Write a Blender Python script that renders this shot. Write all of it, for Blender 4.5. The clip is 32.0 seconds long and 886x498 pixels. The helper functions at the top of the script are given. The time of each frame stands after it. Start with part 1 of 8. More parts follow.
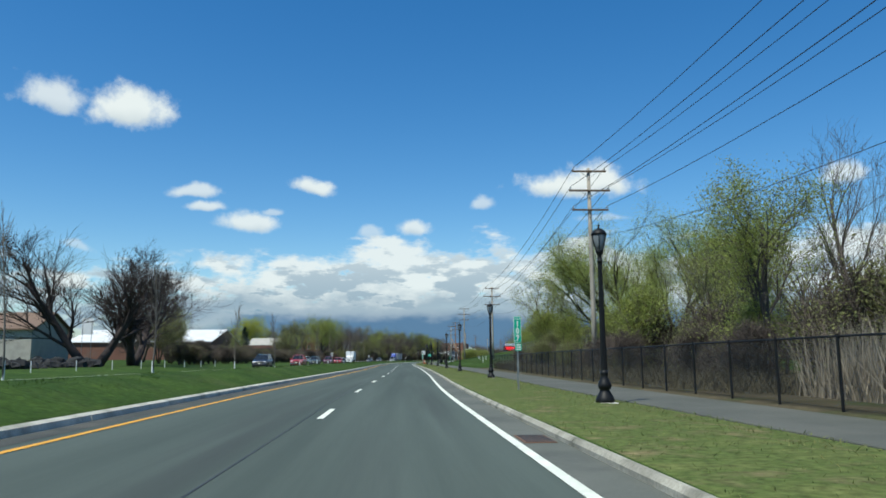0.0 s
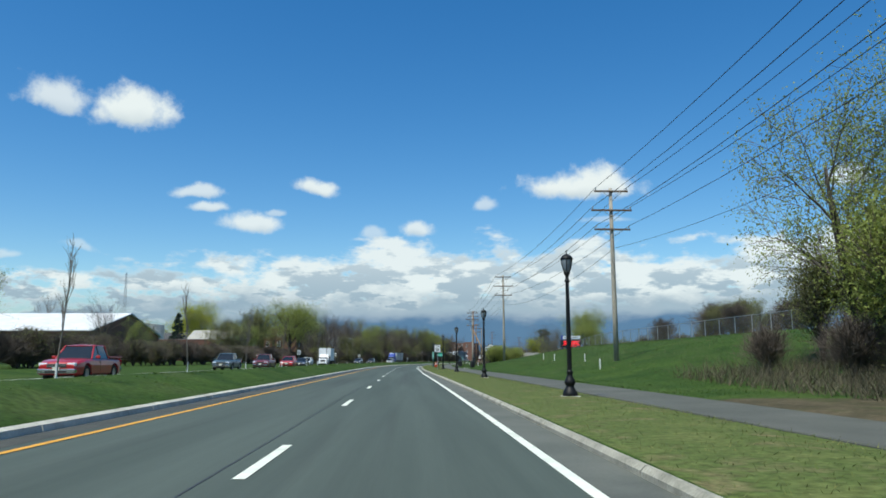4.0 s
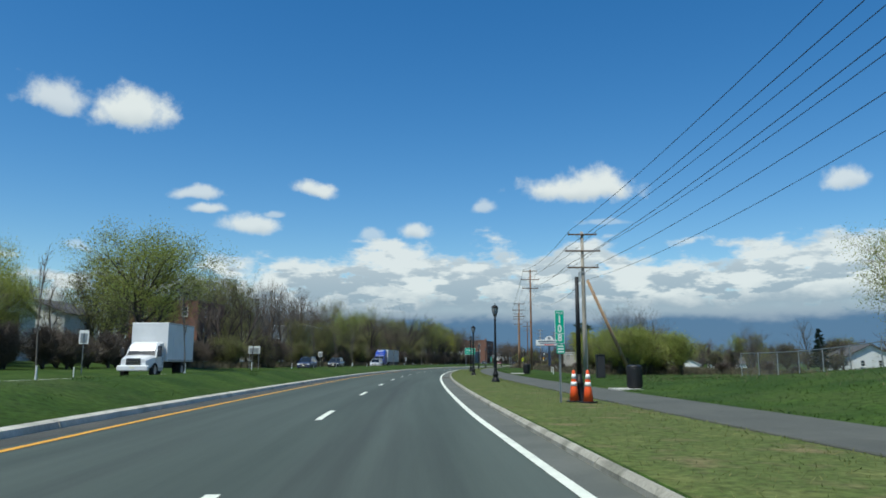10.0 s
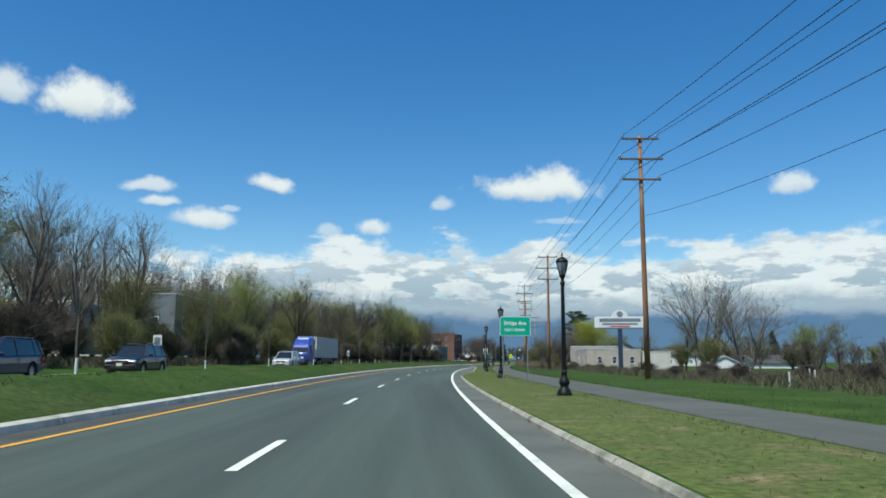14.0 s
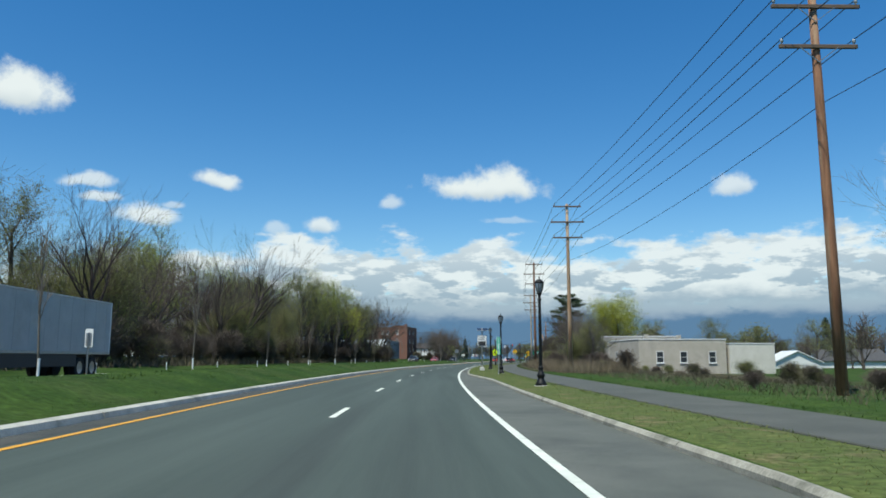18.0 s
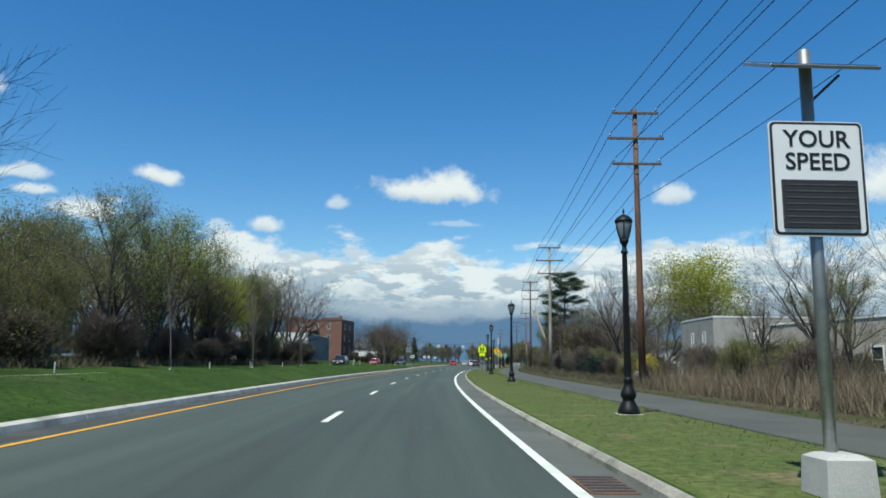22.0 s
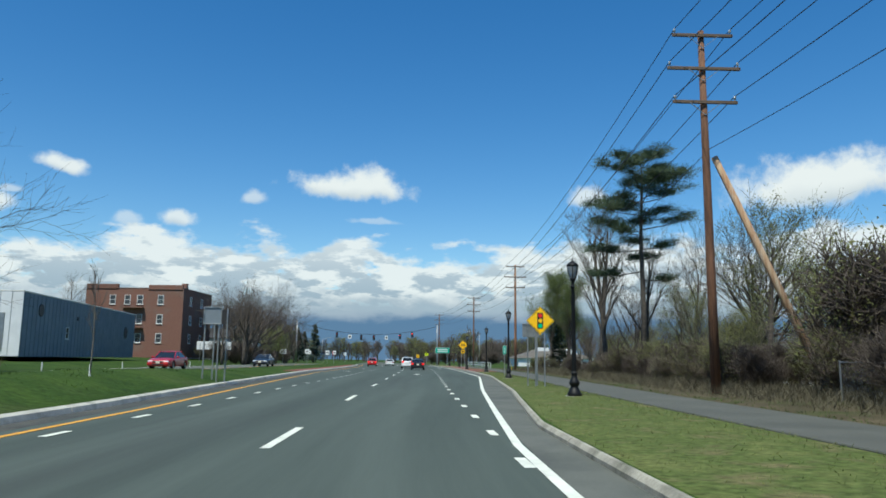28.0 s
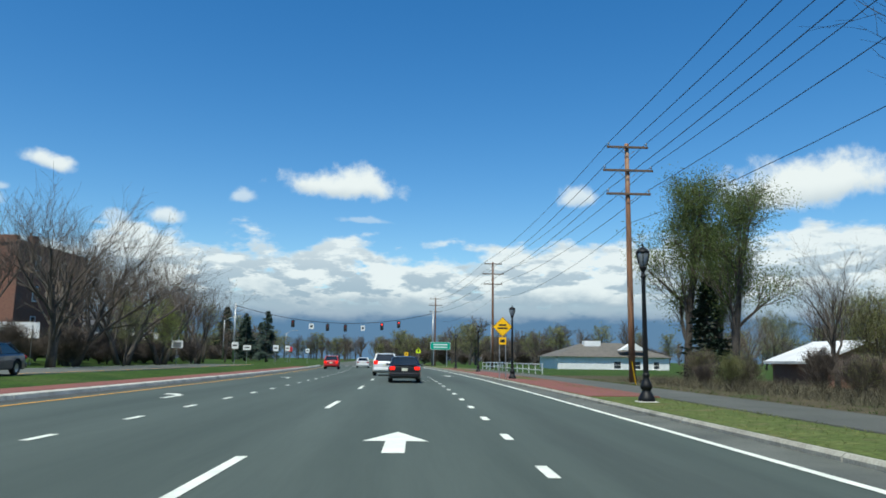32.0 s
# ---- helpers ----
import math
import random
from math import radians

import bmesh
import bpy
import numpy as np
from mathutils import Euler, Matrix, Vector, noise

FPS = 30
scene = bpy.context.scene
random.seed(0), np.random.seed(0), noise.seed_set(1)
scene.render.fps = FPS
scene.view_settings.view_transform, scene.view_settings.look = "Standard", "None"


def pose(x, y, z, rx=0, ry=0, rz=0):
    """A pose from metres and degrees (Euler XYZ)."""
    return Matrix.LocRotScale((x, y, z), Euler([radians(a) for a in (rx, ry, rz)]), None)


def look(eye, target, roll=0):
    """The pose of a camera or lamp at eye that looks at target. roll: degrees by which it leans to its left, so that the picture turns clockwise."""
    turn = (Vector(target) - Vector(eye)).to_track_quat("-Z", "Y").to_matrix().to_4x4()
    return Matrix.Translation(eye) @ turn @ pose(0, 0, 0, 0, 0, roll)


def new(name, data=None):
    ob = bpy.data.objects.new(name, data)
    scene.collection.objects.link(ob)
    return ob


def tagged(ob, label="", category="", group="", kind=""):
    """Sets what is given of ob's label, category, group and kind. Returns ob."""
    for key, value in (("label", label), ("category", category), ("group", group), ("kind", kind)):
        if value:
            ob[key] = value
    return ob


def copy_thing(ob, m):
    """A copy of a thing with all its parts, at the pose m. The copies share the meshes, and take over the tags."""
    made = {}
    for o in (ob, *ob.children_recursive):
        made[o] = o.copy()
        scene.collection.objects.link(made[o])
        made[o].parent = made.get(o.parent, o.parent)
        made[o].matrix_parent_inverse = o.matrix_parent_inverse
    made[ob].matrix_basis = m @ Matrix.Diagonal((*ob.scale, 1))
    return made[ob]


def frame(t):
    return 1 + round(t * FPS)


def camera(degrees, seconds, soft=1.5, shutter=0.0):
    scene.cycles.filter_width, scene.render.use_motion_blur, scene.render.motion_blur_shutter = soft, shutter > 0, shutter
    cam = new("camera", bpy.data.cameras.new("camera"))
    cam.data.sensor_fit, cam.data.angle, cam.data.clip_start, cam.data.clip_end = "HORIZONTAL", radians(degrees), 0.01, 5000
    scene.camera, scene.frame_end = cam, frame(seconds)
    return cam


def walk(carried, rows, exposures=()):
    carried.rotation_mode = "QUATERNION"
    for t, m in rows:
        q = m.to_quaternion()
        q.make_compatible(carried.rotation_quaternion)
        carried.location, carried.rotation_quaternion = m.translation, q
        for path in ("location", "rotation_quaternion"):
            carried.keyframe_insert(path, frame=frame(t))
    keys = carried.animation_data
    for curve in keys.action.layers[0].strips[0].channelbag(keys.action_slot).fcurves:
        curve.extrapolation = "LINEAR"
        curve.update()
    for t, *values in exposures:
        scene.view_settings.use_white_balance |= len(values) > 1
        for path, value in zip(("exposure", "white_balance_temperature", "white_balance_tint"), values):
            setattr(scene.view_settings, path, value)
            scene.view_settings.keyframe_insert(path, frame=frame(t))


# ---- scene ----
cam = camera(62.05, 32.0, soft=1.7, shutter=0.0)
# seconds, place, then yaw, pitch and lean in degrees
PATH = [
    (0.0, 5.88, 1.53, 1.277, -0.03, 8.53, -0.40),
    (0.5, 5.43, 10.75, 1.279, 0.06, 8.74, -0.35),
    (1.0, 4.97, 20.06, 1.273, 0.06, 8.77, -0.53),
    (1.5, 4.49, 29.44, 1.274, 0.06, 8.78, -0.42),
    (2.0, 4.07, 38.82, 1.274, 0.15, 8.66, -0.36),
    (2.5, 3.64, 48.19, 1.276, 0.20, 8.65, -0.23),
    (3.0, 3.21, 57.54, 1.276, 0.25, 8.73, -0.11),
    (3.5, 2.78, 66.87, 1.274, 0.26, 8.67, -0.18),
    (5.5, 1.10, 103.39, 1.274, -0.15, 8.59, -0.17),
    (6.0, 0.66, 112.22, 1.274, -0.17, 8.81, -0.24),
    (6.5, 0.19, 121.06, 1.276, 0.15, 8.82, -0.36),
    (7.0, -0.32, 129.93, 1.284, 0.38, 8.88, -0.23),
    (7.5, -0.83, 138.81, 1.287, 0.57, 8.72, -0.32),
    (8.0, -1.24, 147.63, 1.278, 0.47, 8.76, -0.40),
    (8.5, -1.68, 156.34, 1.276, 0.44, 8.37, 0.07),
    (9.0, -2.18, 165.12, 1.267, 0.47, 8.55, -0.01),
    (9.5, -2.70, 174.04, 1.269, 0.34, 8.58, -0.07),
    (10.0, -3.19, 183.05, 1.275, 0.07, 8.79, -0.01),
    (10.5, -3.58, 192.04, 1.282, -0.27, 8.64, 0.28),
    (11.0, -3.97, 201.05, 1.283, -0.48, 8.84, 0.26),
    (11.5, -4.33, 210.03, 1.284, -0.71, 8.67, 0.12),
    (12.0, -4.61, 219.01, 1.285, -0.96, 8.52, 0.16),
    (12.5, -4.86, 228.05, 1.287, -1.27, 8.63, 0.22),
    (13.0, -5.03, 237.14, 1.283, -1.60, 8.63, 0.11),
    (13.5, -5.12, 246.18, 1.287, -2.12, 8.74, 0.31),
    (14.0, -5.07, 255.20, 1.283, -3.28, 8.57, 0.29),
    (14.5, -4.90, 264.22, 1.279, -4.02, 8.53, 0.28),
    (16.5, -3.43, 300.03, 1.282, -5.70, 8.58, 0.32),
    (17.0, -2.88, 308.62, 1.283, -6.27, 8.50, 0.19),
    (17.5, -2.31, 317.15, 1.283, -6.79, 8.47, 0.08),
    (18.0, -1.68, 325.57, 1.281, -7.27, 8.48, -0.01),
    (18.5, -0.97, 333.89, 1.278, -7.78, 8.57, 0.18),
    (19.0, -0.14, 342.09, 1.275, -8.49, 8.62, 0.18),
    (19.5, 0.78, 350.32, 1.281, -9.14, 8.47, 0.35),
    (20.0, 1.79, 358.54, 1.283, -9.77, 8.63, 0.43),
    (20.5, 2.91, 366.78, 1.281, -10.29, 8.67, 0.41),
    (21.0, 4.10, 375.08, 1.279, -10.76, 8.55, 0.48),
    (21.5, 5.35, 383.38, 1.277, -11.16, 8.67, 0.51),
    (22.0, 6.60, 391.66, 1.279, -11.52, 8.68, 0.55),
    (22.5, 7.92, 399.86, 1.280, -11.95, 8.63, 0.50),
    (23.0, 9.32, 408.07, 1.279, -12.46, 8.64, 0.59),
    (23.5, 10.83, 416.27, 1.277, -13.17, 8.69, 0.68),
    (24.0, 12.43, 424.46, 1.278, -13.72, 8.60, 0.52),
    (24.5, 14.04, 432.58, 1.282, -14.20, 8.61, 0.48),
    (25.0, 15.74, 440.48, 1.285, -14.73, 8.55, 0.49),
    (25.5, 17.52, 448.13, 1.284, -15.34, 8.58, 0.50),
    (27.5, 24.59, 476.91, 1.285, -17.46, 8.61, 0.68),
    (28.0, 26.45, 483.83, 1.287, -17.90, 8.60, 0.62),
    (28.5, 28.35, 490.71, 1.286, -18.26, 8.61, 0.67),
    (29.0, 30.27, 497.50, 1.282, -18.57, 8.53, 0.60),
    (29.5, 32.22, 504.23, 1.275, -18.70, 8.57, 0.40),
    (30.0, 34.16, 510.93, 1.270, -18.80, 8.63, 0.36),
    (30.5, 36.12, 517.58, 1.269, -18.89, 8.51, 0.39),
    (31.0, 38.07, 524.21, 1.274, -18.95, 8.48, 0.48),
    (31.5, 40.03, 530.81, 1.276, -18.82, 8.44, 0.65),
    (32.0, 41.98, 537.38, 1.279, -18.72, 8.55, 0.74),
]
walk(cam, [(t, pose(x, y, z, 90 + p, 0, w) @ pose(0, 0, 0, 0, 0, r)) for t, x, y, z, w, p, r in PATH], [(0.0, 0.1, 6450, 0.0), (3.5, 0.13, 6450, 0.0), (5.5, 0.0, 6450, 0.0), (10.5, -0.04, 6450, 0.0), (12.5, 0.09, 6450, 0.0), (29.0, 0.09, 6450, 0.0), (32.0, 0.13, 6450, 0.0)])

# ---- sky, sun, clouds ----
SUN_TURN = 220.0   # compass degrees clockwise from +y towards which the sun stands
SUN_HIGH = 63.0
sun = new("sun", bpy.data.lights.new("sun", "SUN"))
sun.data.energy, sun.data.angle, sun.data.color = 4.6, radians(0.53), (1.0, 0.955, 0.89)
_a, _e = radians(SUN_TURN), radians(SUN_HIGH)
_to_sun = Vector((math.sin(_a) * math.cos(_e), math.cos(_a) * math.cos(_e), math.sin(_e)))
sun.matrix_world = look(_to_sun * 200, (0, 0, 0))

world = bpy.data.worlds.new("sky")
scene.world = world
world.use_nodes = True
wn, wl = world.node_tree.nodes, world.node_tree.links
wn.clear()


def wnode(kind, **sets):
    n = wn.new(kind)
    for k, v in sets.items():
        if k == "op":
            n.operation = v
        else:
            n.inputs[int(k[1:])].default_value = v
    return n


def wmath(op, a, b=None, clamp=False):
    n = wn.new("ShaderNodeMath")
    n.operation, n.use_clamp = op, clamp
    for i, v in enumerate((a, b)):
        if v is None:
            continue
        if isinstance(v, (int, float)):
            n.inputs[i].default_value = v
        else:
            wl.new(v, n.inputs[i])
    return n.outputs[0]


def wramp(x, lo, hi, smooth=True):
    n = wn.new("ShaderNodeMapRange")
    n.interpolation_type = "SMOOTHSTEP" if smooth else "LINEAR"
    wl.new(x, n.inputs[0])
    n.inputs[1].default_value, n.inputs[2].default_value = lo, hi
    return n.outputs[0]


def wmix(f, a, b):
    n = wn.new("ShaderNodeMix")
    n.data_type = "RGBA"
    for sock, v in ((n.inputs[0], f), (n.inputs[6], a), (n.inputs[7], b)):
        if isinstance(v, (tuple, float, int)):
            sock.default_value = v
        else:
            wl.new(v, sock)
    return n.outputs[2]


sky = wn.new("ShaderNodeTexSky")
sky.sky_type, sky.sun_disc = "NISHITA", False
sky.sun_elevation, sky.sun_rotation = radians(SUN_HIGH), radians(SUN_TURN)
sky.altitude, sky.air_density, sky.dust_density, sky.ozone_density = 60, 1.0, 0.4, 2.4
hsv = wn.new("ShaderNodeHueSaturation")
hsv.inputs["Saturation"].default_value = 1.37
hsv.inputs["Hue"].default_value = 0.504
hsv.inputs["Value"].default_value = 1.33
wl.new(sky.outputs[0], hsv.inputs["Color"])

gen = wn.new("ShaderNodeTexCoord").outputs["Generated"]


def wnoise(scale, detail, rough=0.55, stretch=None):
    src = gen
    if stretch:
        m = wn.new("ShaderNodeMapping")
        m.inputs["Scale"].default_value = stretch
        wl.new(gen, m.inputs[0])
        src = m.outputs[0]
    n = wn.new("ShaderNodeTexNoise")
    n.inputs["Scale"].default_value, n.inputs["Detail"].default_value, n.inputs["Roughness"].default_value = scale, detail, rough
    wl.new(src, n.inputs["Vector"])
    return n


big, fine = wnoise(9, 3), wnoise(38, 7, 0.62)
shift = wn.new("ShaderNodeVectorMath")
shift.operation = "SUBTRACT"
wl.new(big.outputs["Color"], shift.inputs[0])
shift.inputs[1].default_value = (0.5, 0.5, 0.5)
scl = wn.new("ShaderNodeVectorMath")
scl.operation = "SCALE"
wl.new(shift.outputs[0], scl.inputs[0])
scl.inputs["Scale"].default_value = 0.05
warped = wn.new("ShaderNodeVectorMath")
warped.operation = "ADD"
wl.new(gen, warped.inputs[0])
wl.new(scl.outputs[0], warped.inputs[1])
ragged = wmath("MULTIPLY", wmath("SUBTRACT", fine.outputs["Fac"], 0.5), 2.4)

# single fair-weather clouds: azimuth (left of +y), height, width, depth, all in degrees, and density
CLOUDS = [
    (29.0, 18.0, 4.4, 3.2, 0.8), (23.7, 17.7, 6.0, 3.9, 1.0), (34.5, 17.6, 2.6, 2.4, 0.8), (31.5, 7.2, 3.0, 0.9, 0.5),
    (19.1, 12.3, 3.4, 1.3, 0.75), (18.2, 11.1, 2.9, 1.0, 0.8), (15.2, 10.1, 4.2, 1.9, 0.9), (13.6, 11.0, 1.8, 0.7, 0.5),
    (10.2, 13.1, 3.9, 1.4, 0.95), (-3.4, 11.9, 2.5, 1.4, 0.6), (2.0, 9.9, 2.6, 1.6, 0.85), (5.2, 9.7, 2.0, 1.1, 0.5),
    (-10.9, 13.2, 8.8, 2.9, 1.0), (-29.1, 12.4, 3.4, 2.2, 0.8), (-45.5, 12.4, 12.5, 4.8, 1.0), (-12.5, 10.6, 4.0, 0.7, 0.35),
    (26.5, 8.0, 2.4, 1.0, 0.4)]
mask, under = 0.0, 0.0
for caz, cel, cw, ch, dens in CLOUDS:
    a, e = radians(caz), radians(cel)
    rgt = Vector((math.cos(a), math.sin(a), 0)) / math.sin(radians(cw * 0.50))
    upv = Vector((math.sin(a) * math.sin(e), -math.cos(a) * math.sin(e), math.cos(e))) / math.sin(radians(ch * 0.51))
    pair = []
    for v in (rgt, upv):
        n = wn.new("ShaderNodeVectorMath")
        n.operation = "DOT_PRODUCT"
        wl.new(warped.outputs[0], n.inputs[0])
        n.inputs[1].default_value = v
        pair.append(n.outputs["Value"])
    # flat undersides: the lower half falls off faster
    low = wmath("MULTIPLY", wmath("MINIMUM", pair[1], 0.0), 0.45)
    py = wmath("ADD", pair[1], low)
    d2 = wmath("ADD", wmath("MULTIPLY", pair[0], pair[0]), wmath("MULTIPLY", py, py))
    d = wmath("ADD", wmath("SQRT", d2), wmath("MULTIPLY", ragged, -0.55))
    front = wmath("MULTIPLY", wramp(d, 1.18, 0.48), dens)
    mask = wmath("MAXIMUM", mask, front)
    under = wmath("MAXIMUM", under, wmath("MULTIPLY", front, wramp(pair[1], 0.15, -0.8)))

# the bank of cumulus low over the horizon
sep = wn.new("ShaderNodeSeparateXYZ")
wl.new(gen, sep.inputs[0])
up = sep.outputs[2]
lump = wnoise(11, 8, 0.56, (1, 1, 2.1))
lump2 = wnoise(26, 6, 0.6, (1, 1, 2.4))
lift = wmath("ADD", wmath("MULTIPLY", wmath("SUBTRACT", lump.outputs["Fac"], 0.5), 0.16), wmath("MULTIPLY", wmath("SUBTRACT", lump2.outputs["Fac"], 0.5), 0.05))
wav = wn.new("ShaderNodeSeparateXYZ")
wl.new(big.outputs["Color"], wav.inputs[0])
side = wramp(sep.outputs[0], -0.45, -0.02)       # thins out to the far left
edge = wmath("ADD", wmath("MULTIPLY", side, 0.035), 0.120)
top = wramp(wmath("SUBTRACT", wmath("ADD", edge, lift), up), -0.004, 0.022)
stormy = wramp(sep.outputs[0], -0.50, -0.20)     # the dark band lies ahead and to the right
bottom = wramp(wmath("ADD", up, wmath("ADD", wmath("MULTIPLY", lift, 0.3), wmath("MULTIPLY", wmath("SUBTRACT", 1.0, stormy), 0.04))), 0.048, 0.078)
holes = wramp(wmath("ADD", lump2.outputs["Fac"], wmath("MULTIPLY", side, 0.12)), 0.36, 0.52)
bank = wmath("MULTIPLY", wmath("MULTIPLY", top, bottom), holes)
cloudy = wmath("MAXIMUM", mask, wmath("MULTIPLY", bank, 0.93))

horizon_gloom = wmath("MULTIPLY", wmath("MULTIPLY", wramp(up, 0.10, 0.055), 0.97), wmath("ADD", wmath("MULTIPLY", stormy, 0.7), 0.3))
base = wmix(horizon_gloom, hsv.outputs[0], (0.95, 1.9, 3.45, 1))
puff = wnoise(15, 7, 0.6, (1, 1, 3.2))
shade_in = wmath("MULTIPLY", wramp(puff.outputs["Fac"], 0.545, 0.445), wramp(up, 0.21, 0.07))
low = wramp(wmath("ADD", up, wmath("MULTIPLY", lift, 0.5)), 0.105, 0.065)
shade_in = wmath("MAXIMUM", wmath("MULTIPLY", shade_in, 0.92), low)
shade_all = wmath("MAXIMUM", wmath("MULTIPLY", under, 0.62), wmath("MULTIPLY", shade_in, bank))
white = wmix(shade_all, (8.0, 8.2, 8.5, 1), (3.0, 3.9, 5.0, 1))
final = wmix(cloudy, base, white)
bg = wn.new("ShaderNodeBackground")
bg.inputs[1].default_value = 0.10
wl.new(final, bg.inputs[0])
wo = wn.new("ShaderNodeOutputWorld")
wl.new(bg.outputs[0], wo.inputs[0])
scene.view_settings.exposure = 0.0

# ---- materials ----
def mat(name, col, rough=0.7, col2=None, scale=3.0, detail=6, fine=0.0, fine_scale=60, bump=0.0, bump_scale=40, metal=0.0, spec=0.5,
        island=0.0, stain=None, stain_scale=0.4, coat=0.0, trans=0.0, emit=None, emit_power=0.0, stretch=None, lo=0.35, hi=0.65, where="Object", rand=0.0, leafy=0.0):
    """A surface with a large-scale mix of two colours, a fine grain and relief."""
    m = bpy.data.materials.new(name)
    m.use_nodes = True
    nt, lk = m.node_tree.nodes, m.node_tree.links
    b = nt["Principled BSDF"]
    b.inputs["Roughness"].default_value, b.inputs["Metallic"].default_value = rough, metal
    b.inputs["Specular IOR Level"].default_value = spec
    b.inputs["Coat Weight"].default_value = coat
    b.inputs["Coat Roughness"].default_value = 0.06
    b.inputs["Transmission Weight"].default_value = trans
    if emit:
        b.inputs["Emission Color"].default_value, b.inputs["Emission Strength"].default_value = (*emit, 1), emit_power
    src = nt.new("ShaderNodeNewGeometry").outputs["Position"] if where == "World" else nt.new("ShaderNodeTexCoord").outputs[where]
    if stretch:
        mp = nt.new("ShaderNodeMapping")
        mp.inputs["Scale"].default_value = stretch
        lk.new(src, mp.inputs[0])
        src = mp.outputs[0]

    def tex(sc, det=6):
        n = nt.new("ShaderNodeTexNoise")
        n.inputs["Scale"].default_value, n.inputs["Detail"].default_value = sc, det
        n.inputs["Roughness"].default_value = 0.6
        lk.new(src, n.inputs["Vector"])
        return n.outputs["Fac"]

    def ramp(x, a, c):
        n = nt.new("ShaderNodeMapRange")
        lk.new(x, n.inputs[0])
        n.inputs[1].default_value, n.inputs[2].default_value = a, c
        return n.outputs[0]

    def mix(f, a, c, kind="MIX"):
        n = nt.new("ShaderNodeMix")
        n.data_type, n.blend_type = "RGBA", kind
        for s_, v in ((n.inputs[0], f), (n.inputs[6], a), (n.inputs[7], c)):
            if isinstance(v, tuple):
                s_.default_value = (*v, 1) if len(v) == 3 else v
            elif isinstance(v, (float, int)):
                s_.default_value = v
            else:
                lk.new(v, s_)
        return n.outputs[2]

    out = col
    if col2:
        out = mix(ramp(tex(scale, detail), lo, hi), col, col2)
    if stain:
        out = mix(ramp(tex(stain_scale, 4), 0.52, 0.72), out, stain)
    if fine:
        g = ramp(tex(fine_scale, 3), 0.25, 0.75)
        v = mix(g, (1 - fine, 1 - fine, 1 - fine), (1 + fine, 1 + fine, 1 + fine))
        out = mix(1.0, out, v, "MULTIPLY")
    if island or rand:
        r = nt.new("ShaderNodeNewGeometry").outputs["Random Per Island"] if island else nt.new("ShaderNodeObjectInfo").outputs["Random"]
        k = island or rand
        v = mix(r, (1 - k, 1 - k, 1 - k), (1 + k, 1 + k, 1 + k))
        out = mix(1.0, out, v, "MULTIPLY")
    if leafy:
        # leaves let light through
        tl, mx = nt.new("ShaderNodeBsdfTranslucent"), nt.new("ShaderNodeMixShader")
        mx.inputs[0].default_value = leafy
        lk.new(out, tl.inputs[0])
        lk.new(b.outputs[0], mx.inputs[1])
        lk.new(tl.outputs[0], mx.inputs[2])
        lk.new(mx.outputs[0], nt["Material Output"].inputs[0])
    if isinstance(out, tuple):
        b.inputs["Base Color"].default_value = (*out, 1)
    else:
        lk.new(out, b.inputs["Base Color"])
    if bump:
        n = nt.new("ShaderNodeBump")
        n.inputs["Strength"].default_value, n.inputs["Distance"].default_value = bump, 0.02
        lk.new(tex(bump_scale, 4), n.inputs["Height"])
        lk.new(n.outputs[0], b.inputs["Normal"])
    return m


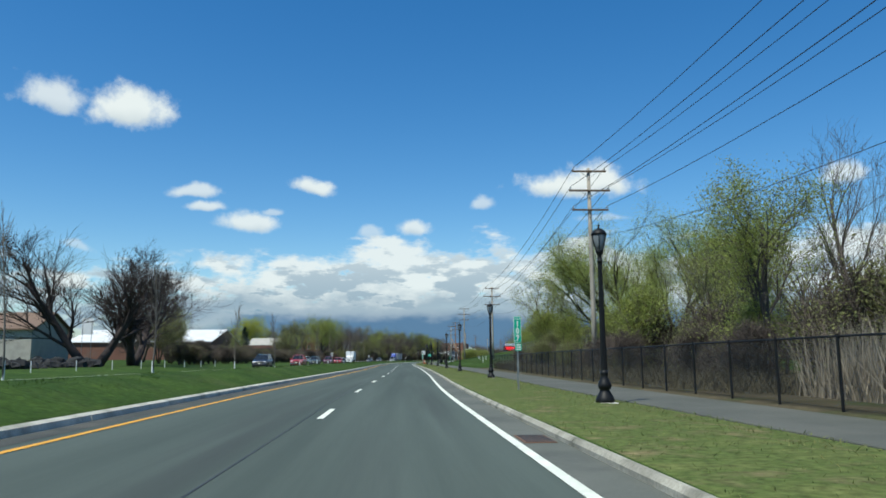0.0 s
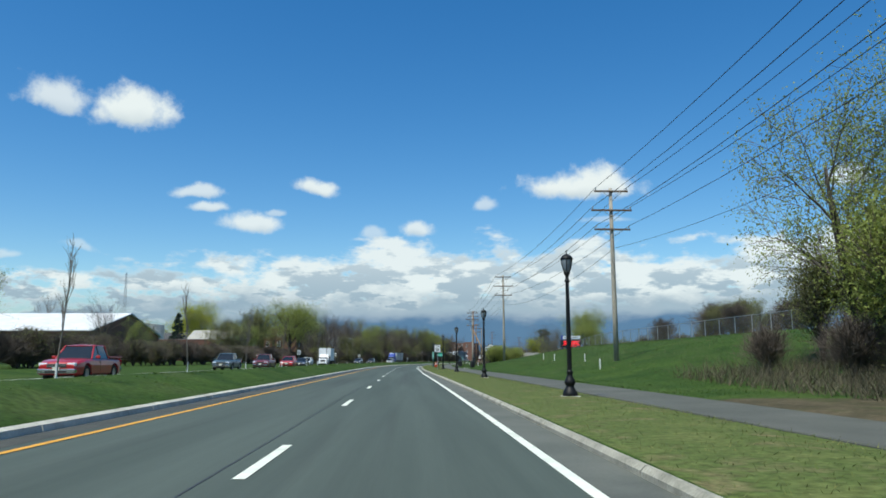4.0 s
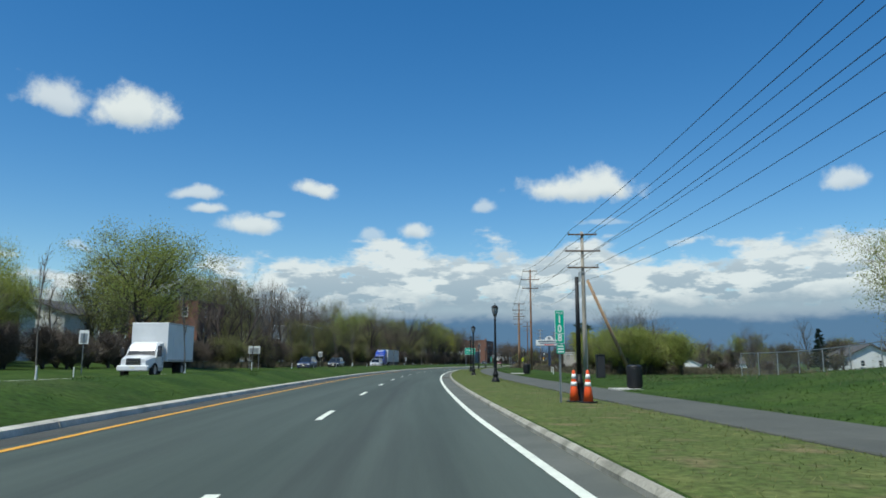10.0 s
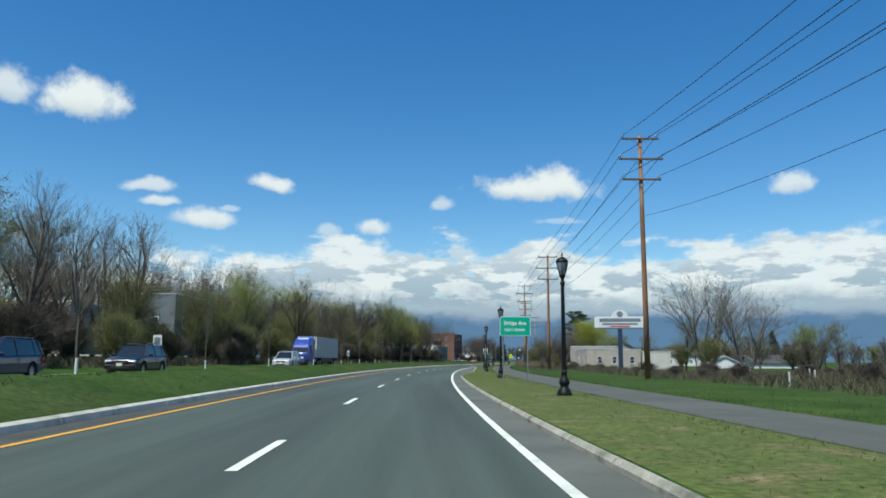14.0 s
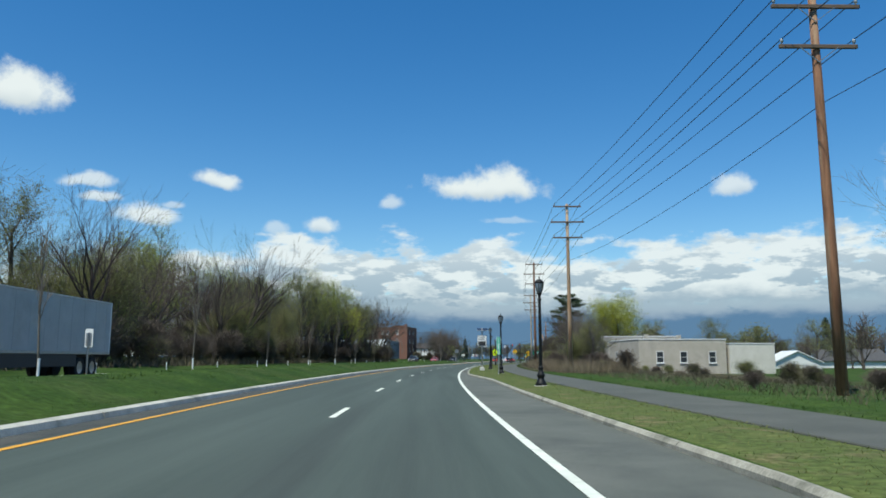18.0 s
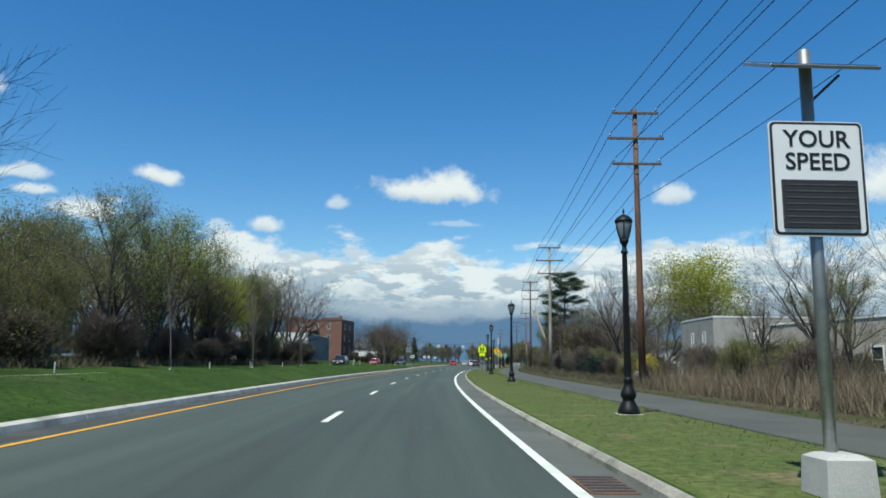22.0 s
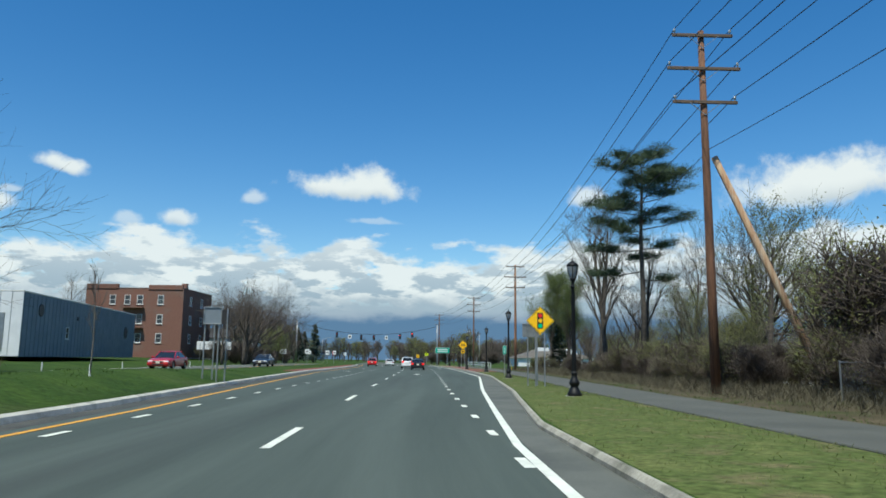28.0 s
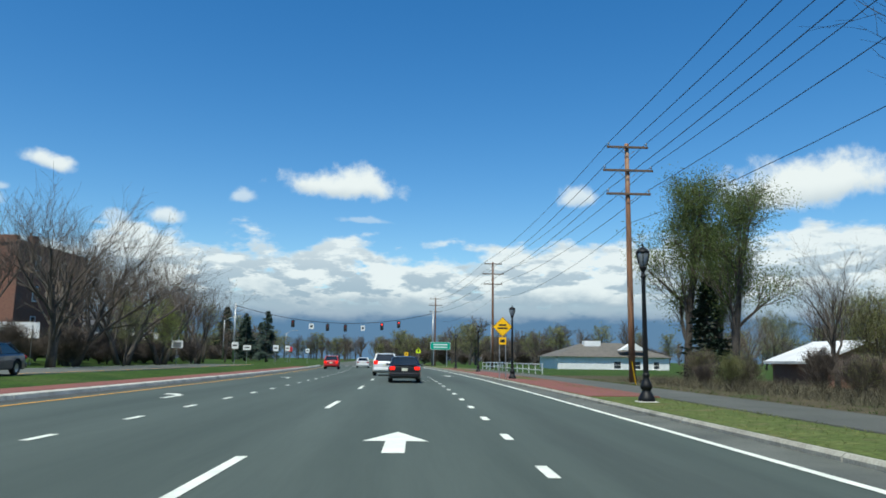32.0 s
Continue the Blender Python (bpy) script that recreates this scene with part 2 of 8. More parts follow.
M = {
    "asphalt": mat("asphalt", (0.055, 0.070, 0.059), 0.88, (0.080, 0.099, 0.084), 0.8, 4, 0.05, 26, 0.2, 60, spec=0.3, where="UV", stretch=(1.0, 0.03, 1.0), stain=(0.046, 0.054, 0.048), stain_scale=0.5),
    "shoulder": mat("shoulder", (0.088, 0.095, 0.078), 0.9, (0.125, 0.13, 0.108), 0.5, 5, 0.12, 22, 0.3, 60, stain=(0.065, 0.07, 0.06), where="World"),
    "gutter": mat("gutter_asphalt", (0.045, 0.047, 0.040), 0.92, (0.065, 0.066, 0.056), 0.8, 5, 0.15, 25, 0.3, 50, where="World", stain=(0.085, 0.08, 0.065)),
    "path": mat("path_asphalt", (0.070, 0.073, 0.060), 0.92, (0.094, 0.097, 0.080), 0.5, 5, 0.1, 25, 0.3, 60, where="World", stain=(0.11, 0.11, 0.092), stain_scale=0.3),
    "tar": mat("tar_seam", (0.028, 0.03, 0.032), 0.6, (0.04, 0.042, 0.043), 3, where="World"),
    "white_line": mat("white_road_paint", (0.76, 0.78, 0.66), 0.75, (0.64, 0.66, 0.56), 2.0, 6, 0.08, 30, where="World", stain=(0.52, 0.53, 0.46), stain_scale=1.3),
    "yellow_line": mat("yellow_road_paint", (0.72, 0.36, 0.03), 0.7, (0.62, 0.30, 0.03), 2.0, 6, 0.1, 30, where="World"),
    "kerb": mat("kerb_concrete", (0.56, 0.535, 0.455), 0.9, (0.40, 0.38, 0.32), 1.2, 6, 0.18, 30, 0.4, 40, where="World", stain=(0.25, 0.24, 0.19), stain_scale=0.9),
    "kerb_old": mat("weathered_kerb", (0.39, 0.37, 0.30), 0.92, (0.26, 0.245, 0.20), 1.4, 6, 0.25, 25, 0.5, 35, where="World", stain=(0.13, 0.13, 0.095), stain_scale=1.0),
    "concrete": mat("concrete", (0.5, 0.49, 0.45), 0.9, (0.38, 0.37, 0.34), 1.5, 6, 0.1, 40, 0.2, 50, where="World"),
    "grass": mat("lawn", (0.025, 0.053, 0.010), 0.95, (0.050, 0.086, 0.016), 0.35, 7, 0.5, 5, 0.9, 14, spec=0.1, where="World", stain=(0.060, 0.082, 0.025), stain_scale=0.2),
    "verge": mat("dry_lawn", (0.118, 0.135, 0.045), 0.95, (0.050, 0.086, 0.020), 0.9, 8, 0.5, 7, 0.9, 14, spec=0.1, where="World", stain=(0.19, 0.155, 0.08), stain_scale=0.9),
    "black": mat("black_enamel", (0.006, 0.0065, 0.007), 0.5, (0.011, 0.0115, 0.012), 4, 5, 0.1, 60, spec=0.25),
    "lamp_glass": mat("lamp_glass", (0.44, 0.46, 0.47), 0.2, (0.34, 0.36, 0.37), 6, trans=0.5),
    "pole_grey": mat("weathered_grey_pole", (0.44, 0.395, 0.325), 0.9, (0.28, 0.245, 0.195), 2.2, 6, 0.2, 30, 0.5, 30, stretch=(6, 6, 0.6)),
    "pole_brown": mat("treated_brown_pole", (0.21, 0.10, 0.052), 0.85, (0.115, 0.054, 0.03), 2.2, 6, 0.2, 30, 0.5, 30, stretch=(6, 6, 0.6)),
    "pole_tan": mat("tan_pole", (0.44, 0.31, 0.19), 0.85, (0.27, 0.14, 0.07), 1.2, 6, 0.25, 30, 0.5, 30, stretch=(6, 6, 0.5), stain=(0.42, 0.36, 0.28), stain_scale=0.8),
    "pole_red": mat("red_brown_pole", (0.33, 0.165, 0.085), 0.85, (0.17, 0.075, 0.04), 1.4, 6, 0.25, 30, 0.5, 30, stretch=(6, 6, 0.5), stain=(0.34, 0.24, 0.15), stain_scale=0.8),
    "arm": mat("crossarm_wood", (0.16, 0.11, 0.075), 0.9, (0.10, 0.07, 0.05), 3, 6, 0.2, 30, stretch=(0.6, 6, 6)),
    "insulator": mat("insulator_glaze", (0.42, 0.45, 0.47), 0.25, (0.32, 0.34, 0.36), 5),
    "wire": mat("wire", (0.02, 0.02, 0.022), 0.6),
    "steel": mat("galvanised_steel", (0.42, 0.43, 0.43), 0.45, (0.32, 0.33, 0.33), 5, 6, 0.1, 50, metal=0.75),
    "bark": mat("bark", (0.105, 0.088, 0.070), 0.95, (0.055, 0.046, 0.038), 3, 6, 0.25, 25, 0.6, 20),
    "twig": mat("twigs", (0.128, 0.100, 0.078), 0.95, (0.080, 0.063, 0.051), 2, rand=0.3),
    "twig_dark": mat("dark_twigs", (0.062, 0.046, 0.042), 0.95, (0.042, 0.032, 0.030), 2, rand=0.2),
    "leaf_willow": mat("willow_leaves", (0.38, 0.43, 0.12), 0.7, (0.28, 0.33, 0.085), 0.9, island=0.3, leafy=0.45),
    "twig_grey": mat("grey_twigs", (0.165, 0.145, 0.12), 0.95, (0.10, 0.088, 0.073), 2, rand=0.25),
    "leaf": mat("spring_leaves", (0.34, 0.38, 0.088), 0.7, (0.23, 0.27, 0.06), 0.9, island=0.35, rand=0.18, leafy=0.4),
    "leaf_lime": mat("lime_leaves", (0.42, 0.43, 0.04), 0.7, (0.32, 0.34, 0.035), 0.9, island=0.3, rand=0.12, leafy=0.4),
    "leaf_dull": mat("olive_buds", (0.25, 0.26, 0.088), 0.8, (0.16, 0.165, 0.06), 0.9, island=0.35, rand=0.25, leafy=0.35),
    "leaf_deep": mat("deep_green_leaves", (0.165, 0.21, 0.06), 0.75, (0.10, 0.135, 0.04), 0.9, island=0.35, rand=0.15, leafy=0.35),
    "needle": mat("pine_needles", (0.060, 0.095, 0.040), 0.75, (0.036, 0.060, 0.027), 1.2, island=0.4, leafy=0.25),
    "spruce": mat("spruce_needles", (0.02, 0.042, 0.024), 0.75, (0.013, 0.028, 0.017), 1.2, island=0.3),
    "yellow_bloom": mat("forsythia_bloom", (0.68, 0.52, 0.02), 0.7, (0.5, 0.40, 0.02), 2, island=0.25),
    "white_paint": mat("white_paint", (0.78, 0.78, 0.76), 0.6, (0.68, 0.68, 0.66), 2, 5, 0.04, 40),
    "paver": mat("brick_pavers", (0.22, 0.075, 0.055), 0.9, (0.16, 0.06, 0.045), 3, 6, 0.2, 20, 0.4, 30, where="World"),
    "rust": mat("rusty_iron", (0.16, 0.085, 0.05), 0.85, (0.10, 0.055, 0.035), 6, 6, 0.2, 40),
    "brick": mat("red_brick", (0.22, 0.105, 0.072), 0.9, (0.15, 0.070, 0.050), 5, 6, 0.2, 30, 0.3, 30, rand=0.2, stain=(0.17, 0.11, 0.085), stain_scale=0.3),
    "mortar": mat("mortar", (0.24, 0.19, 0.16), 0.95, (0.19, 0.15, 0.13), 3),
    "stucco": mat("stucco", (0.50, 0.45, 0.37), 0.9, (0.42, 0.375, 0.30), 0.6, 6, 0.05, 30, 0.2, 40, stain=(0.36, 0.32, 0.27), stain_scale=0.35),
    "stucco_light": mat("pale_stucco", (0.66, 0.62, 0.54), 0.9, (0.58, 0.54, 0.46), 0.6, 6, 0.05, 30),
    "siding": mat("grey_siding", (0.42, 0.395, 0.34), 0.75, (0.36, 0.34, 0.295), 1, 5, 0.06, 20, stain=(0.31, 0.295, 0.26), stain_scale=0.5),
    "metal_wall": mat("slate_blue_metal_wall", (0.20, 0.235, 0.265), 0.6, (0.165, 0.195, 0.22), 0.7, 6, 0.05, 20),
    "white_metal": mat("white_metal_wall", (0.74, 0.75, 0.75), 0.55, (0.66, 0.67, 0.67), 0.8),
    "roof_dark": mat("dark_shingle", (0.06, 0.06, 0.063), 0.95, (0.085, 0.083, 0.083), 2, 6, 0.25, 15),
    "roof_brown": mat("brown_shingle", (0.20, 0.135, 0.095), 0.95, (0.15, 0.10, 0.075), 2, 6, 0.25, 15),
    "roof_white": mat("white_membrane_roof", (0.72, 0.72, 0.71), 0.7, (0.6, 0.6, 0.59), 0.5),
    "window": mat("window_pane", (0.03, 0.036, 0.042), 0.08, (0.05, 0.056, 0.062), 0.8, spec=0.8),
    "trim": mat("white_trim", (0.76, 0.75, 0.72), 0.6, (0.68, 0.67, 0.64), 2),
    "sign_green": mat("green_sign_face", (0.0, 0.40, 0.25), 0.5, (0.0, 0.36, 0.225), 3),
    "sign_white": mat("white_sign_face", (0.80, 0.80, 0.78), 0.45, (0.74, 0.74, 0.72), 3),
    "sign_yellow": mat("yellow_sign_face", (1.0, 0.56, 0.0), 0.6, (0.95, 0.52, 0.0), 3),
    "sign_lime": mat("fluorescent_lime_face", (0.75, 0.95, 0.0), 0.45, (0.7, 0.88, 0.0), 3),
    "sign_black": mat("black_legend", (0.012, 0.012, 0.012), 0.5),
    "red": mat("red_disc", (0.75, 0.02, 0.02), 0.45),
    "amber": mat("amber_disc", (0.9, 0.5, 0.0), 0.45),
    "green": mat("green_disc", (0.0, 0.5, 0.25), 0.45),
    "orange": mat("orange_plastic", (0.9, 0.11, 0.02), 0.5, (0.8, 0.09, 0.02), 3),
    "reflect": mat("reflective_band", (0.82, 0.82, 0.8), 0.4),
    "led_red": mat("led_red", (0.3, 0.005, 0.01), 0.5, emit=(1.0, 0.02, 0.03), emit_power=1.2),
    "lamp_red": mat("signal_red", (0.4, 0.0, 0.0), 0.4, emit=(1.0, 0.03, 0.02), emit_power=3),
    "tail": mat("tail_lamp", (0.35, 0.005, 0.005), 0.2, coat=0.5),
    "tail_on": mat("tail_lamp_lit", (0.45, 0.005, 0.005), 0.2, emit=(1.0, 0.02, 0.01), emit_power=1.0),
    "head": mat("head_lamp", (0.75, 0.77, 0.8), 0.1, coat=0.8),
    "chrome": mat("chrome", (0.6, 0.6, 0.6), 0.15, metal=1.0),
    "tyre": mat("tyre_rubber", (0.018, 0.018, 0.018), 0.9),
    "rim": mat("alloy_rim", (0.4, 0.4, 0.41), 0.3, metal=0.8),
    "plate": mat("number_plate", (0.7, 0.68, 0.55), 0.5),
    "dark_plastic": mat("dark_plastic", (0.025, 0.025, 0.027), 0.6),
    "blue_panel": mat("solar_cells", (0.02, 0.03, 0.06), 0.2, coat=0.6),
    "rail_white": mat("painted_rail", (0.62, 0.62, 0.6), 0.6, (0.5, 0.5, 0.48), 2),
    "fence_mesh": mat("black_mesh", (0.014, 0.015, 0.015), 0.8),
    "litter": mat("leaf_litter", (0.105, 0.085, 0.052), 0.95, (0.058, 0.052, 0.030), 0.8, 7, 0.4, 9, 0.9, 14, spec=0.1, where="World", stain=(0.05, 0.07, 0.022), stain_scale=0.35),
    "roof_grey": mat("grey_brown_shingle", (0.15, 0.135, 0.11), 0.95, (0.10, 0.09, 0.078), 2, 6, 0.25, 15),
    "reed": mat("dry_reeds", (0.42, 0.37, 0.28), 0.95, (0.24, 0.20, 0.145), 2, island=0.45),
    "bramble": mat("brown_bramble", (0.115, 0.098, 0.058), 0.95, (0.07, 0.062, 0.038), 1, island=0.4),
    "stalk": mat("tan_weed_stalks", (0.24, 0.19, 0.12), 0.95, (0.13, 0.10, 0.065), 1, island=0.35),
    "rock": mat("black_rubble", (0.016, 0.016, 0.017), 0.95, (0.034, 0.034, 0.033), 2, 6, 0.3, 10),
    "earth": mat("bare_earth", (0.26, 0.17, 0.10), 0.95, (0.2, 0.13, 0.08), 1),
    "bench_black": mat("bench_black", (0.015, 0.015, 0.016), 0.5),
    "blade": mat("grass_blades", (0.043, 0.086, 0.015), 0.9, (0.070, 0.110, 0.022), 0.4, island=0.35, where="World", leafy=0.4),
    "blade_dry": mat("dry_grass_blades", (0.22, 0.215, 0.08), 0.9, (0.10, 0.145, 0.034), 0.6, island=0.35, where="World", leafy=0.4),
}


def paint(name, col, rough=0.3):
    return mat(name, col, rough, tuple(c * 0.9 for c in col), 1.5, coat=0.6)


def see_through(name, col, share):
    """A fine mesh that lets part of the view through."""
    m = bpy.data.materials.new(name)
    m.use_nodes = True
    nt, lk = m.node_tree.nodes, m.node_tree.links
    b = nt["Principled BSDF"]
    b.inputs["Base Color"].default_value, b.inputs["Roughness"].default_value = (*col, 1), 0.7
    t = nt.new("ShaderNodeBsdfTransparent")
    x = nt.new("ShaderNodeMixShader")
    x.inputs[0].default_value = share
    lk.new(t.outputs[0], x.inputs[1])
    lk.new(b.outputs[0], x.inputs[2])
    lk.new(x.outputs[0], nt["Material Output"].inputs[0])
    return m


M["chain"] = see_through("chain_link", (0.012, 0.013, 0.013), 0.42)
M["chain_grey"] = see_through("grey_chain_link", (0.3, 0.3, 0.29), 0.12)

import functools

# ---- the road's line and small builders ----
ROAD = [(6.04, 1.53), (4.31, 31.49), (3.12, 61.46), (1.81, 91.43), (0.22, 121.39), (-1.53, 151.34), (-3.16, 181.3), (-4.39, 211.28), (-4.95, 241.27),
        (-4.67, 271.25), (-3.43, 301.22), (-1.18, 331.14), (2.09, 360.97), (6.36, 390.67), (11.63, 420.2), (17.88, 449.53), (25.08, 478.65),
        (33.12, 507.55), (41.72, 536.3), (50.28, 565.05), (58.31, 593.96), (65.67, 623.08), (72.35, 652.39), (78.36, 681.91), (83.69, 711.63), (88.34, 741.55)]
_k = np.array(ROAD)
_k = np.vstack([_k[0] * 2 - _k[1], _k, _k[-1] * 2 - _k[-2]])
_n = len(ROAD) - 1


@functools.lru_cache(None)
def road_at(s):
    """Place and heading (radians left of +y) of the driven lane's middle, s metres along."""
    u = s / 30.0
    if u <= 0.0 or u >= _n:
        a, b = (_k[1], _k[2] - _k[1]) if u <= 0 else (_k[-2], _k[-2] - _k[-3])
        b = b / np.hypot(*b)
        q = a + b * (s if u <= 0 else s - 30.0 * _n)
        return q[0], q[1], math.atan2(-b[0], b[1])
    i = min(int(u), _n - 1)
    w = u - i
    p0, p1, p2, p3 = _k[i], _k[i + 1], _k[i + 2], _k[i + 3]
    q = 0.5 * (2 * p1 + (p2 - p0) * w + (2 * p0 - 5 * p1 + 4 * p2 - p3) * w ** 2 + (3 * p1 - p0 - 3 * p2 + p3) * w ** 3)
    v = 0.5 * ((p2 - p0) + 2 * (2 * p0 - 5 * p1 + 4 * p2 - p3) * w + 3 * (3 * p1 - p0 - 3 * p2 + p3) * w ** 2)
    return q[0], q[1], math.atan2(-v[0], v[1])


def W(s, d, z=0.0):
    x, y, h = road_at(s)
    return Vector((x + d * math.cos(h), y + d * math.sin(h), z))


def at_road(s, d, z=0.0, turn=0.0):
    """A pose whose y axis runs along the road there."""
    x, y, h = road_at(s)
    return pose(x + d * math.cos(h), y + d * math.sin(h), z, 0, 0, math.degrees(h) + turn)


def steps(x, xs, ys):
    return float(np.interp(x, xs, ys))


@functools.lru_cache(None)
def drift(s):
    """How far the lanes lie from their usual offset to the driven line."""
    return steps(s, (0, 100, 150, 173, 188, 200, 262, 315, 406, 433, 510, 547, 565), (0.15, -0.08, -0.05, 0.22, 0.18, -0.05, -0.18, 0.06, 0.13, -0.03, -0.08, -0.28, -0.34))


@functools.lru_cache(None)
def kerb_r(s):
    """Where the right-hand kerb's face runs."""
    return steps(s, (-90, 312, 332, 368, 383, 485, 500, 516, 545, 590, 640, 672, 685), (2.4, 2.3, 3.65, 3.55, 2.45, 2.3, 2.5, 4.0, 5.6, 5.65, 5.9, 6.4, 14))


@functools.lru_cache(None)
def edge_r(s):
    """The white edge line."""
    return steps(s, (-90, 25, 60, 490, 497, 520, 545, 590, 640, 672), (1.46, 1.46, 1.57, 1.55, 1.67, 3.12, 4.87, 4.97, 4.97, 4.97)) + 0.8 * drift(s)


@functools.lru_cache(None)
def edge_l(s):
    """The yellow line along the median."""
    return steps(s, (-90, 480, 505, 531, 560, 680), (-5.8, -5.9, -6.6, -8.3, -10.0, -10.0)) + 0.6 * drift(s)


@functools.lru_cache(None)
def kerb_l(s):
    return edge_l(s) - steps(s, (60, 140, 480, 510), (1.08, 0.98, 0.98, 1.2))


def lane_mid(s):
    return -2.0 + drift(s)


class Geo:
    """Gathers vertices and faces of one mesh."""

    def __init__(self):
        self.v, self.f = [], []

    def add(self, verts, faces, m=None):
        n = len(self.v)
        self.v.extend([tuple(m @ Vector(p)) for p in verts] if m is not None else [tuple(p) for p in verts])
        self.f.extend([tuple(i + n for i in f) for f in faces])
        return self

    def box(self, c, size, m=None, bev=0.008):
        """A box with chamfered edges."""
        hx, hy, hz = (a / 2 for a in size)
        b = min(bev, hx * 0.4, hy * 0.4, hz * 0.4)
        vs, idx = [], {}
        for sx in (-1, 1):
            for sy in (-1, 1):
                for sz in (-1, 1):
                    for ax in range(3):
                        p = [sx * hx, sy * hy, sz * hz]
                        for j in range(3):
                            if j != ax:
                                p[j] -= (sx, sy, sz)[j] * b
                        idx[sx, sy, sz, ax] = len(vs)
                        vs.append((c[0] + p[0], c[1] + p[1], c[2] + p[2]))
        fs = []
        for ax in range(3):
            j, k = (ax + 1) % 3, (ax + 2) % 3
            for s0 in (-1, 1):
                def key(a, q):
                    t = [0, 0, 0]
                    t[ax], t[j], t[k] = s0, a, q
                    return idx[t[0], t[1], t[2], ax]
                q = [key(-1, -1), key(1, -1), key(1, 1), key(-1, 1)]
                fs.append(q if s0 > 0 else q[::-1])
                def edge(a, s1, ax2):
                    t = [0, 0, 0]
                    t[ax], t[j], t[k] = s0, s1, a
                    return idx[t[0], t[1], t[2], ax2]
                for s1 in (-1, 1):
                    q = [edge(-1, s1, ax), edge(1, s1, ax), edge(1, s1, j), edge(-1, s1, j)]
                    fs.append(q if s0 * s1 < 0 else q[::-1])
        for sx in (-1, 1):
            for sy in (-1, 1):
                for sz in (-1, 1):
                    q = [idx[sx, sy, sz, a] for a in range(3)]
                    fs.append(q if sx * sy * sz > 0 else q[::-1])
        return self.add(vs, fs, m)

    def tube(self, pts, radii, n=6, caps=True, m=None):
        """A round bar through points."""
        pts = [Vector(p) for p in pts]
        vs, fs = [], []
        ref = None
        for i, p in enumerate(pts):
            d = (pts[min(i + 1, len(pts) - 1)] - pts[max(i - 1, 0)]).normalized()
            if ref is None:
                ref = d.orthogonal().normalized()
            ref = (ref - d * ref.dot(d)).normalized()
            q = d.cross(ref)
            r = radii[i] if isinstance(radii, (list, tuple)) else radii
            for k in range(n):
                a = 2 * math.pi * k / n
                vs.append(p + (ref * math.cos(a) + q * math.sin(a)) * r)
        for i in range(len(pts) - 1):
            for k in range(n):
                a, b = i * n + k, i * n + (k + 1) % n
                fs.append((a, b, b + n, a + n))
        if caps:
            fs.append(tuple(range(n))[::-1])
            fs.append(tuple((len(pts) - 1) * n + k for k in range(n)))
        return self.add(vs, fs, m)

    def lathe(self, prof, n=12, m=None, turn=0.0):
        """A turned shape from (radius, height) pairs."""
        vs, fs = [], []
        for r, z in prof:
            for k in range(n):
                a = 2 * math.pi * k / n + turn
                vs.append((r * math.cos(a), r * math.sin(a), z))
        for i in range(len(prof) - 1):
            for k in range(n):
                a, b = i * n + k, i * n + (k + 1) % n
                fs.append((a, b, b + n, a + n))
        fs.append(tuple(range(n))[::-1])
        fs.append(tuple((len(prof) - 1) * n + k for k in range(n)))
        return self.add(vs, fs, m)

    def plate(self, outline, t, m=None):
        """An outline in the x-z plane, t thick along y (front face at -t/2)."""
        n = len(outline)
        vs = [(x, -t / 2, z) for x, z in outline] + [(x, t / 2, z) for x, z in outline]
        fs = [tuple(range(n)), tuple(range(n, 2 * n))[::-1]]
        fs += [(i, i + n, (i + 1) % n + n, (i + 1) % n) for i in range(n)]
        return self.add(vs, fs, m)

    def strip(self, rows):
        """A quilt of quads from equal rows of points."""
        n = len(rows[0])
        vs = [p for r in rows for p in r]
        fs = [(i * n + k, i * n + k + 1, (i + 1) * n + k + 1, (i + 1) * n + k) for i in range(len(rows) - 1) for k in range(n - 1)]
        return self.add(vs, fs)

    def mesh(self, name, material, smooth=False):
        me = bpy.data.meshes.new(name)
        me.from_pydata(self.v, [], self.f)
        if material:
            me.materials.append(material)
        if smooth:
            me.polygons.foreach_set("use_smooth", [True] * len(me.polygons))
        me.update()
        return me


def part(name, geo, material, parent=None, label="", smooth=False):
    ob = new(name, geo.mesh(name, material, smooth) if isinstance(geo, Geo) else geo)
    if parent:
        ob.parent = parent
    if label:
        ob["label"] = label
    return ob


def thing(name, m, label, category, group=""):
    ob = new(name)
    ob.empty_display_size = 0.2
    ob.matrix_basis = m
    return tagged(ob, label, category, group)


def fixed(name, geo, material, label="", smooth=False):
    """A piece of the setting."""
    return tagged(part(name, geo, material, None, label, smooth), kind="structure")


def rounded(w, h, r, n=4, x0=0.0, z0=0.0):
    """A rounded rectangle about (x0, z0), counter-clockwise seen from -y."""
    pts = []
    for cx, cz, a0 in ((w / 2 - r, h / 2 - r, 0), (-w / 2 + r, h / 2 - r, 90), (-w / 2 + r, -h / 2 + r, 180), (w / 2 - r, -h / 2 + r, 270)):
        for i in range(n + 1):
            a = radians(a0 + 90 * i / n)
            pts.append((x0 + cx + r * math.cos(a), z0 + cz + r * math.sin(a)))
    return pts


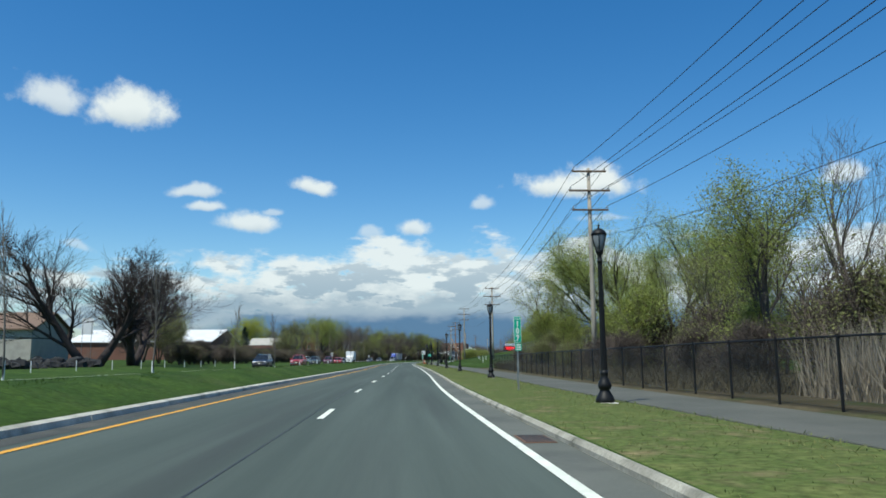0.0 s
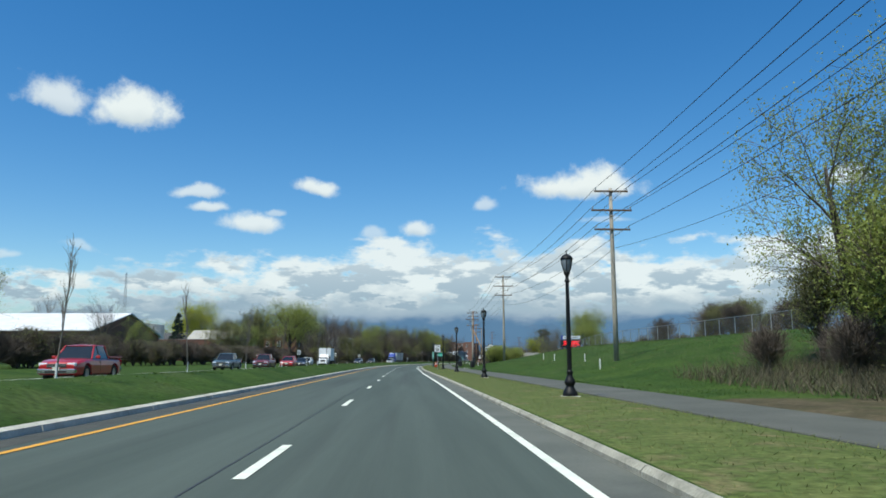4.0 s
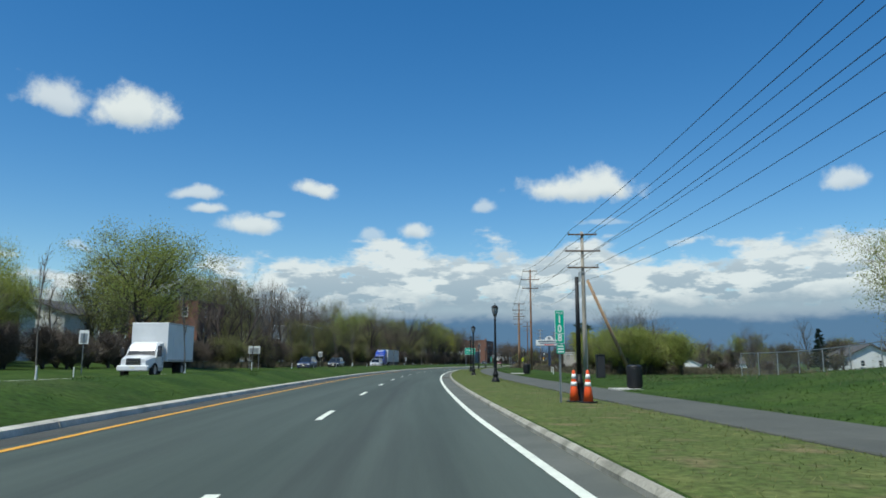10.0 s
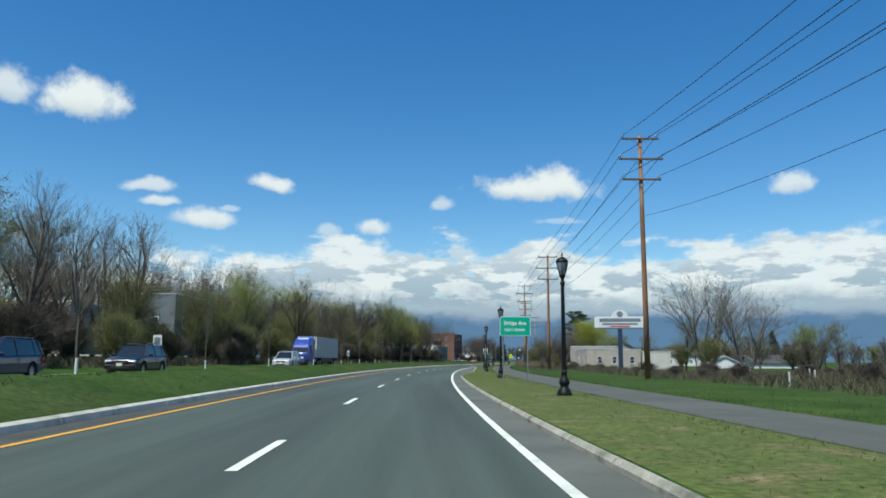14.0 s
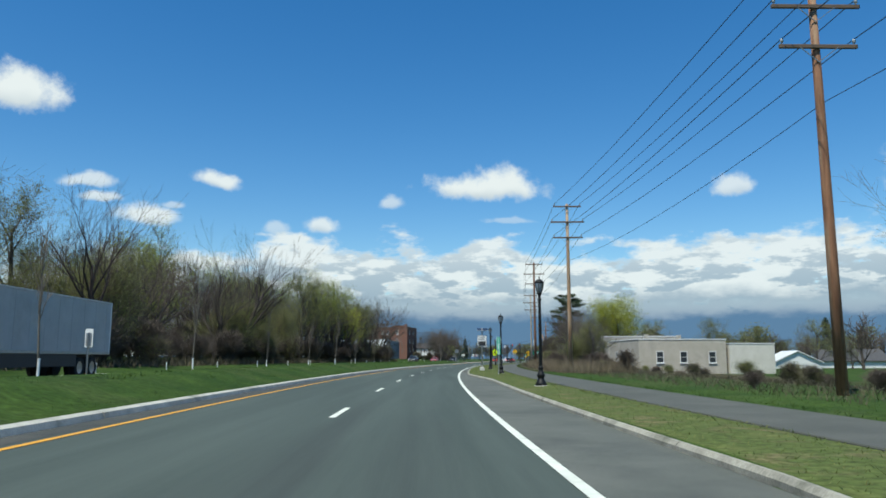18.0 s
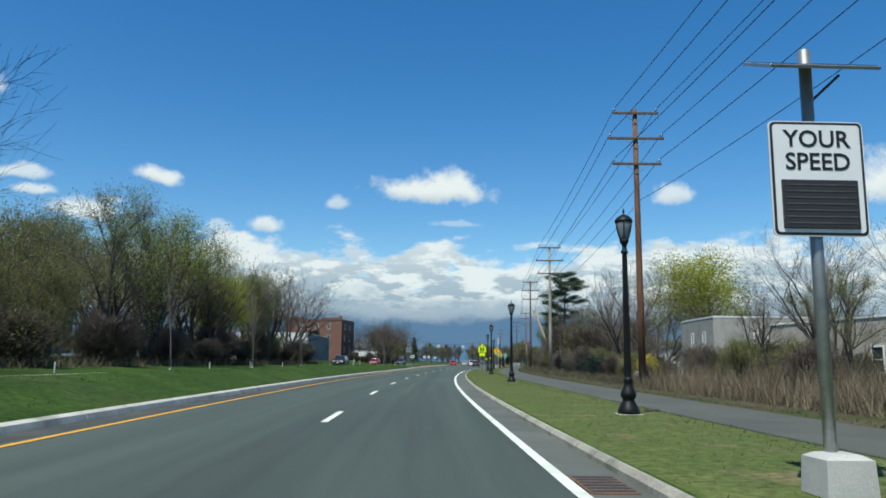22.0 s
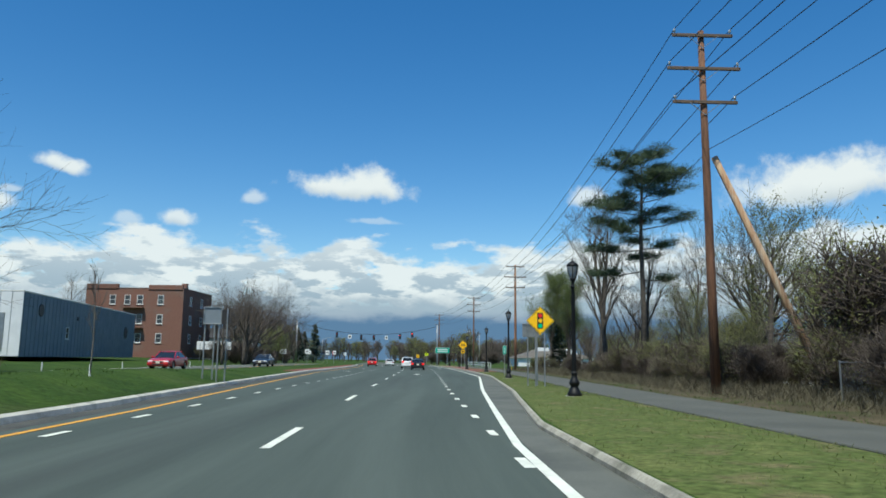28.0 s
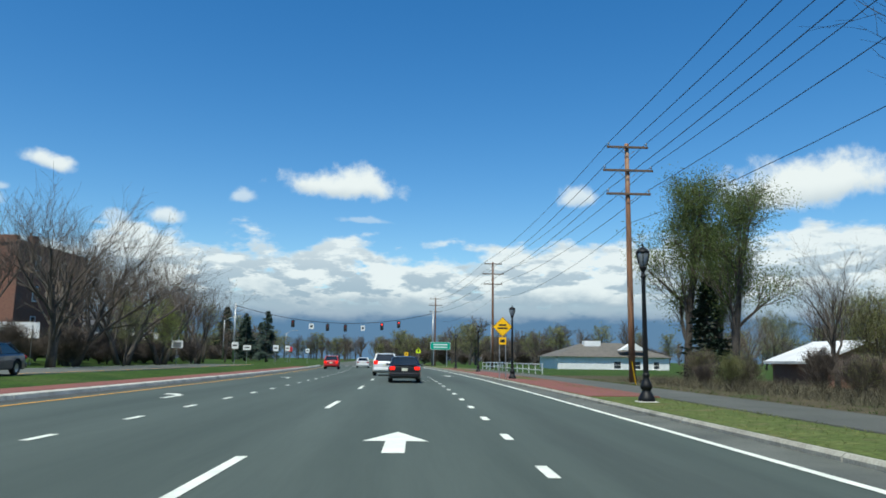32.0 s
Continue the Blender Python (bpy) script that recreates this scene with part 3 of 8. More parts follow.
def words(text, size, material, parent, m, name="lettering", wide=1.0, bold=0.0):
    """Raised lettering, centred, facing -y of the pose m."""
    cu = bpy.data.curves.new(name, "FONT")
    cu.body, cu.size, cu.align_x, cu.align_y, cu.extrude, cu.offset, cu.resolution_u = text, size, "CENTER", "CENTER", 0.002, bold, 3
    ob = bpy.data.objects.new(name, cu)
    scene.collection.objects.link(ob)
    bpy.context.view_layer.update()
    me = bpy.data.meshes.new_from_object(ob.evaluated_get(bpy.context.evaluated_depsgraph_get()))
    bpy.data.objects.remove(ob)
    me.materials.clear()
    me.materials.append(material)
    o2 = part(name, me, None, parent)
    o2.matrix_basis = m @ pose(0, 0, 0, 90) @ Matrix.Diagonal((wide, 1, 1, 1))
    return o2


# ---- ground, road, kerbs, path ----
def smooth01(x):
    x = min(max(x, 0.0), 1.0)
    return x * x * (3 - 2 * x)


def ground_z(s, d):
    """Height of the ground beside the road."""
    kr, kl = kerb_r(s), kerb_l(s)
    if d >= kr:
        z = 0.13 + 0.03 * smooth01((d - kr) / 2.5)
        far = d - max(9.2, kr + 6)
        if far > 0:
            berm = smooth01((s - 96) / 30) * smooth01((240 - s) / 60)
            z += berm * (2.7 * smooth01(far / 19) + 0.55 * smooth01(far / 5) + 1.0 * smooth01((far - 19) / 25))
            dip = smooth01((s - 300) / 60) * (1 - smooth01((s - 560) / 60))
            z -= dip * 0.9 * smooth01((far - 6) / 12)
            fen = smooth01((96 - s) / 20)
            z -= fen * 0.7 * smooth01((far - 1.5) / 8)
        return z + 0.03 * noise.noise(Vector((s * 0.2, d * 0.2, 0)))
    if d <= kl:
        e = kl - d
        flat = smooth01((s - 515) / 40)
        z = 0.13 + 0.69 * smooth01(e / 3.2) * (1 - flat) - 0.49 * smooth01((e - 3.6) / 3.0) * (1 - flat) + 0.20 * flat * smooth01((e - 2.2) / 4.2)
        if e > 6:
            z += 0.1 * smooth01((e - 14.5) / 3) + 0.3 * smooth01((e - 18) / 5) + 0.9 * smooth01((e - 24) / 30)
            z -= 0.06 * smooth01((e - 6.8) / 0.3) * (1 - smooth01((e - 14.4) / 0.3))
        return z + 0.04 * smooth01((e - 0.2) / 1.2) * noise.noise(Vector((s * 0.2, d * 0.2, 5)))
    return -0.08


S_ALL = [-90 + 3.0 * i for i in range(int(800 / 3.0))]


@functools.lru_cache(None)
def path_near(s):
    return steps(s, (-90, 480, 515, 545, 590, 640), (6.0, 6.05, 6.8, 7.9, 8.6, 8.6))


def path_far(s):
    return path_near(s) + 2.55


def ground_row(s):
    kr, kl = kerb_r(s), kerb_l(s)
    left = [kl - e for e in (220, 150, 100, 70, 55, 44, 36, 30, 26, 22, 18, 16, 14.8, 14.3, 10.5, 7.0, 6.7, 5.6, 4.6, 3.4, 2.2, 1.1, 0.27)]
    mid = [kl + 0.02, (kl + kr) / 2, kr - 0.02]
    pn, pf = path_near(s), path_far(s)
    right = [kr + 0.16, kr + 0.6, kr + (pn - kr) * 0.4, kr + (pn - kr) * 0.7, pn - 0.05, pf + 0.05, pf + 0.6, pf + 1.5, pf + 3, pf + 5, pf + 8, pf + 11, pf + 14, pf + 18, pf + 22, pf + 28, pf + 36, pf + 48, pf + 70, pf + 110, pf + 180]
    row = []
    for d in left + mid + right:
        z = ground_z(s, d)
        if pn - 0.1 <= d <= pf + 0.1:
            z = 0.10
        row.append(W(s, d, z))
    a = W(s, left[0] - 10)
    b = W(s, right[-1] + 10)
    return [Vector((a.x - 2900, a.y - 350, 0.3))] + row + [Vector((b.x + 2900, b.y - 500, 0.0))]


g_rows = [ground_row(s) for s in S_ALL]
first = [p + Vector((0, -2500, 0)) for p in g_rows[0]]
last = [p + Vector((700, 2900, 0)) for p in g_rows[-1]]
last = [Vector((p.x, p.y, 0.0 if abs(i - 24) > 1 else -0.1)) for i, p in enumerate(last)]
ground = fixed("ground", Geo().strip([first] + g_rows + [last]), M["grass"], "mown spring lawn and rough grass beside the road", True)
ground.data.materials.append(M["verge"])
ground.data.materials.append(M["litter"])
ncol = len(g_rows[0]) - 1
for i, pol in enumerate(ground.data.polygons):
    row, col = divmod(i, ncol)
    s = -90 + 3.0 * (row - 1)
    if 27 <= col <= 31:
        pol.material_index = 1
    elif (-40 < s < 94 and 32 <= col <= 42) or (387 < s < 600 and 32 <= col <= 41):
        pol.material_index = 2


def ribbon(s0, s1, a, b, z, ds=3.0, tilt=0.0, across=1):
    """A flat strip along the road between two offsets (numbers or functions of s)."""
    n = max(2, int(math.ceil((s1 - s0) / ds)) + 1)
    fa = a if callable(a) else (lambda q: a)
    fb = b if callable(b) else (lambda q: b)
    rows = []
    for i in range(n):
        s = s0 + (s1 - s0) * i / (n - 1)
        p, q = fa(s), fb(s)
        rows.append([W(s, p + (q - p) * k / across, z) for k in range(across + 1)])
    return Geo().strip(rows)


def solid(s0, s1, a, b, z0, z1, ds=3.0, bev=0.03):
    """A bar along the road between two offsets, from z0 up to z1, with eased upper edges."""
    n = max(2, int(math.ceil((s1 - s0) / ds)) + 1)
    fa = a if callable(a) else (lambda q: a)
    fb = b if callable(b) else (lambda q: b)
    rows = []
    for i in range(n):
        s = s0 + (s1 - s0) * i / (n - 1)
        p, q = fa(s), fb(s)
        rows.append([W(s, p, z0), W(s, p, z1 - bev), W(s, p + bev, z1), W(s, q - bev, z1), W(s, q, z1 - bev), W(s, q, z0)])
    g = Geo().strip(rows)
    k = len(rows[0])
    e = len(g.v) - k
    g.f += [tuple(range(k)), tuple(e + i for i in range(k))[::-1]]
    return g


S0, S1 = -85.0, 672.0
def lay_uv(ob, across):
    """Metres along and across as texture coordinates of a ribbon."""
    uv = ob.data.uv_layers.new(name="along")
    n = across + 1
    for lp in ob.data.loops:
        i, k = divmod(lp.vertex_index, n)
        uv.data[lp.index].uv = (k * 10.0 / across, i * 3.0)


road = fixed("road", ribbon(S0, 706, lambda s: kerb_l(s) + 0.0, lambda s: kerb_r(s) - 0.0, 0.0), M["asphalt"], "worn grey asphalt carriageway")
lay_uv(road, 1)
# gutter and hard shoulder beyond the edge line
fixed("road_shoulder", ribbon(S0, S1, lambda s: edge_r(s) + 0.16, lambda s: kerb_r(s) - 0.0, 0.004), M["shoulder"], "pale worn asphalt shoulder strip")
fixed("road_gutter", ribbon(S0, S1, lambda s: kerb_l(s), lambda s: kerb_l(s) + 0.62, 0.004), M["gutter"], "dark worn gutter strip")
fixed("path", solid(S0, 640, path_near, path_far, 0.0, 0.135, 3.0, 0.02), M["path"], "smooth grey asphalt footpath")
def slope_kerb(s0, s1):
    """A low kerb whose face leans back from the gutter."""
    rows = []
    for i in range(3):
        s = s0 + (s1 - s0) * i / 2
        k = kerb_l(s)
        rows.append([W(s, k + x, z) for x, z in ((-0.28, -0.1), (-0.28, 0.155), (-0.25, 0.170), (-0.08, 0.125), (-0.045, 0.03), (0.0, -0.1))])
    g = Geo().strip(rows)
    g.f += [tuple(range(6)), tuple(12 + j for j in range(6))[::-1]]
    return g


for nm, fa, fb in (("kerb", kerb_r, lambda s: kerb_r(s) + 0.17), ("kerb", lambda s: kerb_l(s) - 0.30, kerb_l)):
    holder = tagged(new("kerb"), "weathered concrete kerb along the road", "kerb", kind="structure")
    s = S0
    while s < S1 - 1:
        right_side = fa is kerb_r
        part("kerb_stone", solid(s, s + 5.96, fa, fb, -0.1, 0.125, 3.0, 0.055) if right_side else slope_kerb(s, s + 5.96), M["kerb_old"] if right_side else M["kerb"], holder)
        s += 6.0

# paint
fixed("edge_line", ribbon(S0, 665, lambda s: edge_r(s), lambda s: edge_r(s) + 0.15, 0.008, 2.0), M["white_line"], "solid white edge line")
fixed("median_line", ribbon(S0, 668, lambda s: edge_l(s) - 0.15, lambda s: edge_l(s), 0.008, 2.0), M["yellow_line"], "solid yellow median line")
lane = tagged(new("lane_line"), "dashed white lane line", "road marking", kind="structure")
for i in range(-3, 50):
    s = steps(i, (-3, 0, 4, 8, 10, 13, 17, 19, 23, 27, 30, 34, 37, 42, 50), (-22.2, 16.7, 69.8, 123.0, 149.0, 186.0, 237.2, 262.8, 315.0, 367.0, 406.8, 458.7, 496.4, 560.6, 662.0))
    part("dash", ribbon(s, s + 3.3, lambda q: lane_mid(q) - 0.075, lambda q: lane_mid(q) + 0.075, 0.008, 1.7), M["white_line"], lane)
turn_r = tagged(new("turn_lane_line"), "short white dashes beside the turning lane", "road marking", kind="structure")
s = 494.56
while s < 600:
    part("dash", ribbon(s, s + 0.95, 1.42, 1.57, 0.008), M["white_line"], turn_r)
    s += 3.92
turn_l = tagged(new("turn_lane_line"), "short white dashes beside the left turning lane", "road marking", kind="structure")
s = 486.0
while s < 640:
    part("dash", ribbon(s, s + 0.95, -5.97, -5.82, 0.008), M["white_line"], turn_l)
    s += 3.92
fixed("seam", ribbon(S0, 130, lambda q: lane_mid(q) - 0.385 + 0.05 * math.sin(q * 0.11), lambda q: lane_mid(q) - 0.36 + 0.05 * math.sin(q * 0.11), 0.005, 2.0), M["tar"], "sealed seam between the lanes")

OPP_N, OPP_F = 7.0, 14.3          # the far carriageway, counted from the median kerb
fixed("far_road", solid(S0, 640, lambda s: kerb_l(s) - OPP_F, lambda s: kerb_l(s) - OPP_N, 0.1, 0.36, 3.0), M["shoulder"], "pale asphalt of the opposite carriageway")
fixed("far_edge_line", ribbon(S0, 640, lambda s: kerb_l(s) - OPP_N - 0.45, lambda s: kerb_l(s) - OPP_N - 0.3, 0.368), M["yellow_line"], "yellow line of the opposite carriageway")
fixed("far_edge_line", ribbon(S0, 640, lambda s: kerb_l(s) - OPP_F + 0.3, lambda s: kerb_l(s) - OPP_F + 0.45, 0.368), M["white_line"], "white edge line of the opposite carriageway")
# brick-paved strips before the crossing
fixed("brick_paving", solid(566, 640, lambda s: kerb_r(s) + 0.18, lambda s: path_near(s) - 0.02, 0.0, 0.155, 3.0), M["paver"], "red brick paving strip beside the path")
fixed("brick_paving", solid(556, 640, lambda s: kerb_l(s) - 1.9, lambda s: kerb_l(s) - 0.29, 0.0, 0.185, 3.0), M["paver"], "red brick paving strip on the median")


def arrow(s, d, left=False):
    m = at_road(s, d, 0.009)
    if left:
        pts = [(0.1, -1.4), (0.1, 0.3), (-0.35, 0.9), (-0.5, 0.75), (-0.6, 1.5), (-0.05, 1.35), (-0.18, 1.1), (0.3, 0.5), (0.3, -1.4)][::-1]
    else:
        pts = [(-0.16, -1.5), (0.16, -1.5), (0.16, 0.0), (0.52, 0.0), (0.0, 1.5), (-0.52, 0.0), (-0.16, 0.0)]
    fixed("turn_arrow" if left else "lane_arrow", Geo().add([m @ Vector((x, y, 0)) for x, y in pts], [tuple(range(len(pts)))]), M["white_line"], "white painted lane arrow")


arrow(553.0, -0.35)
arrow(566.0, -8.0, True)
arrow(590.0, -8.0, True)
arrow(600.0, 3.2)
fixed("stop_bar", ribbon(666, 666.6, -9.6, 5.6, 0.009), M["white_line"], "white stop line")
for d in (-8.5, -7.2, -5.9, -4.6, -3.3, -2.0, -0.7, 0.6, 1.9, 3.2, 4.5):
    fixed("crossing_stripe", ribbon(668, 671, d, d + 0.5, 0.009), M["white_line"], "white crossing stripe")
word = fixed("road_word", Geo().add([at_road(586 + 0.55 * j, 0, 0.009) @ Vector((x, y, 0)) for j in range(1) for x, y in ((-1.1, 0), (1.1, 0), (1.1, 0.25), (-1.1, 0.25))], [(0, 1, 2, 3)]), M["white_line"], "white painted road marking")
# drain gratings in the gutter and a brown earth scar
for s in (12.0, 160.0, 246.5, 317.5, 399.0, 548.5):
    g = tagged(part("drain_grate", Geo().box((0, 0, 0), (0.5, 1.1, 0.03), at_road(s, kerb_r(s) - 0.36, 0.005), 0.005), M["rust"]), "rusty iron drain grate in the gutter", "drain grate", "drain grates")
    for k in range(6):
        part("bar", Geo().box((0, -0.45 + 0.18 * k, 0.022), (0.44, 0.06, 0.015), at_road(s, kerb_r(s) - 0.36, 0.0), 0.003), M["tar"], g)
# the cross street at the signals
rows = []
for i in range(31):
    d = -150 + 10 * i
    a, b = W(680 - 0.0 * d, d, -0.02), W(697, d, -0.02)
    rows.append([a, b])
fixed("cross_street", Geo().strip([[Vector((p.x, p.y, 0.03)) for p in r] for r in rows]), M["path"], "side street crossing at the signals")
fixed("road_beyond", ribbon(697, 900, lambda s: kerb_l(690) - 10, lambda s: 6.0, 0.035, 20), M["path"], "road beyond the signals")

# ---- lamps, poles and wires ----
def build_lamp(m):
    """A cast-iron style street lamp with a lantern head, 4.6 m high."""
    lamp = thing("street_lamp", m, "black cast-iron street lamp with a glass lantern on the grass verge", "street lamp", "street lamps along the path")
    b = Geo().lathe([(0.245, 0.0), (0.245, 0.07), (0.225, 0.13), (0.18, 0.21), (0.14, 0.28), (0.125, 0.32), (0.16, 0.37), (0.18, 0.43), (0.17, 0.48), (0.13, 0.56), (0.10, 0.63), (0.09, 0.70), (0.105, 0.73), (0.105, 0.77), (0.08, 0.82)], 16)
    part("base", b, M["black"], lamp, smooth=True)
    for k in range(4):
        g = Geo().lathe([(0.018, 0.05), (0.018, 0.135), (0.010, 0.14)], 6, Matrix.Translation((0.222 * math.cos(k * 1.571 + 0.78), 0.222 * math.sin(k * 1.571 + 0.78), 0)))
        part("bolt", g, M["black"], lamp)
    prof, n = [], 16
    p = Geo()
    for r, z in ((0.078, 0.80), (0.074, 1.6), (0.066, 2.6), (0.056, 3.66)):
        prof.append((r, z))
    vs, fs = [], []
    for r, z in prof:
        for k in range(24):
            a = 2 * math.pi * k / 24
            rr = r * (1.0 if k % 2 else 0.86)
            vs.append((rr * math.cos(a), rr * math.sin(a), z))
    for i in range(len(prof) - 1):
        for k in range(24):
            q, w = i * 24 + k, i * 24 + (k + 1) % 24
            fs.append((q, w, w + 24, q + 24))
    part("pole", p.add(vs, fs), M["black"], lamp)
    part("collar", Geo().lathe([(0.06, 3.62), (0.085, 3.65), (0.085, 3.69), (0.06, 3.72), (0.05, 3.80), (0.075, 3.86), (0.10, 3.90), (0.11, 3.95), (0.09, 3.97)], 12), M["black"], lamp, smooth=True)
    part("globe", Geo().lathe([(0.085, 3.965), (0.125, 4.06), (0.165, 4.20), (0.185, 4.33), (0.182, 4.37)], 12), M["lamp_glass"], lamp, "milky glass lantern globe", True)
    for k in range(6):
        a = k * math.pi / 3 + 0.26
        pts = [(r * math.cos(a), r * math.sin(a), z) for r, z in ((0.095, 3.95), (0.137, 4.06), (0.178, 4.20), (0.20, 4.33), (0.20, 4.39))]
        part("rib", Geo().tube(pts, 0.012, 5), M["black"], lamp)
    part("cap", Geo().lathe([(0.205, 4.37), (0.215, 4.40), (0.19, 4.44), (0.15, 4.49), (0.09, 4.53), (0.04, 4.56)], 12), M["black"], lamp, smooth=True)
    part("finial", Geo().lathe([(0.025, 4.55), (0.016, 4.59), (0.030, 4.63), (0.012, 4.67), (0.004, 4.72)], 8), M["black"], lamp, smooth=True)
    return lamp


LAMPS = [(-33.5, 5.0), (-7.4, 5.05), (19.07, 5.15), (45.8, 5.15), (71.9, 4.86), (98.3, 4.92), (124.7, 5.0), (150.8, 5.05), (176.6, 5.0), (225.9, 4.65),
         (251.55, 4.52), (278.2, 4.72), (302.7, 4.81), (329.6, 4.92), (356.2, 4.9), (382.9, 5.02), (407.8, 4.8), (434.25, 4.8), (460.0, 4.76), (485.3, 4.75),
         (510.3, 5.41), (536.2, 6.08), (562.8, 6.73), (588.2, 6.47), (614.5, 7.4), (640.5, 8.0)]
first_lamp = None
for i, (s, d) in enumerate(LAMPS):
    m = at_road(s, d, 0.15)
    if first_lamp is None:
        first_lamp = build_lamp(m)
    else:
        copy_thing(first_lamp, m)
    g = Geo().box((0, 0, 0.0), (0.56, 0.56, 0.10), at_road(s, d, 0.108), 0.02)
    tagged(part("lamp_footing", g, M["concrete"]), "square concrete footing under a street lamp", "footing", "lamp footings")


def build_pole(s, d, high, material, label, arms=(0.25, 1.65, 3.05), widths=(2.45, 2.95, 2.6), turn=0.0, lean=0.0, z0=None, extras=False):
    z0 = ground_z(s, d) - 0.1 if z0 is None else z0
    m = at_road(s, d, z0, turn) @ pose(0, 0, 0, 0, lean, 0)
    pole = thing("utility_pole", m, label, "utility pole", "utility poles along the path")
    L = high - z0
    part("pole", Geo().tube([(0, 0, 0), (0, 0, L * 0.33), (0, 0, L * 0.66), (0, 0, L)], [0.19, 0.17, 0.145, 0.12], 12), material, pole, smooth=True)
    ends = []
    for a, w in zip(arms, widths):
        z = L - a
        arm = part("crossarm", Geo().box((0, -0.17, z), (w, 0.10, 0.13), None, 0.012), M["arm"], pole)
        for sx in (-1, 1):
            part("brace", Geo().tube([(sx * 0.62, -0.22, z - 0.05), (0, -0.15, z - 0.52)], 0.018, 4), M["steel"], pole)
        xs = (-w / 2 + 0.1, w / 2 - 0.1)
        for x in xs:
            ins = Geo().lathe([(0.02, 0.0), (0.02, 0.06), (0.055, 0.08), (0.05, 0.12), (0.06, 0.14), (0.045, 0.19), (0.02, 0.22)], 8, Matrix.Translation((x, -0.17, z + 0.06)))
            part("insulator", ins, M["insulator"], arm, smooth=True)
            ends.append(m @ Vector((x, -0.17, z + 0.26)))
    ends.append(m @ Vector((0.12, -0.12, L * 0.66)))
    if extras:
        part("drop_cable", Geo().tube([(0.15, -0.12, 0.1), (0.14, -0.13, L * 0.4), (0.11, -0.13, L - 3.4)], 0.035, 6), M["steel"], pole)
        part("cut_out_box", Geo().box((-0.32, -0.15, L - 3.9), (0.16, 0.2, 0.7), None, 0.02), M["insulator"], pole)
        part("bracket", Geo().box((-0.15, -0.15, L - 3.5), (0.5, 0.08, 0.1), None, 0.01), M["steel"], pole)
    return ends


RED = "red-brown wooden utility pole with three crossarms"
GREY, BROWN, TAN = "weathered grey wooden utility pole with three crossarms", "dark brown treated utility pole with three crossarms", "tan wooden utility pole with three crossarms"
runs = [build_pole(-40, 12.6, 14.5, M["pole_grey"], GREY),
        build_pole(51.0, 12.9, 14.75, M["pole_grey"], GREY),
        build_pole(126.2, 14.5, 13.6, M["pole_grey"], GREY, z0=0.7),
        build_pole(186.8, 14.7, 14.2, M["pole_grey"], GREY),
        build_pole(243.0, 13.4, 12.2, M["pole_grey"], GREY, extras=True),
        build_pole(302.0, 14.2, 16.3, M["pole_red"], RED),
        build_pole(347.4, 13.0, 14.5, M["pole_red"], RED),
        build_pole(389.3, 11.35, 14.95, M["pole_tan"], TAN),
        build_pole(429.2, 11.05, 14.8, M["pole_brown"], BROWN),
        build_pole(470.5, 11.3, 13.8, M["pole_grey"], GREY),
        build_pole(513.3, 11.4, 14.6, M["pole_brown"], BROWN),
        build_pole(582.5, 12.4, 14.0, M["pole_red"], RED),
        build_pole(641.0, 13.1, 14.7, M["pole_brown"], BROWN),
        build_pole(700.0, 12.0, 14.6, M["pole_brown"], BROWN)]
for k in range(7):
    line = thing("overhead_wire", Matrix(), "thin black overhead wire strung between the utility poles", "wire", "overhead wires")
    for a, b in zip(runs, runs[1:]):
        p, q = a[k], b[k]
        sag = (q - p).length ** 2 * (0.00022 if k < 6 else 0.00034)
        pts = []
        for i in range(15):
            u = i / 14
            v = p.lerp(q, u)
            pts.append((v.x, v.y, v.z - 4 * sag * u * (1 - u)))
        part("span", Geo().tube(pts, 0.017 if k < 6 else 0.013, 4, False), M["wire"], line)
for lab, a, b, r in (("weathered pole propped against a utility pole", (243.4, 17.2, 0.3), (242.2, 13.6, 8.0), 0.16), ("new tan pole leaning beside a utility pole", (512.8, 16.0, -0.9), (514.2, 12.1, 9.6), 0.17)):
    g = Geo().tube([W(*a), W(*b)], [r, r * 0.8], 10)
    tagged(part("leaning_pole", g, M["pole_tan"], None, "", True), lab, "utility pole")

# ---- signs ----
def sign_post(parent, x, z0, z1, y=0.05, w=0.055):
    """A U-channel steel post."""
    g = Geo()
    for dx in (-w / 2, w / 2):
        g.box((x + dx, y, (z0 + z1) / 2), (0.006, 0.035, z1 - z0), None, 0.001)
    g.box((x, y + 0.016, (z0 + z1) / 2), (w, 0.006, z1 - z0), None, 0.001)
    return part("post", g, M["steel"], parent)


def panel(parent, outline, material, y=0.0, t=0.006, name="panel", label=""):
    return part(name, Geo().plate(outline, t, Matrix.Translation((0, y, 0))), material, parent, label)


def ringed(w, h, r, cx, cz, edge):
    return rounded(w, h, r, 4, cx, cz), rounded(w - edge, h - edge, max(r - edge / 2, 0.01), 4, cx, cz)


def up_sign(name, s, d, label, category="road sign", turn=0.0, z=None):
    return thing(name, at_road(s, d, (ground_z(s, d) if z is None else z), turn), label, category)


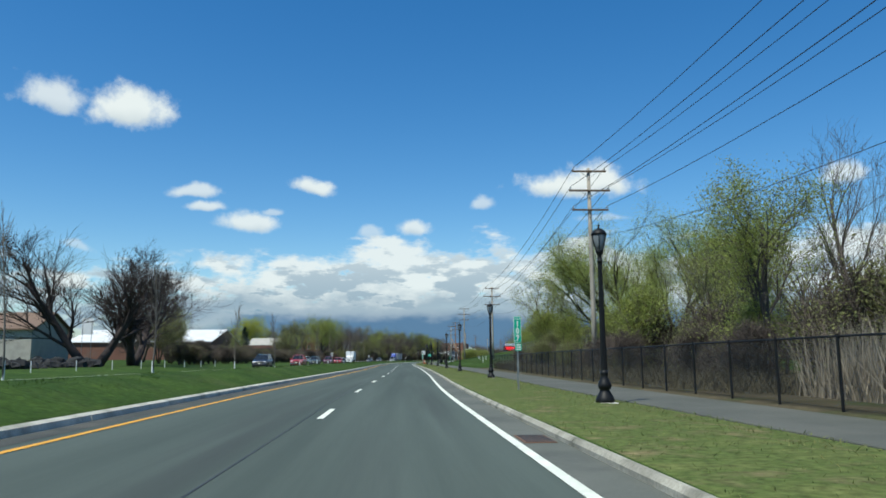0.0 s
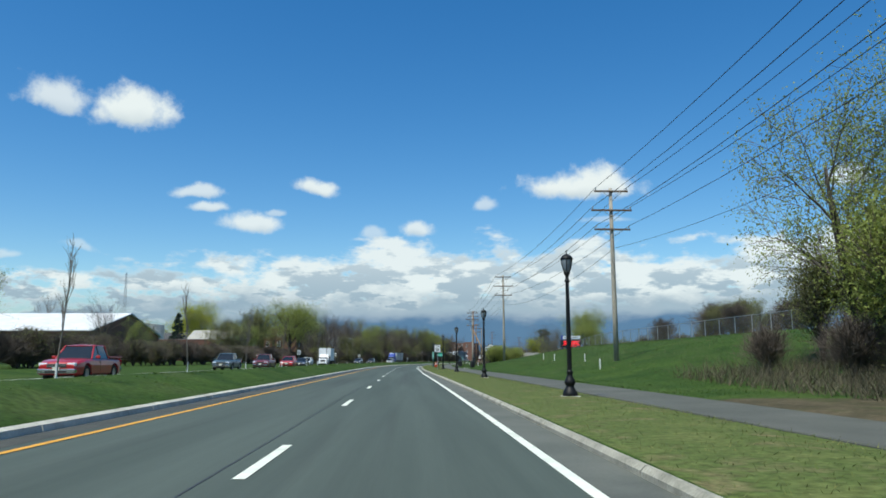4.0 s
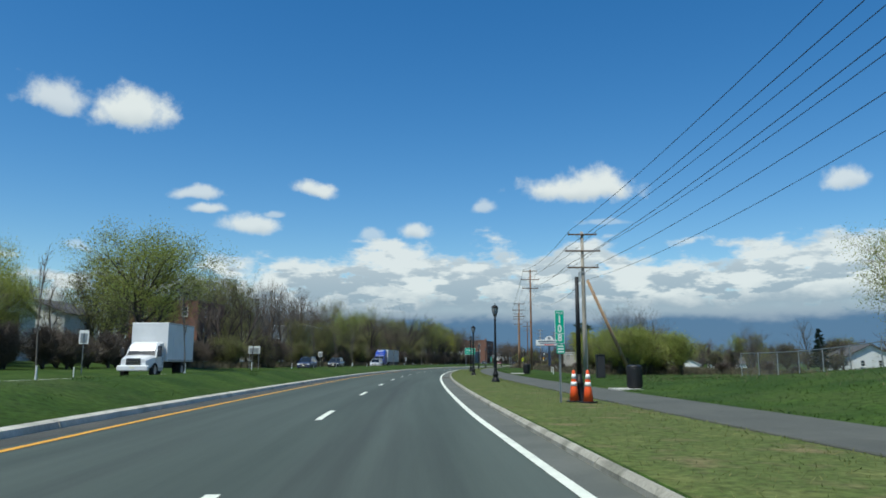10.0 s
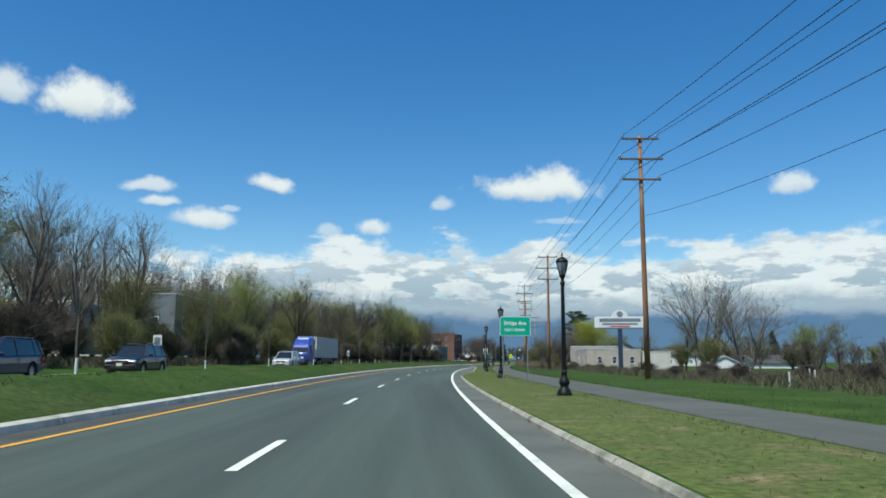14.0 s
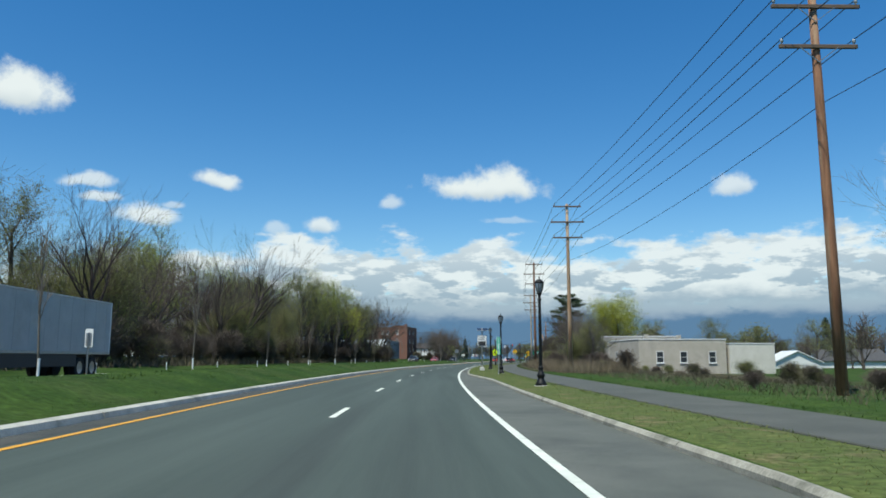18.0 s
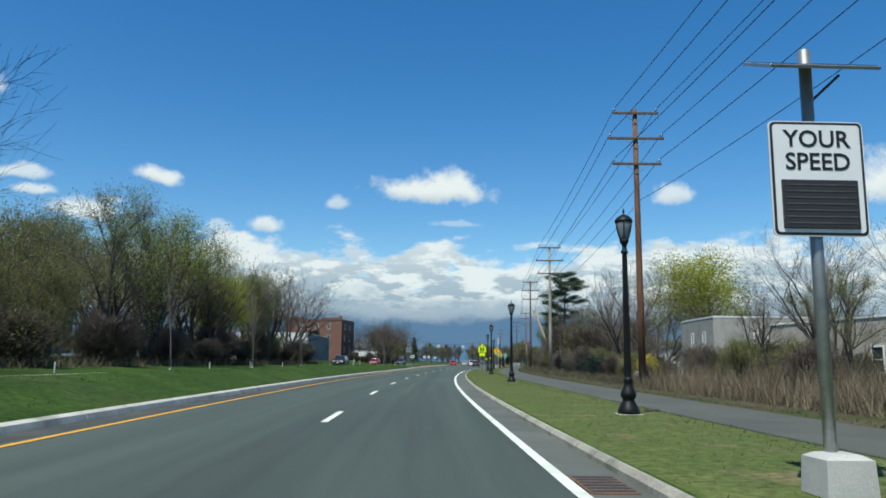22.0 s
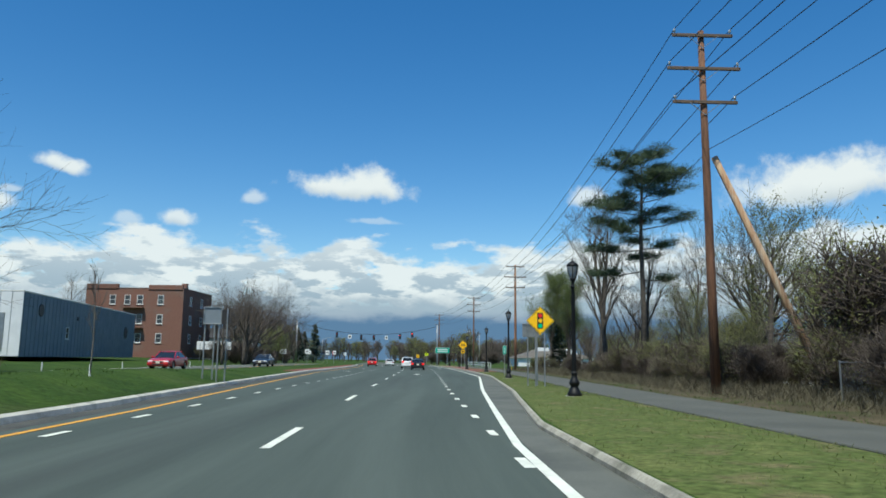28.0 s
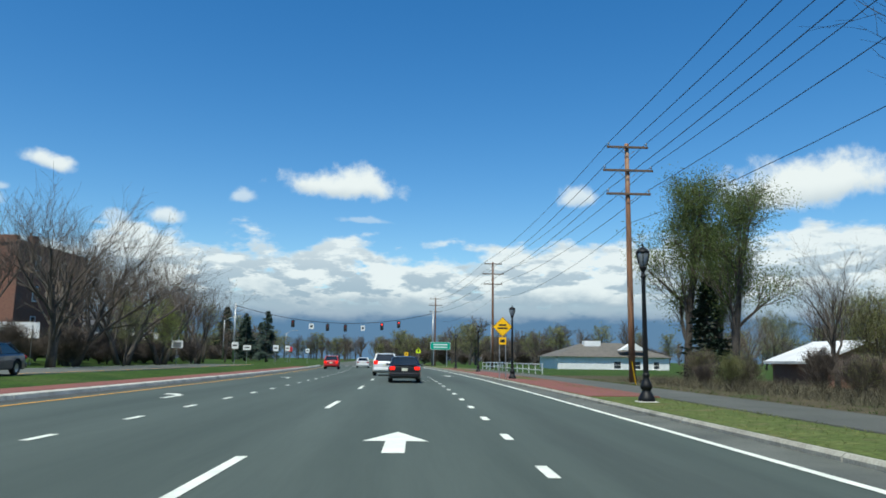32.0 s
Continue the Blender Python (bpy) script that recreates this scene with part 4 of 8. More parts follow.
def mile_marker(s, d, digits, label, low=1.75):
    t = up_sign("mile_marker", s, d, label)
    n = len(digits)
    tall = 0.16 + 0.27 * n
    zc = low + tall / 2
    a, b = ringed(0.28, tall, 0.035, 0, zc, 0.028)
    panel(t, a, M["sign_white"], 0.0)
    panel(t, b, M["sign_green"], -0.006, name="face")
    words("MILE", 0.105, M["sign_white"], t, pose(0, -0.012, zc + tall / 2 - 0.09))
    for i, ch in enumerate(digits):
        words(ch, 0.29, M["sign_white"], t, pose(0, -0.012, zc + tall / 2 - 0.285 - i * 0.265), wide=0.85, bold=0.008)
    if n == 2:
        sign_post(t, 0.0, -0.1, zc + 0.2, 0.05)
        return t
    part("decimal_point", Geo().box((-0.095, -0.012, zc - 0.41), (0.035, 0.006, 0.035), None, 0.002), M["sign_white"], t)
    part("divider", Geo().box((0, -0.012, zc - 0.195), (0.25, 0.006, 0.012), None, 0.002), M["sign_white"], t)
    panel(t, rounded(0.24, 0.27, 0.03, 4, 0.02, low - 0.16), M["sign_green"], 0.0, name="lower_panel")
    for k in range(3):
        part("legend_bar", Geo().box((0.02, -0.006, low - 0.08 - 0.08 * k), (0.17, 0.004, 0.04), None, 0.001), M["sign_white"], t)
    sign_post(t, 0.0, -0.1, zc + 0.4, 0.05)
    return t


mile_marker(27.2, 4.18, "107", "green mile marker reading mile 10.7 on a steel post", 1.71)
mile_marker(203.2, 4.35, "108", "green mile marker reading mile 10.8 on a steel post", 1.68)
mile_marker(378.9, 4.62, "109", "green mile marker reading mile 10.9 on a steel post", 1.73)
mile_marker(547.2, 6.97, "11", "small green mile marker reading mile 11 on a steel post", 1.72)

t = up_sign("speed_limit_sign", 171.5, 4.02, "white speed limit 35 sign on a steel post")
a, b = ringed(0.76, 0.92, 0.06, 0, 2.69, 0.0)
panel(t, a, M["sign_white"])
panel(t, rounded(0.73, 0.89, 0.05, 4, 0, 2.69), M["sign_black"], -0.003)
panel(t, rounded(0.705, 0.865, 0.045, 4, 0, 2.69), M["sign_white"], -0.006, name="face")
words("SPEED", 0.185, M["sign_black"], t, pose(0, -0.011, 2.99), wide=1.0)
words("LIMIT", 0.185, M["sign_black"], t, pose(0, -0.011, 2.79), wide=1.0)
words("35", 0.48, M["sign_black"], t, pose(0, -0.011, 2.48), bold=0.012)
sign_post(t, 0.0, -0.1, 3.0)
part("post_sleeve", Geo().box((0, 0.05, 2.15), (0.07, 0.05, 0.25), None, 0.004), M["sign_black"], t)

t = up_sign("guide_sign", 290.6, 4.55, "green guide sign reading Bridge Ave next signal on two posts")
panel(t, rounded(1.52, 0.95, 0.08, 4, 0, 2.80), M["sign_white"])
panel(t, rounded(1.47, 0.90, 0.06, 4, 0, 2.80), M["sign_green"], -0.006, name="face")
words("Bridge Ave", 0.265, M["sign_white"], t, pose(0, -0.012, 2.95), wide=0.95, bold=0.004)
words("NEXT SIGNAL", 0.175, M["sign_white"], t, pose(0, -0.012, 2.61), wide=0.95, bold=0.003)
for x in (-0.6, 0.6):
    sign_post(t, x, -0.1, 3.2)

# radar speed display with its solar panel
t = up_sign("speed_display", 397.6, 3.82, "white radar sign reading your speed under a solar panel")
part("footing", Geo().lathe([(0.32, 0.0), (0.30, 0.32), (0.19, 0.36)], 4, None, 0.785), M["concrete"], t, "concrete footing")
part("mast", Geo().tube([(0, 0.1, 0.0), (0, 0.1, 4.15)], [0.057, 0.057], 10), M["steel"], t, smooth=True)
panel(t, rounded(0.90, 1.10, 0.05, 4, 0, 2.85), M["sign_white"], 0.0, 0.02)
panel(t, rounded(0.88, 1.08, 0.045, 4, 0, 2.85), M["sign_black"], -0.011, 0.003)
panel(t, rounded(0.83, 1.03, 0.035, 4, 0, 2.85), M["sign_white"], -0.014, 0.004, name="face")
words("YOUR", 0.23, M["sign_black"], t, pose(0, -0.019, 3.22), bold=0.003)
words("SPEED", 0.23, M["sign_black"], t, pose(0, -0.019, 3.00), bold=0.003)
part("display", Geo().box((0, -0.02, 2.60), (0.72, 0.03, 0.46), None, 0.01), M["dark_plastic"], t, "dark dot-matrix display")
for r_ in range(7):
    part("display_bar", Geo().box((0, -0.037, 2.42 + r_ * 0.06), (0.66, 0.004, 0.012), None, 0.001), M["roof_dark"], t)
sp = part("solar_panel", Geo().box((0, 0.0, 0), (1.05, 0.62, 0.035), Matrix.Translation((0.05, 0.1, 4.0)) @ pose(0, 0, 0, 24), 0.006), M["steel"], t)
for i in range(6):
    part("cell", Geo().box((-0.425 + 0.17 * i, 0, 0.02), (0.155, 0.56, 0.006), Matrix.Translation((0.05, 0.1, 4.0)) @ pose(0, 0, 0, 24), 0.001), M["blue_panel"], sp)
part("strut", Geo().tube([(0.02, 0.1, 3.62), (0.36, 0.15, 3.93)], 0.015, 6), M["dark_plastic"], t)


def diamond(w):
    k = w / math.sqrt(2)
    return [(0, -k), (k, 0), (0, k), (-k, 0)]


def warning(name, s, d, zc, label, turn=0.0):
    t = up_sign(name, s, d, label, turn=turn)
    panel(t, [(x, z + zc) for x, z in diamond(0.92)], M["sign_black"], 0.0)
    panel(t, [(x, z + zc) for x, z in diamond(0.92)], M["sign_yellow"], -0.004, name="face")
    panel(t, [(x, z + zc) for x, z in diamond(0.88)], M["sign_black"], -0.008, 0.004, "border")
    panel(t, [(x, z + zc) for x, z in diamond(0.84)], M["sign_yellow"], -0.011, 0.004, "face")
    return t


t = warning("signal_ahead_sign", 519.6, 5.75, 3.0, "yellow diamond warning sign showing a traffic light")
part("symbol", Geo().box((0, -0.016, 3.0), (0.27, 0.006, 0.74), None, 0.002), M["sign_black"], t)
for z, c in ((3.24, "red"), (3.0, "amber"), (2.76, "green")):
    part("disc", Geo().lathe([(0.1, 0.0), (0.1, 0.004)], 18, pose(0, -0.020, z, 90)), M[c], t)
for x in (-0.22, 0.2):
    sign_post(t, x, -0.1, 2.9)
t = up_sign("sign_back", 520.9, 5.55, "bare aluminium back of a sign facing the other way", turn=0)
panel(t, rounded(0.82, 0.66, 0.04, 4, -0.06, 2.62), M["steel"])
for z in (2.34, 2.92):
    part("cross_bar", Geo().box((-0.05, -0.03, z), (0.78, 0.03, 0.05), None, 0.006), M["steel"], t)
for x in (-0.22, 0.22):
    sign_post(t, x, -0.1, 3.0, -0.05)
t = warning("warning_sign", 588.9, 5.95, 3.3, "yellow diamond warning sign with a smaller plate below")
for k in range(2):
    part("legend_bar", Geo().box((0, -0.017, 3.42 - 0.2 * k), (0.5 + 0.15 * k, 0.004, 0.1), None, 0.001), M["sign_black"], t)
panel(t, rounded(0.46, 0.46, 0.03, 4, 0, 2.4), M["sign_yellow"], 0.0, name="lower_panel")
part("legend_bar", Geo().box((0, -0.006, 2.4), (0.3, 0.004, 0.2), None, 0.001), M["sign_black"], t)
for x in (-0.2, 0.2):
    sign_post(t, x, -0.1, 3.2)

# school crossing pentagon
t = up_sign("crossing_sign", 473.0, 4.05, "fluorescent lime pentagon crossing sign with a plate below")
pent = [(-0.45, 2.15), (0.45, 2.15), (0.45, 2.65), (0.0, 3.1), (-0.45, 2.65)]
panel(t, pent, M["sign_black"])
panel(t, [(x * 0.97, (z - 2.6) * 0.97 + 2.6) for x, z in pent], M["sign_lime"], -0.006, name="face")
for x in (-0.13, 0.13):
    k = Geo().lathe([(0.05, 0.0), (0.05, 0.004)], 12, pose(x, -0.012, 2.75, 90))
    k.plate([(x - 0.09, 2.45), (x + 0.09, 2.45), (x + 0.06, 2.68), (x - 0.06, 2.68)], 0.004, Matrix.Translation((0, -0.012, 0)))
    k.plate([(x - 0.10, 2.25), (x - 0.03, 2.25), (x + 0.03, 2.46), (x - 0.05, 2.46)], 0.004, Matrix.Translation((0, -0.012, 0)))
    k.plate([(x + 0.04, 2.25), (x + 0.10, 2.25), (x + 0.06, 2.46), (x - 0.01, 2.46)], 0.004, Matrix.Translation((0, -0.012, 0)))
    part("symbol", k, M["sign_black"], t)
panel(t, rounded(0.62, 0.34, 0.03, 4, 0, 1.93), M["sign_lime"], -0.003, name="lower_panel")
for x in (-0.22, 0.22):
    sign_post(t, x, -0.1, 2.8)

# electronic message board on the bank
t = up_sign("message_board", 203.9, 28.4, "electronic message board with red lit text above the grassy bank", "billboard", turn=4)
navy = paint("board_blue", (0.03, 0.06, 0.30))
for x, z1 in ((-1.45, 3.35), (-0.75, 1.5), (1.45, 3.3)):
    part("post", Geo().box((x, 0.12, z1 / 2 - 0.3), (0.30 if x < 0 else 0.16, 0.24, z1 + 0.6), None, 0.012), navy, t, "dark blue post")
part("cabinet", Geo().box((0, 0.05, 1.85), (3.6, 0.40, 1.25), None, 0.03), M["dark_plastic"], t)
part("screen", Geo().box((0.15, -0.155, 1.85), (3.2, 0.02, 1.08), None, 0.004), M["sign_black"], t)
for z, ws, h_ in ((2.22, (1.35, 1.35), 0.20), (1.93, (0.95, 1.5), 0.20), (1.66, (0.5, 0.9, 0.5, 0.7), 0.13), (1.46, (1.3, 0.3), 0.10)):
    x = 0.15 - (sum(ws) + 0.12 * (len(ws) - 1)) / 2
    for w_ in ws:
        part("lit_text_bar", Geo().box((x + w_ / 2, -0.170, z), (w_, 0.012, h_), None, 0.003), M["led_red"], t, "glowing red text bar")
        x += w_ + 0.12
part("header", Geo().box((0.22, 0.05, 2.95), (3.1, 0.26, 0.52), None, 0.03), M["sign_white"], t, "white name board")
for x, w_ in ((-0.5, 1.35), (0.85, 0.95)):
    part("legend_bar", Geo().box((x, -0.085, 2.97), (w_, 0.01, 0.17), None, 0.002), M["metal_wall"], t)
part("header_edge", Geo().box((0.22, 0.05, 2.66), (3.15, 0.28, 0.06), None, 0.01), navy, t)

# storage firm's sign on its single post
t = up_sign("business_sign", 331.8, 18.9, "white business sign with an arched crest on a dark blue post", "billboard", turn=-6)
part("post", Geo().box((0, 0.1, 2.4), (0.45, 0.35, 5.0), None, 0.02), paint("navy_post", (0.03, 0.05, 0.10)), t)
part("board", Geo().box((0, 0, 5.2), (5.2, 0.3, 1.15), None, 0.04), M["sign_white"], t)
part("board_edge", Geo().box((0, 0.02, 4.58), (5.3, 0.34, 0.1), None, 0.02), M["metal_wall"], t)
arch = [(0.85 * math.cos(radians(a)), 5.76 + 0.75 * math.sin(radians(a))) for a in range(0, 181, 15)]
part("crest", Geo().plate(arch, 0.28), M["sign_white"], t)
part("crest_emblem", Geo().lathe([(0.3, 0), (0.3, 0.02)], 18, pose(0, -0.16, 6.05, 90)), M["metal_wall"], t)
for z, w_, h_ in ((5.42, 4.2, 0.36), (5.02, 3.6, 0.18), (4.78, 2.0, 0.12)):
    part("legend_bar", Geo().box((0, -0.16, z), (w_, 0.01, h_), None, 0.002), M["metal_wall"] if z > 4.9 else M["red"], t)


def back_sign(s, d, zb, w, h, label, legs=(-0.4, 0.4), z=None, face="steel"):
    t = up_sign("sign_back", s, d, label, z=z)
    panel(t, rounded(w, h, 0.04, 3, 0, zb + h / 2), M["sign_white"])
    panel(t, rounded(w * 0.72, h * 0.7, 0.03, 3, 0, zb + h * 0.42), M[face], -0.008)
    for x in legs:
        sign_post(t, x * w, -0.1, zb + h * 0.8, -0.03)
    return t


back_sign(282.6, -24.9, 2.1, 1.6, 1.0, "white sign panel seen from behind on two steel posts")
back_sign(318.0, -24.0, 2.0, 0.75, 0.9, "small white sign back on a steel post", (0,))
back_sign(354.5, -13.6, 1.4, 0.32, 0.75, "small white sign back on a thin post", (0,))
back_sign(601.4, -31.5, 2.0, 5.2, 1.25, "long white sign panel on two posts", face="sign_white")
back_sign(623.7, -24.2, 1.9, 1.2, 0.8, "small white sign back on a post", (0,))
back_sign(236.0, -24.5, 2.2, 0.7, 1.0, "white sign back beside the far carriageway", (0,))
back_sign(122.0, -51.5, 4.2, 1.8, 2.6, "tall white sign board before the house", face="sign_white")
# double sign frame on the median, from behind
t = up_sign("sign_back", 520.8, -9.7, "pair of aluminium sign backs on tall steel posts")
for x, y in ((-0.36, 0.0), (0.30, 0.0), (-0.16, 0.9), (0.44, 0.9)):
    part("post", Geo().box((x, y, 1.65), (0.06, 0.06, 3.6), None, 0.006), M["steel"], t)
# panel in slate, darker than the rails: its shade is put into the colour
part("panel", Geo().box((0, -0.06, 3.05), (0.80, 0.02, 0.78), None, 0.004), M["metal_wall"], t, "sign back with its shade put in as slate grey")
for z in (2.66, 3.44):
    part("rail", Geo().box((0, -0.09, z), (0.88, 0.04, 0.05), None, 0.004), M["steel"], t)
for x in (-0.41, 0.41):
    part("rail", Geo().box((x, -0.09, 3.05), (0.04, 0.04, 0.74), None, 0.004), M["steel"], t)
part("panel", Geo().box((0.12, 0.93, 3.05), (0.80, 0.02, 0.70), None, 0.004), M["dark_plastic"], t)

# short white marker posts
G_POST = "white marker posts"
POSTS = [(158, 15.4), (148, 14.6), (140.5, 14.4), (134, 14.2), (122.8, 12.4), (189.7, 11.0), (186.2, 11.6), (287.9, 16.8), (259.1, 13.0), (318, 27), (306, 26.5), (297, 22.5), (274, 14.6),
         (196, -22.5), (207, -22.6), (219, -22.6), (231, -22.6), (374, -22.6), (386, -22.7), (398, -22.6), (411, -22.6), (424, -22.6), (436, -22.7), (463, -22.6), (476, -22.7), (489, -22.6), (543, -22.8), (560, -23), (520, -22.7), (531, -22.8)]
mp = None
for s, d in POSTS:
    m = at_road(s, d, ground_z(s, d) - 0.03, (s * 37) % 360) @ pose(0, 0, 0, (s % 5) - 2, (d % 3) - 1, 0)
    if mp is None:
        mp = tagged(part("marker_post", Geo().box((0, 0, 0.33), (0.07, 0.07, 0.72), None, 0.012), M["white_paint"]), "short white marker post standing in the grass", "post", G_POST)
        mp.matrix_basis = m
    else:
        copy_thing(mp, m)

# ---- trees ----
def grow(seed, high, spread, trunk_r, levels=4, kids=(7, 5, 4, 4), up=0.55, start=0.25, twig_len=1.0, stems=1, droop=0.0, wob=0.16, twig_r=0.012):
    """Limbs of a tree as tapered bars, and the tips where leaves sit. Returns (wood, twigs, tips)."""
    rnd = random.Random(seed)
    wood, twigs, tips = Geo(), Geo(), []

    def limb(p, d, length, r, lev):
        n = (5, 4, 3, 2, 2)[lev]
        pts, rad = [p], [r]
        for i in range(n):
            d = (d + Vector((rnd.uniform(-1, 1), rnd.uniform(-1, 1), rnd.uniform(-0.6, 0.9) - droop * lev * 0.4)) * (wob * (0.35 if lev == 0 else 1.0))).normalized()
            p = p + d * (length / n)
            pts.append(p)
            rad.append(max(twig_r * 0.5, r * (1 - (i + 1) / n * (0.75 if lev else 0.7))))
        (wood if lev < 2 else twigs).tube(pts, rad, 7 if lev == 0 else (5 if lev == 1 else 3), lev == 0)
        if lev >= levels - 1:
            tips.extend(pts[1:])
            return
        k = kids[lev]
        for i in range(k):
            f = (start if lev == 0 else 0.2) + (1 - (start if lev == 0 else 0.2)) * (i + rnd.random() * 0.8) / k
            j = min(int(f * n), n - 1)
            w = f * n - j
            q = pts[j].lerp(pts[j + 1], w)
            axis = (pts[j + 1] - pts[j]).normalized()
            a = i * 2.4 + rnd.uniform(-0.5, 0.5)
            o = axis.orthogonal().normalized()
            side = (Matrix.Rotation(a, 3, axis) @ o)
            lean = up * rnd.uniform(0.7, 1.3)
            nd = (axis * lean + side * (1 - lean * 0.55) + Vector((0, 0, 0.18 - droop * lev))).normalized()
            nl = (spread if lev == 0 else length * 0.62) * rnd.uniform(0.65, 1.1) * (1.15 - 0.55 * f if lev == 0 else 1.0)
            limb(q, nd, nl * (twig_len if lev >= 1 else 1), max(twig_r, rad[j] * (0.55 if lev == 0 else 0.5)), lev + 1)

    for k in range(stems):
        a = 2 * math.pi * k / max(stems, 1) + rnd.random()
        o = Vector((math.cos(a), math.sin(a), 0)) * (0.0 if stems == 1 else trunk_r * 1.2)
        limb(o, Vector((o.x * 1.3, o.y * 1.3, 1.0)).normalized(), high * rnd.uniform(0.85, 1.0), trunk_r, 0)
    return wood, twigs, tips


def foliage(tips, seed, count, size, jitter):
    """Small leaf sprays scattered about the twig tips."""
    rnd = random.Random(seed)
    vs, fs = [], []
    for _ in range(count):
        p = rnd.choice(tips) + Vector((rnd.gauss(0, jitter), rnd.gauss(0, jitter), rnd.gauss(0, jitter)))
        a = Vector((rnd.gauss(0, 1), rnd.gauss(0, 1), rnd.gauss(0, 1))).normalized()
        b = a.orthogonal().normalized()
        b = Matrix.Rotation(rnd.random() * 6.28, 3, a) @ b
        c = a.cross(b)
        w = size * rnd.uniform(0.5, 1.3)
        n = len(vs)
        vs += [p - b * w, p + c * w * 0.45 + a * w * 0.2, p + b * w, p - c * w * 0.45 + a * w * 0.2]
        fs.append((n, n + 1, n + 2, n + 3))
    return Geo().add(vs, fs)


KINDS = {}


def kind(key, name, label, mats, leaf=None, **kw):
    wood, twigs, tips = grow(**kw)
    leaves = foliage(tips, kw["seed"] + 7, *leaf) if leaf else None
    KINDS[key] = [name, label, wood.mesh("trunk", mats[0], True), twigs.mesh("crown", mats[1]), leaves.mesh("leafage", mats[2]) if leaves else None, kw["high"]]


B, TW, TG = M["bark"], M["twig"], M["twig_grey"]
kind("bare1", "bare_tree", "leafless grey-brown tree with a fan of fine twigs", (B, TW), seed=11, high=6.5, spread=5.6, trunk_r=0.22, levels=5, kids=(8, 6, 6, 4), up=0.85, start=0.26, twig_len=1.0, twig_r=0.007, wob=0.2)
kind("pale_fan", "bare_tree", "broad leafless tree with a fan of pale fine twigs", (TG, TG), seed=18, high=6.5, spread=5.6, trunk_r=0.22, levels=5, kids=(9, 6, 6, 5), up=0.85, start=0.2, stems=2, twig_r=0.007, wob=0.2)
kind("bare2", "bare_tree", "tall leafless tree with upright pale twigs", (B, TG), seed=12, high=10, spread=4.6, trunk_r=0.20, levels=5, kids=(10, 6, 5, 4), up=1.0, start=0.22, twig_r=0.007, wob=0.2)
kind("bare3", "bare_tree", "leafless dark tree with forked rising limbs", (B, TW), seed=13, high=5.6, spread=6.0, trunk_r=0.25, levels=5, kids=(6, 6, 6, 4), up=0.8, start=0.25, stems=2, twig_r=0.008, wob=0.22)
kind("vase", "bare_tree", "leafless tree with a few long dark rising limbs", (M["twig_dark"], M["twig_dark"]), seed=17, high=7.0, spread=6.5, trunk_r=0.25, levels=5, kids=(6, 5, 4, 4), up=0.95, start=0.18, stems=2, twig_r=0.008, wob=0.2)
kind("olive", "budding_tree", "dense many-stemmed tree in dull olive young leaf", (B, TW, M["leaf_dull"]), (20000, 0.055, 0.3), seed=24, high=5.5, spread=3.6, trunk_r=0.13, levels=5, kids=(6, 5, 4, 3), up=0.8, stems=4, start=0.12)
kind("oval", "leafy_tree", "tall oval tree in dense small green leaf", (B, TW, M["leaf_deep"]), (30000, 0.055, 0.34), seed=25, high=9.5, spread=3.6, trunk_r=0.24, levels=5, kids=(12, 6, 5, 3), up=0.9, start=0.16)
kind("bud1", "budding_tree", "tree in thin yellow-green spring leaf", (B, TW, M["leaf"]), (15000, 0.056, 0.26), seed=21, high=8, spread=4.4, trunk_r=0.22, levels=5, kids=(9, 5, 4, 3), up=0.75)
kind("bud2", "budding_tree", "tree with sparse olive buds on grey limbs", (B, TG, M["leaf_dull"]), (11000, 0.052, 0.22), seed=22, high=9, spread=4.6, trunk_r=0.22, levels=5, kids=(10, 5, 4, 3), up=0.85, start=0.2)
kind("bud3", "budding_tree", "many-stemmed tree with olive-green opening leaves", (B, TW, M["leaf"]), (15000, 0.056, 0.28), seed=23, high=7, spread=4.0, trunk_r=0.16, levels=5, kids=(6, 5, 3, 3), up=0.8, stems=3, start=0.15)
kind("round", "leafy_tree", "round-crowned tree in fresh yellow-green leaf", (B, TW, M["leaf"]), (34000, 0.062, 0.42), seed=31, high=8, spread=5.6, trunk_r=0.32, levels=5, kids=(11, 6, 4, 3), up=0.6, start=0.25)
kind("lime", "leafy_tree", "round tree in bright lime-yellow leaf", (B, TW, M["leaf_lime"]), (28000, 0.066, 0.40), seed=32, high=7, spread=4.4, trunk_r=0.25, levels=5, kids=(11, 6, 4, 2), up=0.6, start=0.25)
kind("dark", "bare_tree", "dark leafless tree with a dense rounded crown of twigs", (M["twig_dark"], M["twig_dark"]), seed=14, high=7.5, spread=5.0, trunk_r=0.30, levels=5, kids=(9, 8, 7, 5), up=0.84, start=0.16, stems=2, twig_r=0.011, wob=0.24)
kind("willow", "willow_tree", "big forked willow in thin yellow-green spring leaf", (M["twig_dark"], M["twig_dark"], M["leaf_willow"]), (150000, 0.046, 0.42), seed=33, high=8.0, spread=7.0, trunk_r=0.36, levels=5, kids=(7, 7, 6, 5), up=0.92, start=0.30, stems=3, twig_r=0.009, twig_len=0.8, wob=0.24)
kind("thicket", "shrub", "dense brown leafless thicket of twigs", (B, TW), seed=41, high=2.4, spread=1.5, trunk_r=0.035, levels=4, kids=(9, 7, 6), up=0.8, stems=11, start=0.04, twig_r=0.010, wob=0.24)
